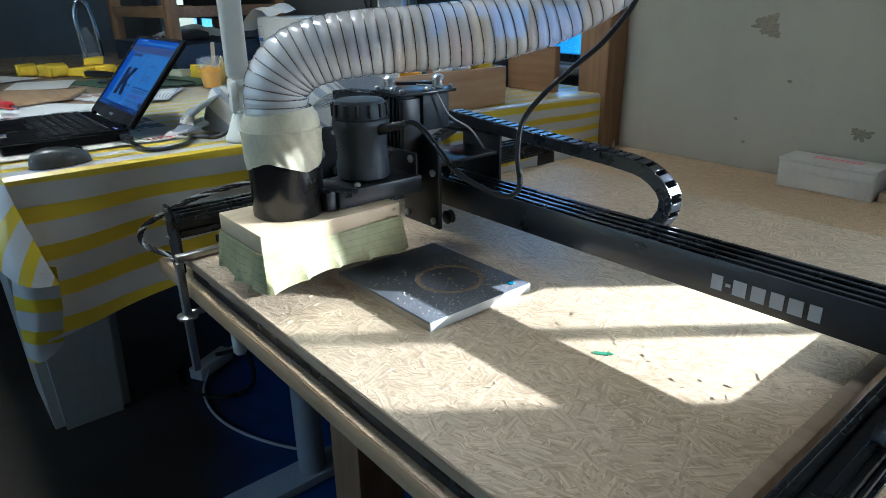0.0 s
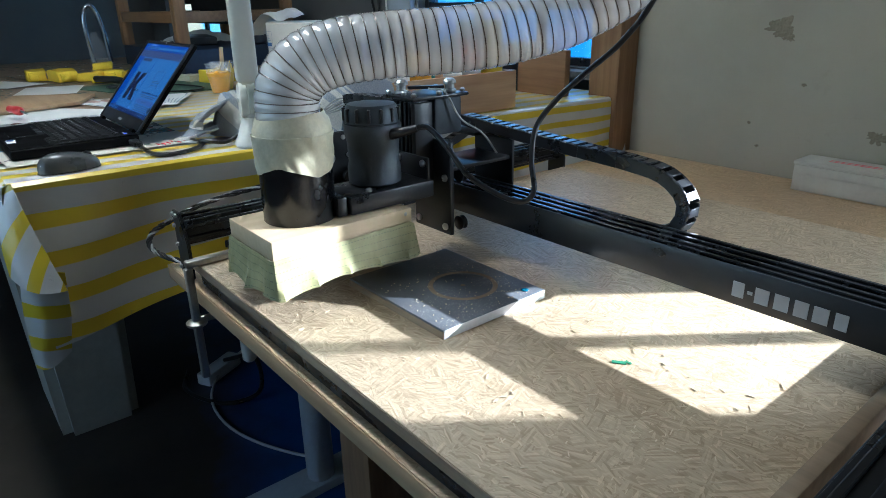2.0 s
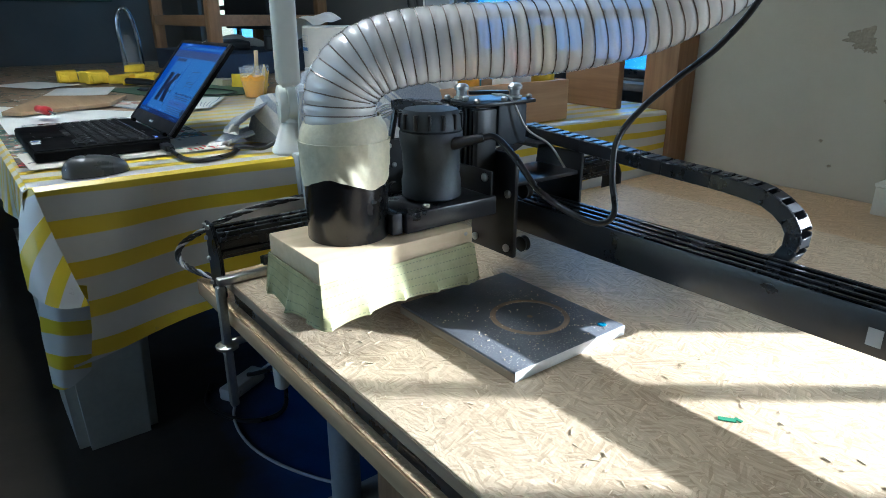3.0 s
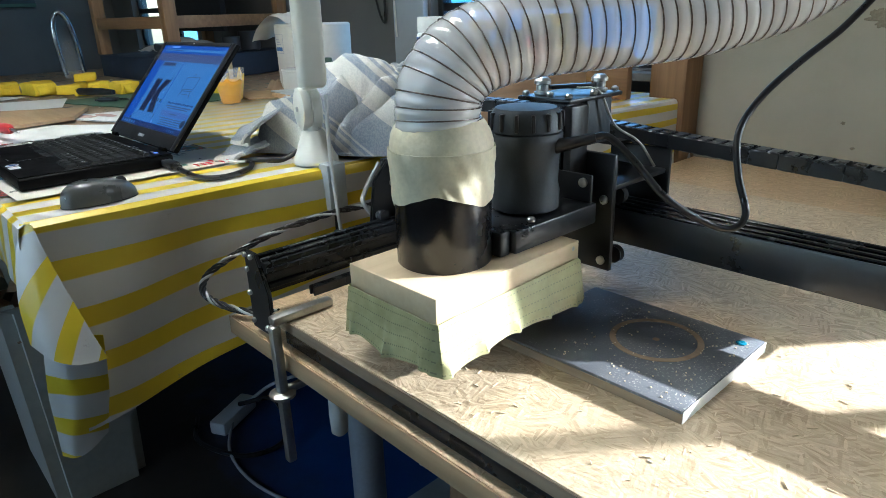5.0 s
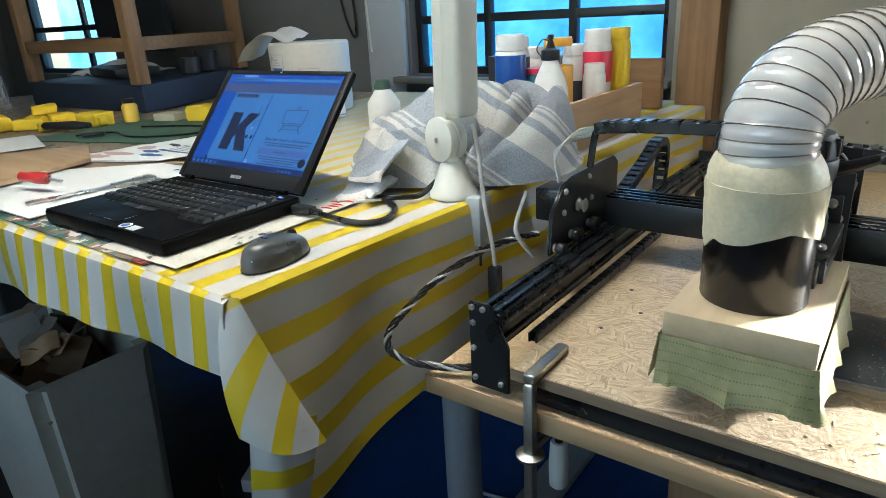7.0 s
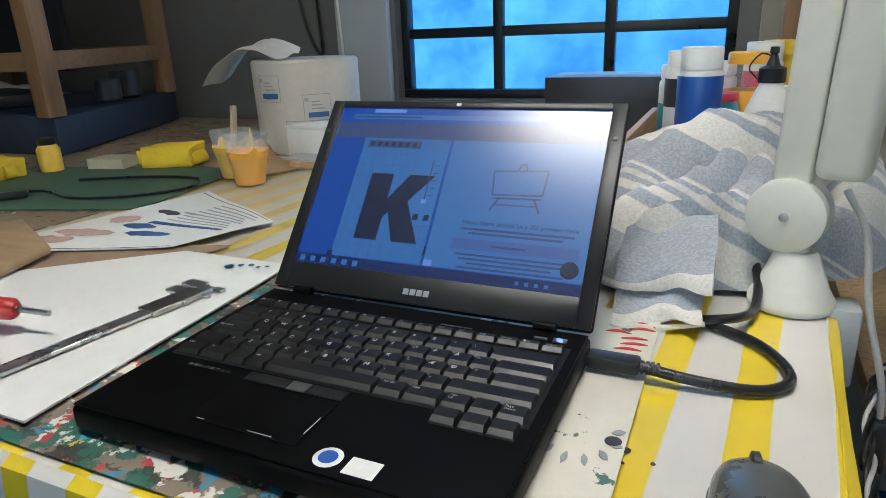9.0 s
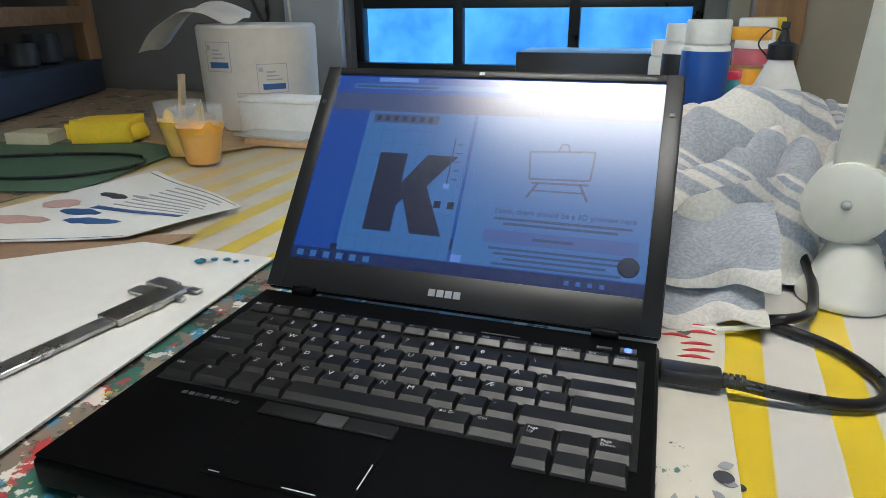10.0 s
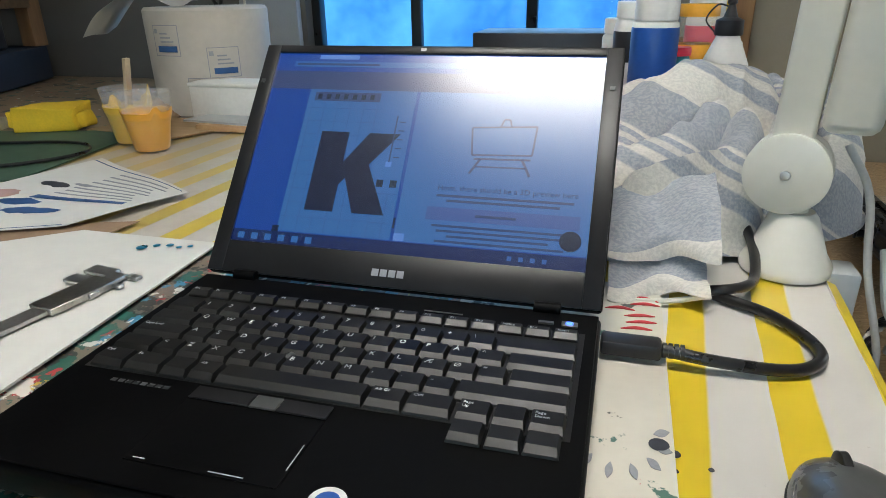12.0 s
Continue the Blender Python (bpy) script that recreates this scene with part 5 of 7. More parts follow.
bd = prism([(-0.374, -0.231), (-0.330, -0.192), (-0.404, 0.038), (-0.586, 0.122), (-0.730, -0.090)], T + 0.0115, T + 0.0215, bevel=0.001)
solid("worn_board", bd, M["ply_light"], "worn wooden board with glue stains under the tools", "board")
cal = thing("caliper", (-0.10, -0.06, T + 0.009), "steel vernier caliper lying on white paper", "caliper")
ca, cb = Vector((-0.098, 0.012, T + 0.0115)), Vector((-0.135, -0.205, T + 0.0115))
dr = (cb - ca).normalized()
pr = Vector((-dr.y, dr.x, 0))


def along(s0, s1, w0, w1, z0, z1, bevel=0.0006):
    """A bar beside the caliper's beam, in its own directions."""
    b = box(s0, s1, w0, w1, z0, z1, bevel, 1)
    m4 = Matrix((dr, pr, Vector((0, 0, 1)))).transposed().to_4x4()
    m4.translation = ca
    bmesh.ops.transform(b, matrix=m4, verts=b.verts[:])
    return b


part("beam", along(0.0, 0.225, -0.009, 0.009, -0.0018, 0.0022), M["steel"], cal)
part("fixed_jaw", along(-0.006, 0.010, -0.040, -0.009, -0.0016, 0.0016), M["steel"], cal)
part("fixed_jaw_tip", along(-0.004, 0.004, 0.008, 0.022, -0.0016, 0.0016), M["steel"], cal)
part("slider", along(0.016, 0.080, -0.014, 0.0135, -0.0024, 0.0040), M["zinc"], cal)
part("sliding_jaw", along(0.016, 0.031, -0.040, -0.014, -0.0016, 0.0016), M["steel"], cal)
part("sliding_jaw_tip", along(0.016, 0.022, 0.0105, 0.022, -0.0016, 0.0016), M["steel"], cal)
part("thumb_screw", along(0.036, 0.046, 0.0105, 0.016, -0.002, 0.003), M["steel"], cal)
sd = thing("screwdriver", (-0.23, -0.15, T + 0.012), "screwdriver with a red and black handle", "screwdriver")
part("handle", lathe([(0.006, 0), (0.011, 0.006), (0.012, 0.03), (0.009, 0.055), (0.010, 0.075), (0.004, 0.082)], (-0.20, -0.14, T + 0.034), 16, (-0.95, -0.2, 0)), M["red_handle"], sd)
part("shaft", rod((-0.20, -0.14, T + 0.034), (-0.165, -0.132, T + 0.031), 0.003, 10), M["steel"], sd)


def letters(text, size, at, x_dir, y_dir, parent, material, name="lettering", depth=0.0002):
    """Flat lettering in the built-in font, starting at a point."""
    cu = bpy.data.curves.new("text", "FONT")
    cu.body, cu.size, cu.extrude, cu.resolution_u = text, size, depth, 2
    tmp = new("text", cu)
    bpy.context.view_layer.update()
    me = bpy.data.meshes.new_from_object(tmp.evaluated_get(bpy.context.evaluated_depsgraph_get()))
    bpy.data.objects.remove(tmp)
    bpy.data.curves.remove(cu)
    b = bmesh.new()
    b.from_mesh(me)
    bpy.data.meshes.remove(me)
    xd, yd = Vector(x_dir).normalized(), Vector(y_dir).normalized()
    m4 = Matrix((xd, yd, xd.cross(yd))).transposed().to_4x4()
    m4.translation = at
    bmesh.ops.transform(b, matrix=m4, verts=b.verts[:])
    return part(name, b, material, parent, smooth=0)


# ---- laptop ----
LZ = 0.929
lap = thing("laptop", (0.167, -0.11, T + 0.002), "open black laptop with a lit screen", "laptop")
base = part("base", box(0.0, 0.335, -0.236, 0.004, T + 0.006, LZ - 0.003, 0.004, 3), M["laptop"], lap)
part("keyboard_deck", box(0.002, 0.333, -0.234, 0.002, LZ - 0.0029, LZ - 0.0012, 0.0006, 1), M["laptop"], lap)
part("key_well", box(0.011, 0.325, -0.147, -0.028, LZ - 0.0011, LZ - 0.0008), M["key"], lap)
for x in (0.02, 0.30):
    part("foot", box(x, x + 0.02, -0.22, -0.20, T + 0.0055, T + 0.0065), M["black_plastic"], lap)
deck = lap


def keycap(x0, x1, yc, depth=0.0178, text="", size=0.0062):
    b = bmesh.new()
    z0, z1 = LZ - 0.0007, LZ + 0.0040
    y0, y1 = yc - depth / 2, yc + depth / 2
    x0, x1 = x0 + 0.0004, x1 - 0.0004
    e, drop = 0.0014, 0.0029
    lo = [b.verts.new(q) for q in ((x0, y0, z0), (x1, y0, z0), (x1, y1, z0), (x0, y1, z0))]
    mid = [b.verts.new(q) for q in ((x0 + 0.0006, y0 + 0.0004, z1 - drop), (x1 - 0.0006, y0 + 0.0004, z1 - drop))]
    hi = [b.verts.new(q) for q in ((x0 + e, y0 + 0.0046, z1), (x1 - e, y0 + 0.0046, z1), (x1 - e, y1 - 0.0006, z1 - 0.0002), (x0 + e, y1 - 0.0006, z1 - 0.0002))]
    b.faces.new(hi)
    b.faces.new((lo[0], lo[1], mid[1], mid[0]))
    b.faces.new((mid[0], mid[1], hi[1], hi[0]))
    b.faces.new((lo[1], lo[2], hi[2], hi[1], mid[1]))
    b.faces.new((lo[2], lo[3], hi[3], hi[2]))
    b.faces.new((lo[3], lo[0], mid[0], hi[0], hi[3]))
    kp = part("key", b, M["key"], deck, smooth=0)
    if text:
        letters(text, size, (x0 + 0.0028, y1 - 0.0022 - size * 0.75, z1 + 0.0001), (1, 0, 0), (0, 1, 0), kp, M["white_mark"], "legend", 0.00008)


def key_row(x, yc, texts, w=0.019):
    for tx in texts:
        keycap(x, x + w, yc, text=tx)
        x += w


for k in range(16):
    x = 0.014 + k * 0.01927
    keycap(x, x + 0.0185, -0.0365, 0.0105, ("Esc", "F1", "F2", "F3", "F4", "F5", "F6", "F7", "F8", "F9", "F10", "F11", "F12", "Home", "End", "Insert")[k], 0.0035)
keycap(0.014, 0.0395, -0.061)
key_row(0.040, -0.061, "1234567890+\\")
keycap(0.2685, 0.322, -0.061)
keycap(0.014, 0.049, -0.080)
key_row(0.0495, -0.080, "QWERTYUIOPÅ^")
keycap(0.2785, 0.322, -0.080)
keycap(0.014, 0.054, -0.099, text="Caps Lock", size=0.0036)
key_row(0.0543, -0.099, "ASDFGHJKLÆØ*")
keycap(0.2830, 0.322, -0.099)
keycap(0.014, 0.044, -0.118)
keycap(0.0448, 0.0635, -0.118, text="<")
key_row(0.0638, -0.118, "ZXCVBNM,.-")
keycap(0.2545, 0.322, -0.118)
keycap(0.014, 0.0385, -0.137, text="Ctrl", size=0.0036)
keycap(0.039, 0.066, -0.137, text="Fn", size=0.0036)
keycap(0.0665, 0.086, -0.137)
keycap(0.0865, 0.106, -0.137, text="Alt", size=0.0036)
keycap(0.1065, 0.205, -0.137)
keycap(0.2055, 0.229, -0.137, text="Alt Gr", size=0.0036)
keycap(0.2295, 0.258, -0.137, text="Ctrl", size=0.0036)
keycap(0.2595, 0.280, -0.137, text="Page\nUp", size=0.0034)
keycap(0.2805, 0.3005, -0.137)
keycap(0.301, 0.322, -0.137, text="Page\nDown", size=0.0034)
for x in (0.2595, 0.2805, 0.301):
    keycap(x, x + 0.0200, -0.1555, 0.0165)
part("logo_disc", lathe([(0.0045, 0), (0.0042, 0.0003)], (0.0765, -0.136, LZ + 0.0035), 20), M["white_mark"], lap, "round white mark on a key")
part("pointing_stick", lathe([(0.0035, 0), (0.0035, 0.003), (0.002, 0.0038)], (0.1395, -0.1085, LZ), 16), M["mouse"], lap)
part("pad_button", box(0.100, 0.140, -0.162, -0.150, LZ - 0.001, LZ + 0.0004, 0.0006, 1), M["lid_edge"], lap)
part("pad_button", box(0.1405, 0.158, -0.162, -0.150, LZ - 0.001, LZ + 0.0004, 0.0006, 1), M["mouse"], lap)
part("pad_button", box(0.1585, 0.19, -0.162, -0.150, LZ - 0.001, LZ + 0.0004, 0.0006, 1), M["lid_edge"], lap)
part("touchpad", box(0.100, 0.190, -0.218, -0.164, LZ - 0.001, LZ - 0.0004, 0.0004, 1), M["laptop"], lap)
for x0, x1, y0, y1 in ((0.188, 0.1886, -0.205, -0.185), (0.15, 0.17, -0.2158, -0.2152), (0.105, 0.112, -0.2158, -0.2152)):
    part("pad_mark", box(x0, x1, y0, y1, LZ - 0.0004, LZ - 0.0002), M["white_mark"], lap)
part("sticker", lathe([(0.010, 0), (0.0095, 0.0003)], (0.217, -0.219, LZ - 0.0011), 28), M["white_plastic"], lap, "round white and blue sticker")
part("sticker_print", lathe([(0.0065, 0), (0.0063, 0.0002)], (0.217, -0.219, LZ - 0.0007), 28), M["blue_label"], lap)
part("sticker", box(0.232, 0.254, -0.229, -0.213, LZ - 0.0011, LZ - 0.0008), M["white_plastic"], lap, "small white sticker")
for k in range(8):
    part("model_mark", box(0.040 + k * 0.0055, 0.0438 + k * 0.0055, -0.1575, -0.1545, LZ - 0.0011, LZ - 0.0008), M["mouse"], lap)
blue_led = glow("blue_indicator", (0.05, 0.12, 1.0), 1.2)
part("power_button", box(0.3075, 0.319, -0.0215, -0.0145, LZ - 0.0011, LZ + 0.0006, 0.0004, 1), M["zinc"], lap)
part("power_light", lathe([(0.0028, 0), (0.0026, 0.0002)], (0.3132, -0.018, LZ + 0.0007), 16), blue_led, lap)
part("side_button", box(0.291, 0.302, -0.0195, -0.0165, LZ - 0.0011, LZ + 0.0003), M["zinc"], lap)
for x in (0.075, 0.095):
    part("indicator", box(x, x + 0.005, -0.0275, -0.0255, LZ - 0.0007, LZ - 0.0003), blue_led, lap)
part("speaker_bar", box(0.205, 0.235, -0.0205, -0.0195, LZ - 0.0011, LZ - 0.0006), M["zinc"], lap)

# lid
UP = Vector((0, 0.1495, 0.178)).normalized()
NRM = Vector((0, -UP.z, UP.y))
LORG = Vector((0, 0.002, LZ - 0.002))


def on_lid(x0, x1, s0, s1, d0, d1, bevel=0.0):
    """A block in the lid's own directions: across, up the lid, out of the screen."""
    b = box(x0, x1, s0, s1, d0, d1, bevel, 2)
    m4 = Matrix((Vector((1, 0, 0)), UP, NRM)).transposed().to_4x4()
    m4.translation = LORG
    bmesh.ops.transform(b, matrix=m4, verts=b.verts[:])
    return b


lid = part("lid", on_lid(0.0, 0.335, 0.004, 0.2325, -0.010, -0.0016, 0.003), M["laptop"], lap)
SX0, SX1, SS0, SS1 = 0.015, 0.320, 0.033, 0.2235
part("bezel", on_lid(0.001, SX0, 0.005, 0.2315, -0.0015, 0.0012, 0.0006), M["lid_edge"], lid)
part("bezel", on_lid(SX1, 0.334, 0.005, 0.2315, -0.0015, 0.0012, 0.0006), M["lid_edge"], lid)
part("bezel", on_lid(SX0, SX1, 0.005, SS0, -0.0015, 0.0012, 0.0006), M["lid_edge"], lid)
part("bezel", on_lid(SX0, SX1, SS1, 0.2315, -0.0015, 0.0012, 0.0006), M["lid_edge"], lid)
part("lid_latch", on_lid(0.125, 0.215, 0.2315, 0.2345, -0.010, -0.003, 0.001), M["zinc"], lid)
part("webcam_dot", on_lid(0.156, 0.161, 0.2262, 0.2292, 0.0012, 0.0018), M["white_mark"], lid)
for s in (0.190,):
    for x in (0.006, 0.327):
        part("rubber_pad", on_lid(x - 0.002, x + 0.002, s, s + 0.004, 0.0012, 0.002, 0.0003), M["mouse"], lid)
for k in range(4):
    part("maker_mark", on_lid(0.151 + k * 0.0072, 0.1568 + k * 0.0072, 0.0135, 0.0195, 0.0012, 0.0016), M["ink_grey"], lid)
for x in (0.03, 0.285):
    part("hinge", rod((x, 0.002, LZ + 0.001), (x + 0.02, 0.002, LZ + 0.001), 0.0045, 14), M["laptop"], lap)

E_S = 0.15


def screen_mat(name, c):
    m, t, p = node_mat(name)
    p.inputs["Base Color"].default_value = (0.012, 0.014, 0.018, 1)
    p.inputs["Roughness"].default_value = 0.25
    p.inputs["Specular IOR Level"].default_value = 0.9
    p.inputs["Emission Color"].default_value = (*c, 1)
    p.inputs["Emission Strength"].default_value = E_S
    return m


SC = {"page": screen_mat("screen_page", (0.045, 0.19, 0.52)), "blue": screen_mat("screen_blue", (0.003, 0.07, 0.42)), "canvas": screen_mat("screen_canvas", (0.04, 0.18, 0.50)),
      "dark": screen_mat("screen_dark", (0.006, 0.012, 0.05)), "bar": screen_mat("screen_bar", (0.05, 0.08, 0.22)), "pale": screen_mat("screen_pale", (0.16, 0.34, 0.85)),
      "task": screen_mat("screen_task", (0.004, 0.02, 0.12)), "text": screen_mat("screen_text", (0.03, 0.06, 0.2)), "band": screen_mat("screen_band", (0.06, 0.13, 0.42))}
scr = part("screen", on_lid(SX0, SX1, SS0, SS1, -0.0015, -0.0006), SC["blue"], lid, "lit blue-tinted screen with a drawing program", smooth=0)


def on_screen(name, u0, u1, v0, v1, mat, lift=1):
    W, H = SX1 - SX0, SS1 - SS0
    return part(name, on_lid(SX0 + u0 * W, SX0 + u1 * W, SS1 - v1 * H, SS1 - v0 * H, -0.0006 + 0.0001 * (lift - 1), -0.0006 + 0.0001 * lift), SC[mat], scr, smooth=0)


on_screen("browser_bar", 0, 1, 0.0, 0.10, "blue")
on_screen("browser_tab", 0.14, 0.27, 0.008, 0.032, "pale", 2)
on_screen("address_bar", 0.06, 0.98, 0.045, 0.075, "page", 2)
on_screen("address_text", 0.07, 0.34, 0.055, 0.066, "text", 3)
on_screen("menu_bar", 0, 1, 0.10, 0.20, "bar")
on_screen("canvas", 0.135, 0.475, 0.20, 0.935, "canvas")
on_screen("preview_pane", 0.485, 1, 0.20, 0.935, "page")
on_screen("tool_bar", 0.155, 0.365, 0.215, 0.262, "bar", 2)
for k in range(7):
    on_screen("tool_icon", 0.165 + k * 0.028, 0.178 + k * 0.028, 0.225, 0.252, "dark", 3)
for k in range(9):
    on_screen("grid_line", 0.14, 0.47, 0.30 + k * 0.07, 0.302 + k * 0.07, "band", 2)
for k in range(8):
    on_screen("grid_line", 0.15 + k * 0.042, 0.1515 + k * 0.042, 0.27, 0.93, "band", 2)
on_screen("slider_panel", 0.385, 0.475, 0.28, 0.72, "page", 3)
on_screen("slider_track", 0.428, 0.432, 0.33, 0.57, "text", 4)
on_screen("slider_knob", 0.421, 0.439, 0.565, 0.59, "pale", 4)
for k in range(5):
    on_screen("slider_tick", 0.440, 0.458, 0.36 + k * 0.045, 0.365 + k * 0.045, "text", 4)
for u0 in (0.405, 0.445):
    on_screen("fill_button", u0, u0 + 0.02, 0.655, 0.69, "dark", 4)
on_screen("scroll_thumb", 0.476, 0.482, 0.83, 0.88, "dark", 2)
on_screen("origin_dot", 0.120, 0.140, 0.91, 0.94, "dark", 2)
for k in range(11):
    on_screen("ruler_number", 0.16 + k * 0.024, 0.170 + k * 0.024, 0.95, 0.962, "text", 2)
# small easel picture in the preview pane
def screen_line(a, c, w, name="easel_bar"):
    """A thin stroke on the screen between two places (u, v)."""
    W, H = SX1 - SX0, SS1 - SS0
    p0, p1 = [Vector((SX0 + q[0] * W, SS1 - q[1] * H, 0)) for q in (a, c)]
    d = (p1 - p0).normalized()
    n = Vector((-d.y, d.x, 0)) * (w / 2)
    b = bmesh.new()
    b.faces.new([b.verts.new(LORG + Vector((q.x, 0, 0)) + UP * q.y + NRM * -0.00035) for q in (p0 - n, p1 - n, p1 + n, p0 + n)])
    part(name, b, SC["text"], scr, smooth=0)


for a, c, w in (((0.655, 0.375), (0.835, 0.36), 0.0016), ((0.835, 0.36), (0.83, 0.50), 0.0016), ((0.655, 0.375), (0.665, 0.51), 0.0016), ((0.665, 0.51), (0.83, 0.50), 0.0016),
                ((0.672, 0.528), (0.828, 0.522), 0.0018), ((0.69, 0.528), (0.665, 0.60), 0.0022), ((0.805, 0.522), (0.83, 0.60), 0.0022), ((0.68, 0.565), (0.818, 0.562), 0.0014),
                ((0.735, 0.366), (0.742, 0.33), 0.0014), ((0.765, 0.364), (0.758, 0.33), 0.0014), ((0.742, 0.33), (0.758, 0.33), 0.0014)):
    screen_line(a, c, w)
on_screen("text_bar", 0.585, 0.955, 0.705, 0.716, "text", 2)
on_screen("text_bar", 0.615, 0.92, 0.728, 0.739, "text", 2)
on_screen("info_box", 0.565, 0.975, 0.765, 0.825, "band", 2)
on_screen("text_bar", 0.70, 0.81, 0.79, 0.802, "text", 3)
for v, a, b_ in ((0.845, 0.585, 0.955), (0.868, 0.60, 0.945), (0.891, 0.63, 0.90), (0.915, 0.60, 0.94)):
    on_screen("text_bar", a, b_, v, v + 0.010, "text", 2)
on_screen("arrow_button", 0.485, 0.515, 0.90, 0.935, "pale", 2)
on_screen("task_bar", 0, 1, 0.94, 1.0, "task", 2)
for k in range(6):
    on_screen("task_icon", 0.02 + k * 0.042, 0.04 + k * 0.042, 0.955, 0.985, "page", 3)
for k in range(4):
    on_screen("tray_icon", 0.80 + k * 0.03, 0.812 + k * 0.03, 0.96, 0.98, "page", 3)
W, H = SX1 - SX0, SS1 - SS0
letters("Hmm, there should be a 3D preview here", 0.0068, LORG + Vector((SX0 + 0.585 * W, 0, 0)) + UP * (SS1 - 0.685 * H) + NRM * -0.0003, (1, 0, 0), tuple(UP), scr, SC["text"], "message")
# heavy letter drawn on the canvas
kx, ks, kw, kh = SX0 + 0.205 * W, SS1 - 0.825 * H, 0.235 * W, 0.40 * H
for poly in ([(0, 0), (0.37, 0), (0.37, 0.33), (0.44, 0.42), (0.62, 0), (1.02, 0), (0.71, 0.60), (1.04, 1), (0.64, 1), (0.37, 0.62), (0.37, 1), (0, 1)],):
    b = bmesh.new()
    b.faces.new([b.verts.new(LORG + Vector((kx + px * kw, 0, 0)) + UP * (ks + py * kh) + NRM * -0.00022) for px, py in poly])
    part("letter_stroke", b, SC["dark"], scr, smooth=0)
part("chat_button", (lathe([(0.0085, 0), (0.008, 0.0003)], LORG + Vector((SX0 + 0.955 * W, 0, 0)) + UP * (SS1 - 0.875 * H) + NRM * -0.0004, 24, NRM)), SC["dark"], scr, smooth=0)

# cable plugged into the laptop's side
uc = thing("usb_cable", (0.42, -0.02, T), "thick black cable plugged into the laptop and looping on the cloth", "cable")
part("plug", box(0.3355, 0.378, -0.020, -0.002, T + 0.008, T + 0.020, 0.003), M["black_plastic"], uc)
part("plug_tip", box(0.333, 0.3358, -0.016, -0.006, T + 0.011, T + 0.017), M["zinc"], uc)
for k in range(4):
    part("strain_ring", rod((0.3785 + k * 0.004, -0.011, T + 0.0135), (0.381 + k * 0.004, -0.011, T + 0.0135), 0.0055, 14), M["black_plastic"], uc)
part("cord", tube([(0.378, -0.011, T + 0.0135), (0.415, -0.012, T + 0.010), (0.455, -0.008, T + 0.0068), (0.478, 0.002, T + 0.0062), (0.489, 0.022, T + 0.0062), (0.483, 0.050, T + 0.0062), (0.464, 0.080, T + 0.0062), (0.436, 0.100, T + 0.0062), (0.41, 0.115, T + 0.0062)], 0.0046, 12, 12), M["cable_black"], uc)
part("cord", tube([(0.405, 0.110, T + 0.0062), (0.432, 0.104, T + 0.013), (0.452, 0.118, T + 0.0125), (0.463, 0.145, T + 0.010), (0.466, 0.18, T + 0.022), (0.462, 0.23, T + 0.035)], 0.0046, 12, 10), M["cable_black"], uc)

# mouse
mo = thing("mouse", (0.466, -0.16, T), "dark grey computer mouse on the striped cloth", "mouse")


def mouse_fn(u, v):
    a = 2 * math.pi * u
    ph = v * math.pi / 2
    cx_, cy_ = math.cos(a), math.sin(a)
    rx = 0.031 * (1 - 0.10 * max(0, -cy_)) * (1 - 0.08 * math.cos(2 * a))
    ry = 0.054
    k = math.cos(ph) ** 0.55 if v < 1 else 0.0
    z = 0.031 * math.sin(ph) ** 0.8 * (1 - 0.20 * (cy_ * k) - 0.10 * (cy_ * k) ** 2)
    x, y = cx_ * rx * k, cy_ * ry * k
    ang = radians(8)
    return (0.466 + x * math.cos(ang) - y * math.sin(ang), -0.160 + x * math.sin(ang) + y * math.cos(ang), T + 0.003 + z)


part("shell", sheet(mouse_fn, 48, 14), M["mouse"], mo, smooth=60)
part("skirt", sheet(lambda u, v: tuple(Vector(mouse_fn(u, 0)) + Vector((0, 0, -0.0015 * v))), 48, 1, 0.001), M["black_plastic"], mo)
part("wheel", lathe([(0.006, -0.003), (0.008, -0.002), (0.008, 0.002), (0.006, 0.003)], (0.461, -0.126, T + 0.0235), 18, (1, 0.14, 0)), M["lid_edge"], mo)
part("badge", box(0.466, 0.482, -0.2085, -0.2065, T + 0.016, T + 0.0185, 0.0004), M["white_mark"], mo)

# ---- lamp on the table's edge ----
LX, LY = 0.497, 0.193
dl = thing("arm_lamp", (LX, LY, T), "cream jointed arm lamp clamped to the table edge", "lamp")
part("base_cone", lathe([(0.039, T + 0.002), (0.040, T + 0.004), (0.040, T + 0.010), (0.033, T + 0.022), (0.021, T + 0.055), (0.017, T + 0.060)], (LX, LY, 0), 44), M["lamp_white"], dl)
part("neck", rod((LX, LY, T + 0.058), (LX, LY, T + 0.075), 0.011, 24), M["lamp_white"], dl)
jd = part("joint_disc", lathe([(0.032, -0.019), (0.036, -0.017), (0.036, -0.002), (0.0345, -0.0005), (0.0345, 0.0005), (0.036, 0.002), (0.036, 0.015), (0.032, 0.017)], (LX - 0.012, LY, T + 0.096), 44, (-0.30, -0.95, 0)), M["lamp_white"], dl, "round cream joint")
part("joint_screw", lathe([(0.004, 0), (0.0045, 0.001), (0.004, 0.003), (0.002, 0.0035)], Vector((LX - 0.012, LY, T + 0.096)) + Vector((-0.30, -0.95, 0)).normalized() * 0.017, 14, (-0.30, -0.95, 0)), M["steel"], dl)
ar = Matrix.Rotation(radians(-17), 4, "Z")


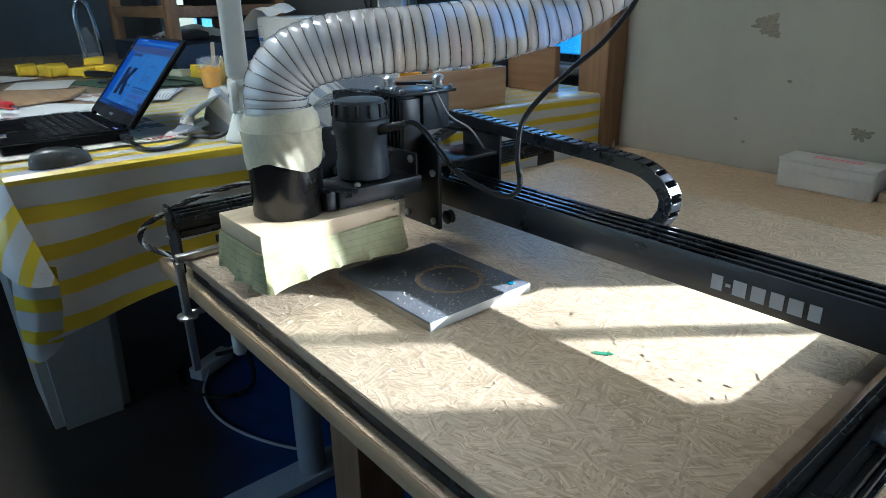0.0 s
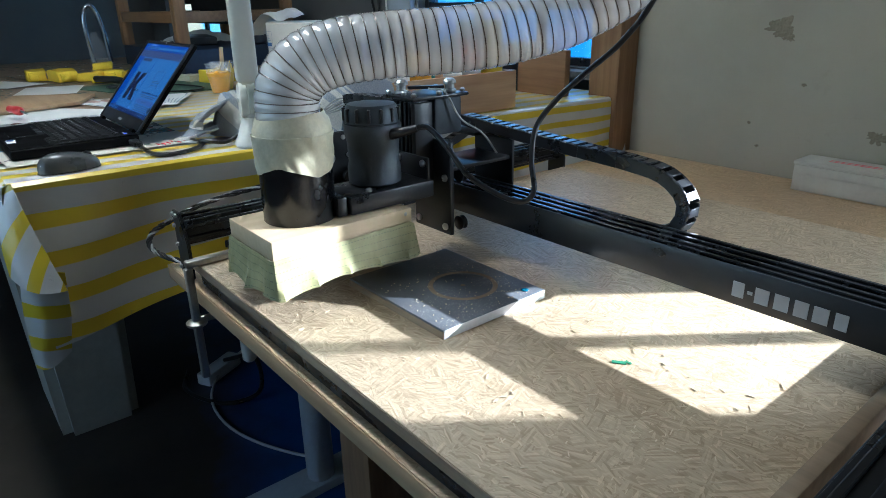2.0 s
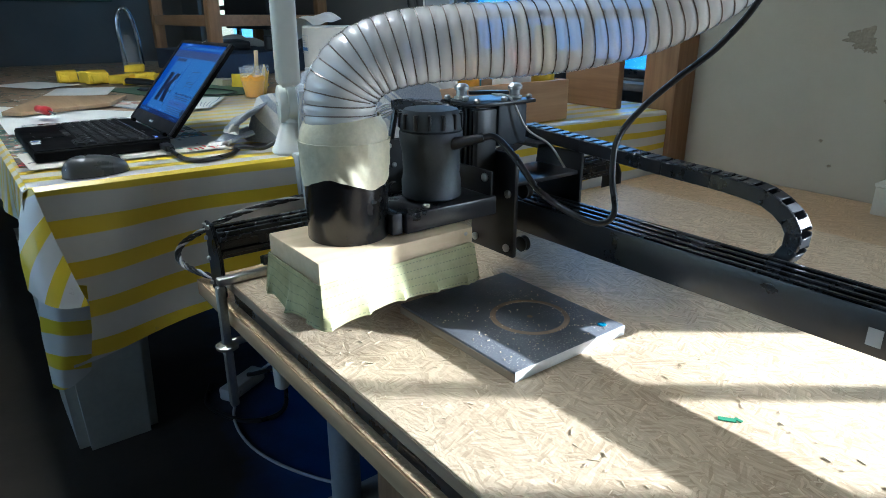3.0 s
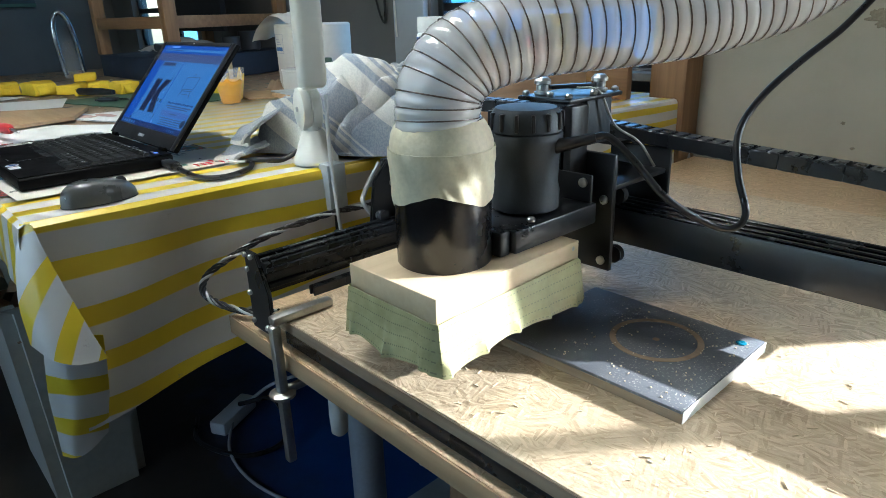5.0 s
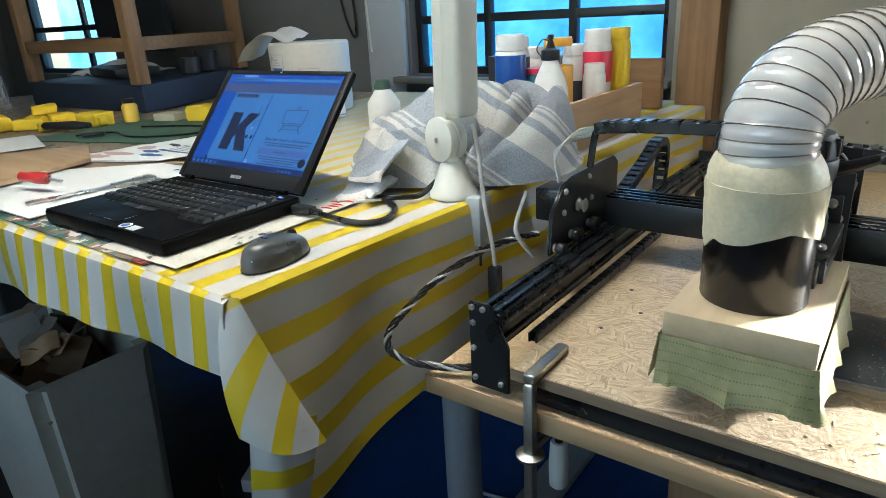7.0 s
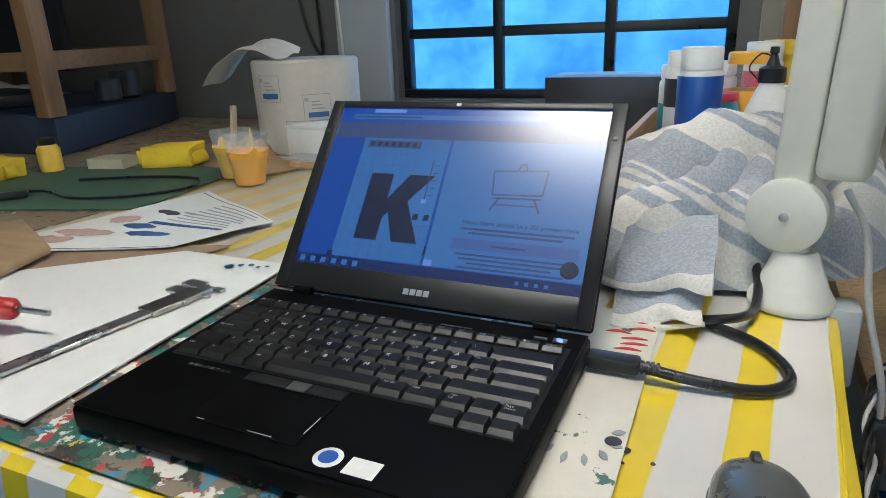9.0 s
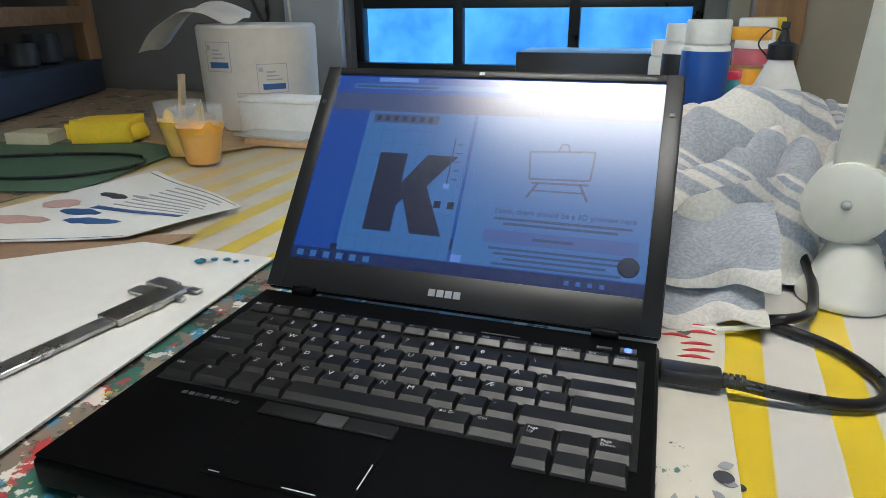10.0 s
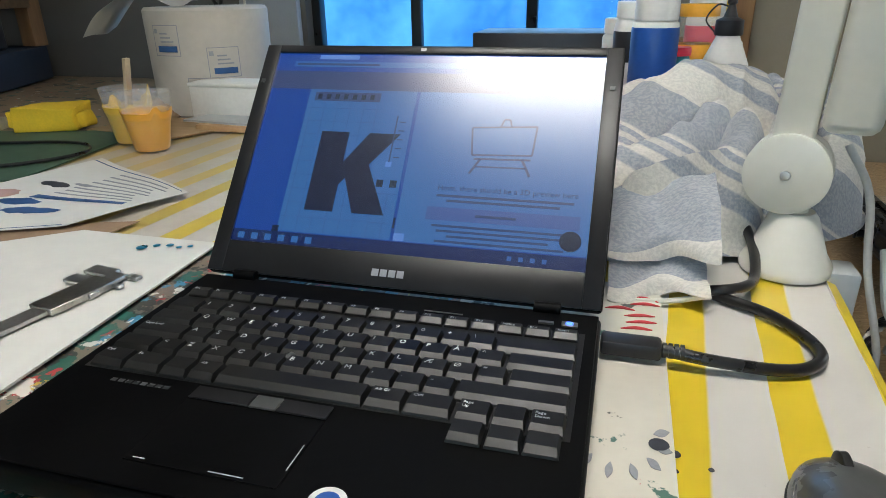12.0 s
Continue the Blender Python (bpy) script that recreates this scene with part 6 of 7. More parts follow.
def arm_box(x0, x1, y0, y1, z0, z1, bev, lean=0.05):
    b = box(x0, x1, y0, y1, z0, z1, bev, 3)
    for v in b.verts:
        h = v.co.z - 1.0
        v.co.x += lean * h
    bmesh.ops.transform(b, matrix=Matrix.Translation((LX, LY, 0)) @ ar, verts=b.verts[:])
    return b


part("lower_arm", arm_box(-0.030, 0.004, -0.012, 0.012, T + 0.115, 1.62, 0.004, 0.035), M["lamp_white"], dl, "square cream tube")
part("upper_arm", arm_box(0.006, 0.050, -0.024, 0.020, T + 0.135, 1.60, 0.010, 0.035), M["lamp_white"], dl, "thicker cream tube")
part("elbow", lathe([(0.028, -0.018), (0.030, -0.016), (0.030, 0.016), (0.028, 0.018)], (LX + 0.02, LY, 1.63), 32, (-0.30, -0.95, 0)), M["lamp_white"], dl)
part("bracket", box(LX + 0.030, LX + 0.062, LY - 0.018, LY + 0.020, T - 0.075, T + 0.008, 0.004), M["lamp_grey"], dl, "grey clamp bracket")
part("bracket_screw", rod((LX + 0.045, LY, T - 0.115), (LX + 0.045, LY, T - 0.07), 0.006, 12), M["black_metal"], dl)
part("lead", tube([(LX + 0.035, LY + 0.01, T + 0.12), (LX + 0.055, LY - 0.005, T + 0.08), (LX + 0.066, LY - 0.012, T + 0.01), (LX + 0.085, LY - 0.02, T - 0.06), (LX + 0.09, LY - 0.02, T - 0.10)], 0.0035, 10, 10), M["cable_grey"], dl)
part("plug", box(LX + 0.080, LX + 0.100, LY - 0.03, LY - 0.012, T - 0.16, T - 0.10, 0.004), M["black_plastic"], dl)

# ---- towel heap ----
tw2 = thing("towel", (0.45, 0.32, T), "crumpled grey and cream striped towel heaped on the table", "towel")


RIDGES = [
    ([(0.335, 0.30, 0.120), (0.385, 0.335, 0.158), (0.43, 0.36, 0.165), (0.475, 0.37, 0.150)], 0.050),
    ([(0.40, 0.43, 0.130), (0.47, 0.46, 0.150), (0.535, 0.47, 0.120)], 0.048),
    ([(0.10, 0.42, 0.055), (0.20, 0.405, 0.085), (0.30, 0.38, 0.115), (0.37, 0.40, 0.140)], 0.044),
    ([(0.33, 0.165, 0.075), (0.39, 0.185, 0.092), (0.44, 0.225, 0.100), (0.46, 0.29, 0.125)], 0.030),
    ([(0.33, 0.235, 0.085), (0.39, 0.255, 0.110), (0.43, 0.30, 0.130)], 0.030),
    ([(0.535, 0.285, 0.055), (0.565, 0.35, 0.105), (0.560, 0.44, 0.140), (0.51, 0.53, 0.115)], 0.036),
    ([(0.495, 0.27, 0.055), (0.510, 0.33, 0.115), (0.505, 0.41, 0.145)], 0.027),
    ([(0.21, 0.31, 0.045), (0.28, 0.30, 0.070), (0.34, 0.27, 0.095)], 0.030),
    ([(0.14, 0.35, 0.040), (0.23, 0.345, 0.070), (0.31, 0.34, 0.100)], 0.026),
    ([(0.36, 0.54, 0.06), (0.43, 0.545, 0.09), (0.49, 0.55, 0.07)], 0.040),
]
RIDGE_LINES = [(spline(p, 10), w) for p, w in RIDGES]


def towel_edge(a):
    """How far the towel reaches from its middle in each direction."""
    d = math.degrees(a) % 360
    knots = [(0, 0.15), (45, 0.17), (90, 0.21), (135, 0.24), (160, 0.33), (180, 0.36), (200, 0.30), (222, 0.26), (240, 0.26), (262, 0.19), (285, 0.15), (320, 0.15), (360, 0.15)]
    for (p, r), (q, s) in zip(knots, knots[1:]):
        if p <= d <= q:
            f = (d - p) / (q - p)
            return r + (s - r) * (3 * f * f - 2 * f ** 3)


def towel_at(u, v):
    a = 2 * math.pi * u
    r = towel_edge(a) * v
    x, y = 0.465 + r * math.cos(a), 0.385 + r * math.sin(a)
    return x + 0.012 * wob(x, y, 4, 12) * v, y + 0.012 * wob(x, y, 9, 12) * v


def heap(x, y, v):
    """Rounded folds lying over one another, with creases where they meet."""
    best = 0.024 * (1 - v ** 4)
    for ln, w in RIDGE_LINES:
        h = 0.0
        for q in ln:
            d2 = ((x - q.x) ** 2 + (y - q.y) ** 2) / (w * w)
            if d2 < 1:
                h = max(h, q.z * (0.10 + 0.90 * (1 - d2) ** 0.6))
        best = max(best, h)
    crease = 0.016 * (0.35 - abs(wob(x * 1.4, y * 0.8, 2.1, 22))) + 0.003 * wob(x, y, 5, 45)
    return max(0.0, best + crease * min(1, best / 0.03)) * min(1.0, (1 - v) * 9) + 0.003


def towel_fn(u, v):
    x, y = towel_at(u, v)
    return (x, y, T + 0.004 + heap(x, y, v))


def towel_uv(u, v):
    x, y = towel_at(u, v)
    h = heap(x, y, v)
    return (0.35 * x + 0.5 * y + 0.7 * h + 0.010 * wob(x, y, 3, 7), y)


part("cloth", sheet(towel_fn, 220, 90, 0.002, uv=towel_uv), M["towel"], tw2, smooth=80)


def flap(name, a, b, c, d, bulge, u0, label):
    """A hanging end of the towel between four corners, bellied outwards."""
    a, b, c, d = Vector(a), Vector(b), Vector(c), Vector(d)

    def fn(u, v):
        q = a.lerp(b, u).lerp(d.lerp(c, u), v)
        return (q.x, q.y - bulge * math.sin(math.pi * v * 0.8) - 0.012 * math.sin(u * 7 + 1) * v, q.z + 0.008 * wob(u * 3, v * 3, u0) - 0.006 * v * math.sin(u * 5))

    return part(name, sheet(fn, 30, 20, 0.004, uv=lambda u, v: (u0 + 0.05 * v + 0.01 * u, u)), M["towel"], tw2, label, smooth=80)


flap("hanging_flap", (0.335, 0.19, T + 0.066), (0.424, 0.18, T + 0.092), (0.426, 0.118, T + 0.034), (0.335, 0.140, T + 0.030), 0.022, 0.084, "grey flap of the towel")
flap("lower_flap", (0.335, 0.165, T + 0.030), (0.415, 0.15, T + 0.030), (0.420, 0.098, T + 0.009), (0.338, 0.095, T + 0.004), 0.012, 0.090, "grey end of the towel")
part("hem", tube([(0.338, 0.092, T + 0.0055), (0.36, 0.086, T + 0.0035), (0.39, 0.087, T + 0.006), (0.421, 0.096, T + 0.010)], 0.0026, 8, 8), M["lamp_white"], tw2, "cream stitched hem")

# ---- tray of paint bottles ----
tr = thing("wooden_tray", (0.42, 0.74, T), "open wooden tray full of paint bottles", "tray")
part("tray_floor", box(0.275, 0.522, 0.535, 0.945, T + 0.002, T + 0.030, 0.002), M["tray"], tr)
part("tray_side", box(0.5225, 0.535, 0.528, 0.955, T + 0.002, T + 0.104, 0.002), M["tray"], tr)
part("tray_side", box(0.262, 0.2745, 0.528, 0.955, T + 0.002, T + 0.104, 0.002), M["tray"], tr)
part("tray_side", box(0.2747, 0.5223, 0.528, 0.5345, T + 0.002, T + 0.104, 0.002), M["tray"], tr)
part("tray_side", box(0.2747, 0.5223, 0.9455, 0.955, T + 0.002, T + 0.104, 0.002), M["tray"], tr)
TF = T + 0.0305


def bottle(x, y, r, h, body, lab, cap_m, label, kind="round", cap_h=0.025, band=(0.35, 0.75), extra=None):
    b = thing("paint_bottle", (x, y, TF), label, "bottle", "paint bottles")
    if kind == "round":
        part("body", lathe([(r * 0.92, 0), (r, 0.004), (r, h * 0.80), (r * 0.96, h * 0.83), (r * 0.80, h - cap_h)], (x, y, TF), 32), body, b)
        part("cap", lathe([(r * 0.92, 0), (r * 0.93, 0.003), (r * 0.92, cap_h - 0.003), (r * 0.88, cap_h)], (x, y, TF + h - cap_h), 32), cap_m, b)
    else:
        part("body", lathe([(r * 0.92, 0), (r, 0.004), (r, h * 0.50), (r * 0.85, h * 0.62), (r * 0.45, h * 0.80), (r * 0.42, h * 0.82)], (x, y, TF), 32), body, b)
        part("cap", lathe([(r * 0.50, 0), (r * 0.52, 0.002), (r * 0.50, 0.020), (r * 0.26, 0.024), (r * 0.12, 0.040), (r * 0.18, 0.042), (r * 0.16, 0.05)], (x, y, TF + h * 0.82), 28), cap_m, b)
        part("cap_strap", tube([(x - r * 0.5, y, TF + h * 0.84), (x - r * 0.85, y, TF + h * 0.93), (x - r * 0.5, y, TF + h * 1.03), (x - r * 0.1, y, TF + h * 1.02)], 0.0012, 6, 8), cap_m, b)
    if lab:
        part("label", lathe([(r + 0.0003, h * band[0]), (r + 0.0006, h * band[0] + 0.001), (r + 0.0006, h * band[1] - 0.001), (r + 0.0003, h * band[1])], (x, y, TF), 32, cap=False), lab, b)
    if extra:
        for z0, z1, mt in extra:
            for a0 in (-2.4, -1.9, -1.4):
                part("print_bar", sheet(lambda u, v: (x + (r + 0.0011) * math.cos(a0 + 0.42 * u), y + (r + 0.0011) * math.sin(a0 + 0.42 * u), TF + z0 + (z1 - z0) * v), 4, 1, 0.0002), mt, b)
    return b


WP = M["white_plastic"]
bottle(0.372, 0.595, 0.033, 0.208, WP, M["blue_label"], WP, "white paint bottle with a deep blue sleeve", band=(0.34, 0.80), cap_h=0.032, extra=[(0.045, 0.055, M["ink"]), (0.030, 0.040, M["red_label"]), (0.016, 0.024, M["ink"])])
bottle(0.470, 0.590, 0.037, 0.190, WP, M["dark_label"], M["black_plastic"], "white squeeze bottle with a black spout", kind="squeeze", band=(0.05, 0.28))
bottle(0.340, 0.680, 0.028, 0.200, WP, M["dark_label"], WP, "white bottle with a dark band", band=(0.55, 0.78))
bottle(0.437, 0.690, 0.033, 0.195, M["cup"], M["orange_paint"], M["orange_paint"], "jar of orange paint", band=(0.2, 0.7), cap_h=0.018)
bottle(0.405, 0.645, 0.026, 0.135, M["teal_label"], M["white_mark"], M["red_label"], "small teal paint pot with a red lid", band=(0.2, 0.4), cap_h=0.012)
bottle(0.463, 0.842, 0.033, 0.205, WP, M["red_label"], WP, "white paint bottle with a red sleeve", band=(0.42, 0.76), cap_h=0.035)
bottle(0.488, 0.905, 0.030, 0.205, M["yellow_label"], M["white_mark"], M["yellow_label"], "yellow paint bottle in the tray", band=(0.1, 0.25))
bottle(0.493, 0.76, 0.025, 0.135, WP, None, WP, "small plain white bottle")
bottle(0.32, 0.80, 0.030, 0.17, WP, M["teal_label"], WP, "white bottle with a teal sleeve", band=(0.2, 0.6))
bottle(0.39, 0.88, 0.032, 0.17, WP, M["dark_label"], WP, "white tub with a dark label", band=(0.2, 0.5))

# boxes behind the laptop
solid("dark_box", box(-0.02, 0.29, 1.12, 1.30, T + 0.002, 1.055, 0.004), M["dark_label"], "dark slate box on the table under the window", "box")
solid("brown_board", box(0.30, 0.50, 1.20, 1.225, T + 0.002, 1.04, 0.003), M["pine_dark_x"], "dark brown board standing at the back of the table", "board")
rp = thing("paper_roll", (-0.567, 0.86, T), "large white paper roll in printed wrapping", "paper roll")
RX, RY = -0.567, 0.885
part("roll", lathe([(0.122, T + 0.003), (0.128, T + 0.006), (0.131, 1.118), (0.126, 1.124), (0.03, 1.123)], (RX, RY, 0), 48), M["wrap"], rp)


def on_roll(a0, a1, z0, z1, mt, rr=0.1315, name="print_bar"):
    part(name, sheet(lambda u, v: (RX + (rr + 0.0004) * math.cos(a0 + (a1 - a0) * u), RY + (rr + 0.0004) * math.sin(a0 + (a1 - a0) * u), z0 + (z1 - z0) * v), 6, 1, 0.0003), mt, rp)


for a0, z0 in ((-1.95, 1.03), (-1.05, 0.985), (-1.4, 0.925)):
    on_roll(a0, a0 + 0.50, z0, z0 + 0.0015, M["ink_grey"])
    on_roll(a0, a0 + 0.50, z0 + 0.06, z0 + 0.0615, M["ink_grey"])
    on_roll(a0, a0 + 0.012, z0, z0 + 0.06, M["ink_grey"])
    on_roll(a0 + 0.488, a0 + 0.50, z0, z0 + 0.06, M["ink_grey"])
    on_roll(a0 + 0.08, a0 + 0.45, z0 + 0.008, z0 + 0.02, M["ink_blue"])
    for k in range(3):
        on_roll(a0 + 0.15, a0 + 0.40 - 0.05 * k, z0 + 0.027 + k * 0.008, z0 + 0.030 + k * 0.008, M["ink_grey"])
    on_roll(a0 + 0.03, a0 + 0.10, z0 + 0.045, z0 + 0.054, M["ink_grey"])
part("loose_wrap", sheet(lambda u, v: (RX - 0.02 - 0.22 * u + 0.02 * math.sin(v * 4), RY - 0.09 + 0.13 * v - 0.02 * u, 1.126 + 0.045 * math.sin(u * 2.6) - 0.085 * u * u + 0.02 * v + 0.008 * wob(u * 4, v * 4, 2)), 18, 12, 0.0008), M["wrap"], rp, "torn flap of wrapping paper")
wbx = thing("white_box", (-0.47, 0.86, T), "small open white cardboard box", "box")
part("body", box(-0.52, -0.34, 0.72, 0.80, T + 0.004, T + 0.075, 0.002), M["white_plastic"], wbx)
part("lid", box(-0.522, -0.338, 0.718, 0.802, T + 0.0752, T + 0.083, 0.002), M["white_plastic"], wbx)

# paint cups
def cup(x, y, mt, tilt, label):
    c = thing("paint_cup", (x, y, T), label, "cup", "paint cups")
    part("cup_wall", lathe([(0.027, 0.003), (0.029, 0.006), (0.035, 0.042), (0.037, 0.045), (0.043, 0.098), (0.044, 0.100), (0.0425, 0.098), (0.035, 0.046)], (x, y, T), 32, cap=False), M["cup"], c, "clear plastic cup")
    part("paint", lathe([(0.0265, 0.0035), (0.0285, 0.006), (0.0345, 0.041), (0.036, 0.052), (0.0345, 0.054)], (x, y, T), 32), mt, c)
    part("dried_paint", sheet(lambda u, v: (x + (0.0360 + 0.0055 * v) * math.cos(6.2832 * u), y + (0.0360 + 0.0055 * v) * math.sin(6.2832 * u), T + 0.049 + v * (0.020 + 0.030 * max(0, wob(math.cos(6.283 * u) * 1.6 + x * 30, math.sin(6.283 * u) * 1.6, 1)) * 1.8)), 40, 5, 0.001), mt, c)
    return c


cup(-0.515, 0.535, M["yellow_paint"], 0, "clear cup with yellow paint")
cup(-0.440, 0.490, M["orange_paint"], 0, "clear cup smeared with orange paint")
solid("stir_stick", box(-0.507, -0.500, 0.525, 0.538, T + 0.055, T + 0.15, 0.001, turn=Matrix.Rotation(0.15, 4, "Y")), M["pine_y"], "pale wooden stirring stick in a cup", "stick")


def sponge(x, y, z, s, rot, notch=True):
    g = thing("yellow_sponge", (x, y, z), "cut piece of yellow foam", "sponge", "yellow foam pieces")
    b = box(-s * 0.6, s * 0.6, -s * 0.4, s * 0.4, 0.0, s * 0.46, 0.004)
    if notch:
        b = box(-s * 0.78, -s * 0.595, -s * 0.2, s * 0.2, 0.004, s * 0.34, 0.004, 2, b)
        b = box(s * 0.595, s * 0.75, -s * 0.3, s * 0.05, 0.004, s * 0.36, 0.004, 2, b)
    bmesh.ops.subdivide_edges(b, edges=[e for e in b.edges if e.calc_length() > s * 0.2], cuts=2, use_grid_fill=True)
    for vert in b.verts:
        vert.co += Vector((wob(vert.co.y * 30 + x * 9, vert.co.z * 30, 1), wob(vert.co.x * 30, vert.co.z * 30 + y * 9, 2), wob(vert.co.x * 25, vert.co.y * 25, x * 7) * min(1, vert.co.z * 60))) * (s * 0.10)
    bmesh.ops.transform(b, matrix=pose(x, y, z + 0.001, 0, 0, rot), verts=b.verts[:])
    part("foam", b, M["yellow_foam"], g)


sponge(-0.755, 0.60, T + 0.004, 0.10, 20)
for x, y, s, r in ((-1.30, 0.16, 0.10, 10), (-1.22, 0.25, 0.075, 50), (-1.18, 0.33, 0.09, -15), (-1.06, 0.38, 0.085, 5), (-1.27, 0.30, 0.07, 30), (-1.42, 0.08, 0.09, -5), (-1.12, 0.26, 0.05, 70)):
    sponge(x, y, T + 0.003, s, r, s > 0.08)
sponge(-1.22, 0.30, T + 0.045, 0.06, 75, False)
slab("green_cutting_mat", [(-0.98, 0.12), (-0.50, 0.27), (-0.55, 0.62), (-1.05, 0.50)], T + 0.003, 0.002, M["green_mat"], "dark green cutting mat with paint stains", "cutting mat")
slab("cardboard_sheet", [(-0.68, 0.60), (-0.46, 0.56), (-0.40, 0.68), (-0.62, 0.76)], T + 0.003, 0.003, M["ply_light"], "pale piece of cardboard", "card")
slab("grey_card", [(-0.50, 0.66), (-0.33, 0.64), (-0.30, 0.76), (-0.46, 0.80)], T + 0.016, 0.004, M["lamp_grey"], "grey-topped offcut board lying on wood", "board")
solid("wood_piece", box(-0.46, -0.32, 0.64, 0.74, T + 0.003, T + 0.0155, 0.002), M["tray"], "brown wood piece under the grey board", "board")
solid("brown_rag", sheet(lambda u, v: (-0.70 + 0.12 * u, 0.74 + 0.05 * v, T + 0.006 + 0.03 * math.sin(3.14 * u) * math.sin(3.14 * v) * (1 + wob(u * 5, v * 5, 1))), 16, 10, 0.002), M["brown_card"], "crumpled brown rag on the table", "rag")
ck = thing("knife_handle", (-1.05, 0.28, T + 0.01), "long black tool handle on the table", "tool")
part("handle", lathe([(0.006, 0), (0.012, 0.01), (0.013, 0.12), (0.008, 0.17)], (-1.10, 0.235, T + 0.022), 16, (0.9, 0.42, 0)), M["black_plastic"], ck)
bc = thing("thin_black_cable", (-0.75, 0.35, T + 0.008), "thin black cable looped on the cutting mat", "cable")
part("cord", tube([(-0.86, 0.22, T + 0.010), (-0.80, 0.30, T + 0.010), (-0.68, 0.28, T + 0.009), (-0.57, 0.33, T + 0.009), (-0.52, 0.42, T + 0.009), (-0.58, 0.48, T + 0.009), (-0.70, 0.46, T + 0.009), (-0.82, 0.40, T + 0.009)], 0.0028, 8, 12), M["cable_black"], bc)
part("plug", box(-0.84, -0.78, 0.235, 0.26, T + 0.008, T + 0.020, 0.003, turn=Matrix.Rotation(0.9, 4, "Z")), M["black_plastic"], bc)
jr = thing("paint_jar", (-1.0, 0.47, T), "small jar of yellow paint with a dark lid", "jar")
part("body", lathe([(0.020, 0.003), (0.024, 0.006), (0.025, 0.055), (0.018, 0.065)], (-1.0, 0.47, T), 24), M["yellow_paint"], jr)
part("lid", lathe([(0.019, 0.0655), (0.020, 0.068), (0.020, 0.078), (0.018, 0.08)], (-1.0, 0.47, T), 24), M["black_plastic"], jr)
slab("white_tape_dish", [(-0.92, 0.50), (-0.83, 0.52), (-0.85, 0.58), (-0.93, 0.56)], T + 0.006, 0.022, M["tape"], "pale block of wax beside the mat", "block")
for k, (x, y, w, d, r) in enumerate(((-0.62, -0.02, 0.12, 0.05, 0.2), (-0.95, 0.05, 0.14, 0.10, -0.3), (-0.8, -0.12, 0.16, 0.05, 0.1), (-1.3, -0.05, 0.14, 0.09, 0.5), (-1.7, 0.1, 0.2, 0.1, 0.2))):
    solid("paper_scrap", box(x - w, x + w, y - d, y + d, T + 0.0052 + 0.0006 * k, T + 0.0058 + 0.0006 * k, turn=Matrix.Rotation(r, 4, "Z")), M["paper"] if k % 2 else M["worn_table"], "paper scrap on the table", "paper", group="paper scraps", smooth=0)

# ---- the frame and things at the far end of the table ----
fx = thing("wooden_frame_stand", (-1.6, 0.9, T), "upturned stool-like frame of brown posts on a navy base", "frame stand")
CR, CC, CL, CB = Vector((-1.46, 1.31, 0)), Vector((-1.17, 0.62, 0)), Vector((-2.03, 0.60, 0)), Vector((-2.32, 1.29, 0))
part("base", prism([(q.x, q.y) for q in (CL, CC, CR, CB)], T + 0.002, 1.0, bevel=0.004), M["navy"], fx, "dark navy base box")
for q in (CR, CC, CL, CB):
    i = (q - (CR + CC + CL + CB) / 4).normalized() * -0.03
    p0 = q + i
    part("post", box(p0.x - 0.026, p0.x + 0.026, p0.y - 0.026, p0.y + 0.026, 1.0015, 1.75, 0.004), M["pine_dark_z"], fx)
for a, c in ((CC, CR), (CL, CC), (CL, CB), (CB, CR)):
    i = (CR + CC + CL + CB) / 4
    a2, c2_ = a.lerp(i, 0.045), c.lerp(i, 0.045)
    dd = (c2_ - a2).normalized()
    for z in (1.14, 1.56):
        b = box(0.03, (c2_ - a2).length - 0.03, -0.013, 0.013, z - 0.024, z + 0.024, 0.003)
        m4 = Matrix((dd, Vector((-dd.y, dd.x, 0)), Vector((0, 0, 1)))).transposed().to_4x4()
        m4.translation = a2
        bmesh.ops.transform(b, matrix=m4, verts=b.verts[:])
        part("stretcher", b, M["pine_dark_x"], fx)
solid("hanging_cloth", box(-2.35, -1.72, 1.10, 1.13, 1.09, 1.55, 0.004, turn=Matrix.Rotation(0.0, 4, "Z")), M["black_cloth"], "matt black cloth hanging inside the frame", "cloth")
solid("black_keyboard", box(-2.0, -1.55, 0.80, 0.98, 1.002, 1.04, 0.006, turn=Matrix.Rotation(-0.25, 4, "Z")), M["black_plastic"], "black flat tray on the navy base", "tray")
solid("paper_pile", sheet(lambda u, v: (-2.22 + 0.34 * u, 0.85 + 0.36 * v, 1.006 + 0.05 * math.sin(3.14 * u) * math.sin(3.14 * v) + 0.02 * wob(u * 6, v * 6, 2)), 20, 16, 0.004), M["paper"], "crumpled pale plastic and papers on the base", "papers")
for x, y, r, h in ((-1.46, 1.1, 0.05, 0.09), (-1.40, 0.98, 0.04, 0.07)):
    solid("dark_pot", lathe([(r * 0.8, 1.002), (r, 1.01), (r, 1.0 + h), (r * 0.9, 1.0 + h)], (x, y, 0), 24), M["dark_label"], "dark round pot on the navy base", "pot", group="dark pots")
gp = thing("gooseneck_pipe", (-2.25, 0.52, T), "bright chromed pipe bent in a tall hook", "pipe")
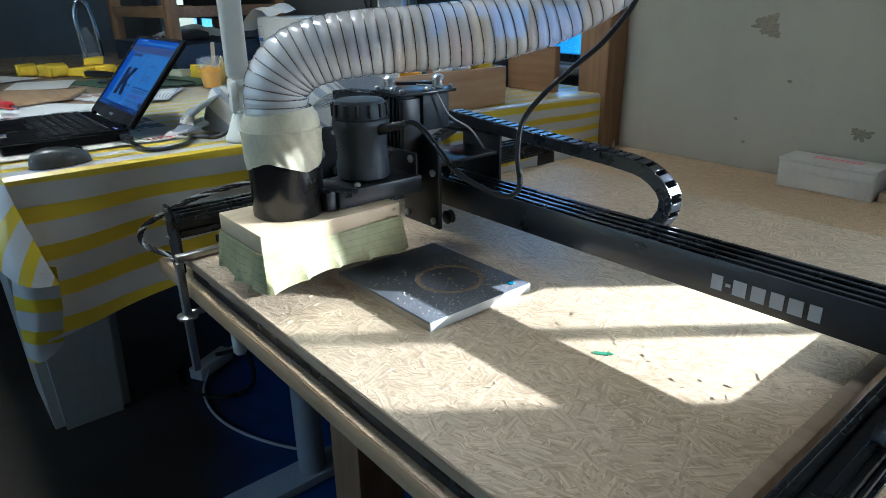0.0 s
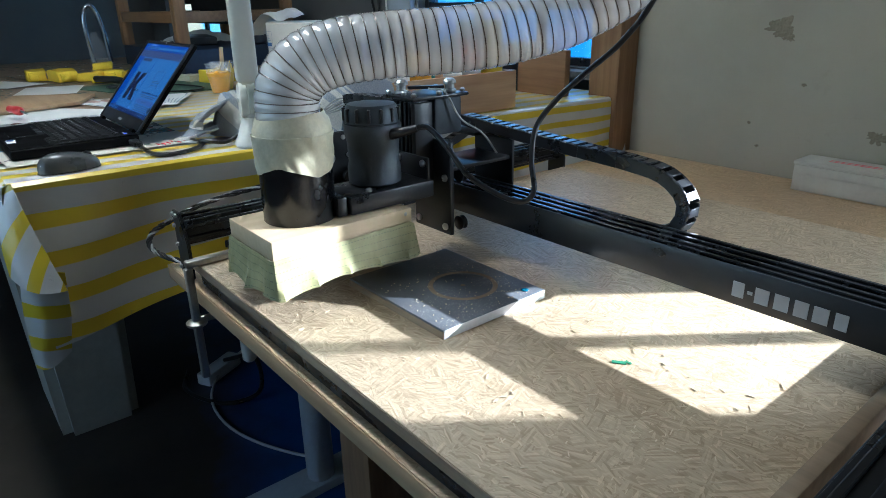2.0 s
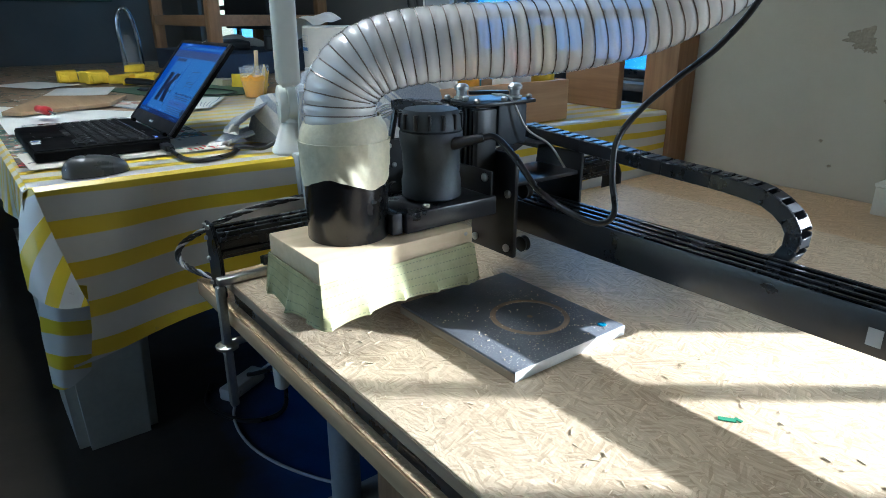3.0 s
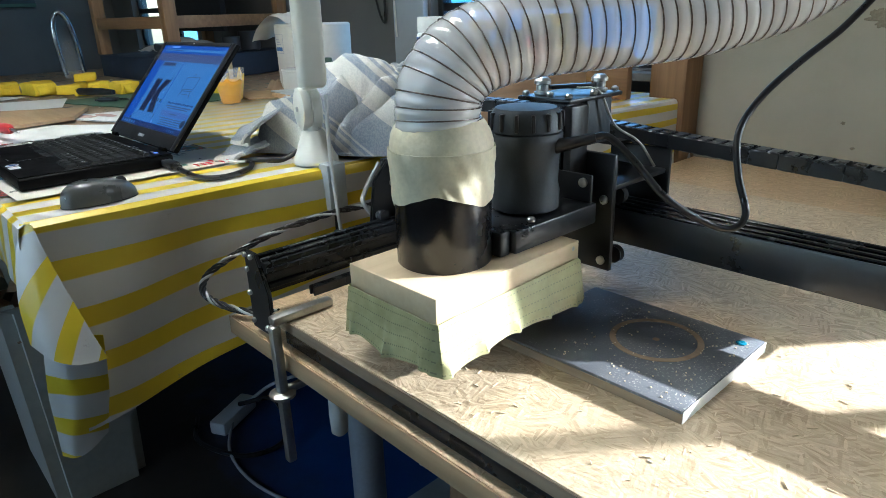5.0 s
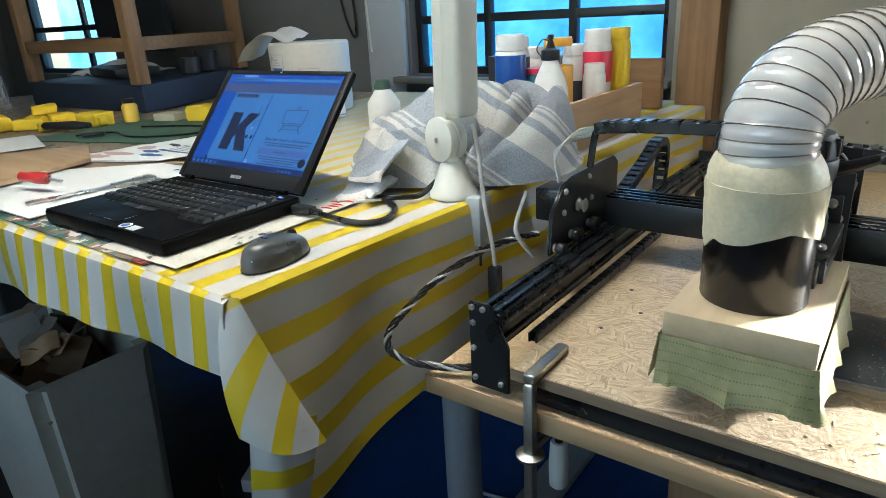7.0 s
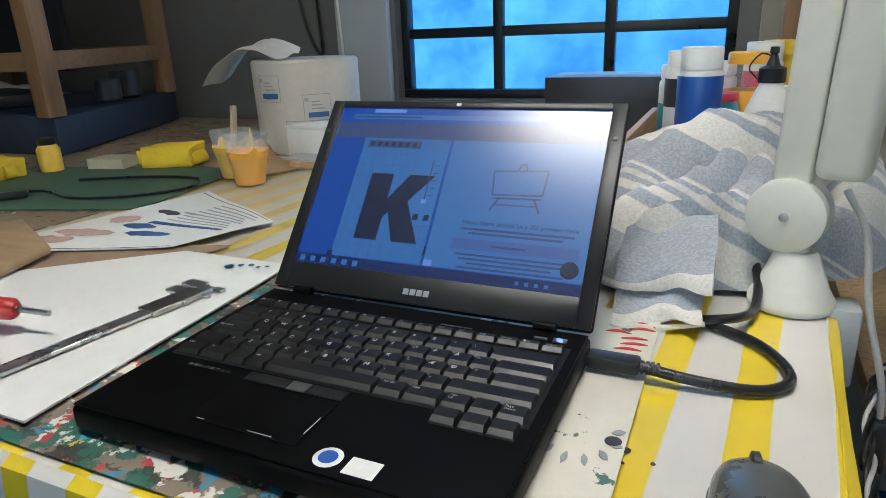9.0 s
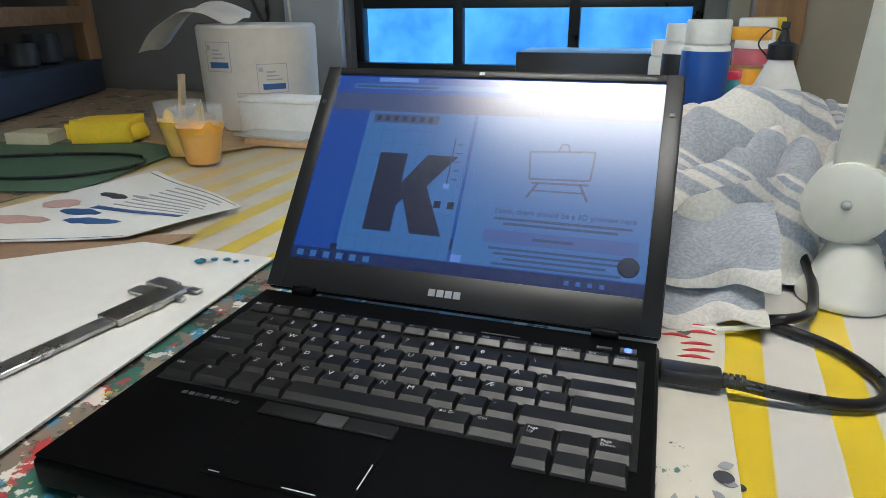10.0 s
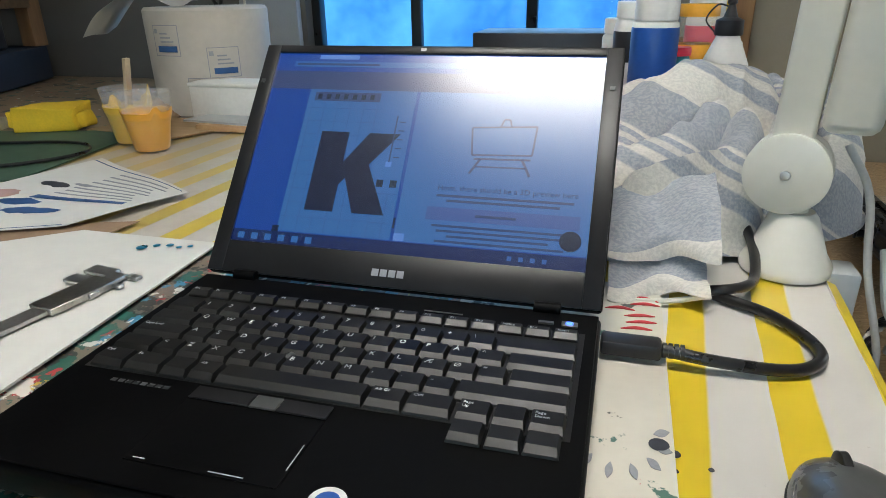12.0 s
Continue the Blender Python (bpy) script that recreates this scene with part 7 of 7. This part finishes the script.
part("pipe", tube([(-2.25, 0.575, T + 0.003), (-2.25, 0.565, 1.05), (-2.25, 0.545, 1.16), (-2.25, 0.515, 1.20), (-2.25, 0.485, 1.17), (-2.25, 0.475, 1.08), (-2.25, 0.49, T + 0.003)], 0.012, 14, 10), M["chrome_pipe"], gp)
ft = thing("clear_bottle", (-2.0, 0.48, T), "empty clear bottle beside the frame", "bottle")
part("body", lathe([(0.035, 0.003), (0.04, 0.01), (0.04, 0.11), (0.015, 0.15), (0.015, 0.17)], (-2.0, 0.46, T), 24), M["cup"], ft)
tv = thing("wall_picture", (-4.55, 0.2, 1.25), "dark framed picture with blue and green bands", "picture")
part("picture_frame", box(-4.598, -4.57, -0.85, 0.95, 1.27, 2.2, 0.006), M["dark_label"], tv)
part("blue_band", box(-4.5695, -4.566, -0.82, 0.92, 1.36, 1.46), M["blue_label"], tv)
part("green_band", box(-4.5695, -4.566, -0.85, 0.95, 1.275, 1.30), M["green_mat"], tv)
wc2 = thing("wall_cables", (-1.0, 1.5, 1.2), "dark cables hanging down the wall", "cables")
part("cord", tube([(-1.05, 1.505, 2.4), (-1.02, 1.505, 1.6), (-1.0, 1.50, 1.25), (-0.93, 1.50, 1.12), (-0.95, 1.505, 1.5), (-0.97, 1.505, 2.4)], 0.006, 8, 12), M["cable_black"], wc2)
part("cord", tube([(-0.84, 1.48, 2.4), (-0.845, 1.48, 1.5), (-0.83, 1.48, 1.05)], 0.004, 8, 12), M["lamp_white"], wc2)
wbt = thing("white_bottle", (0.085, 0.5, T), "white plastic bottle with a green lid", "bottle")
part("body", lathe([(0.034, 0.003), (0.038, 0.008), (0.038, 0.10), (0.018, 0.13)], (0.085, 0.5, T), 28), M["white_plastic"], wbt)
part("lid", lathe([(0.019, 0.1305), (0.020, 0.133), (0.016, 0.15)], (0.085, 0.5, T), 28), M["green_mat"], wbt)
dk = thing("dark_pliers", (0.10, 0.62, T), "dark wire tool standing by the towel", "tool")
for k in range(4):
    part("wire_bar", tube([(0.09 + 0.012 * k, 0.60 + 0.02 * k, T + 0.005), (0.12 + 0.010 * k, 0.62, T + 0.05), (0.17, 0.60 + 0.02 * k, T + 0.065)], 0.003, 6, 8), M["black_metal"], dk)
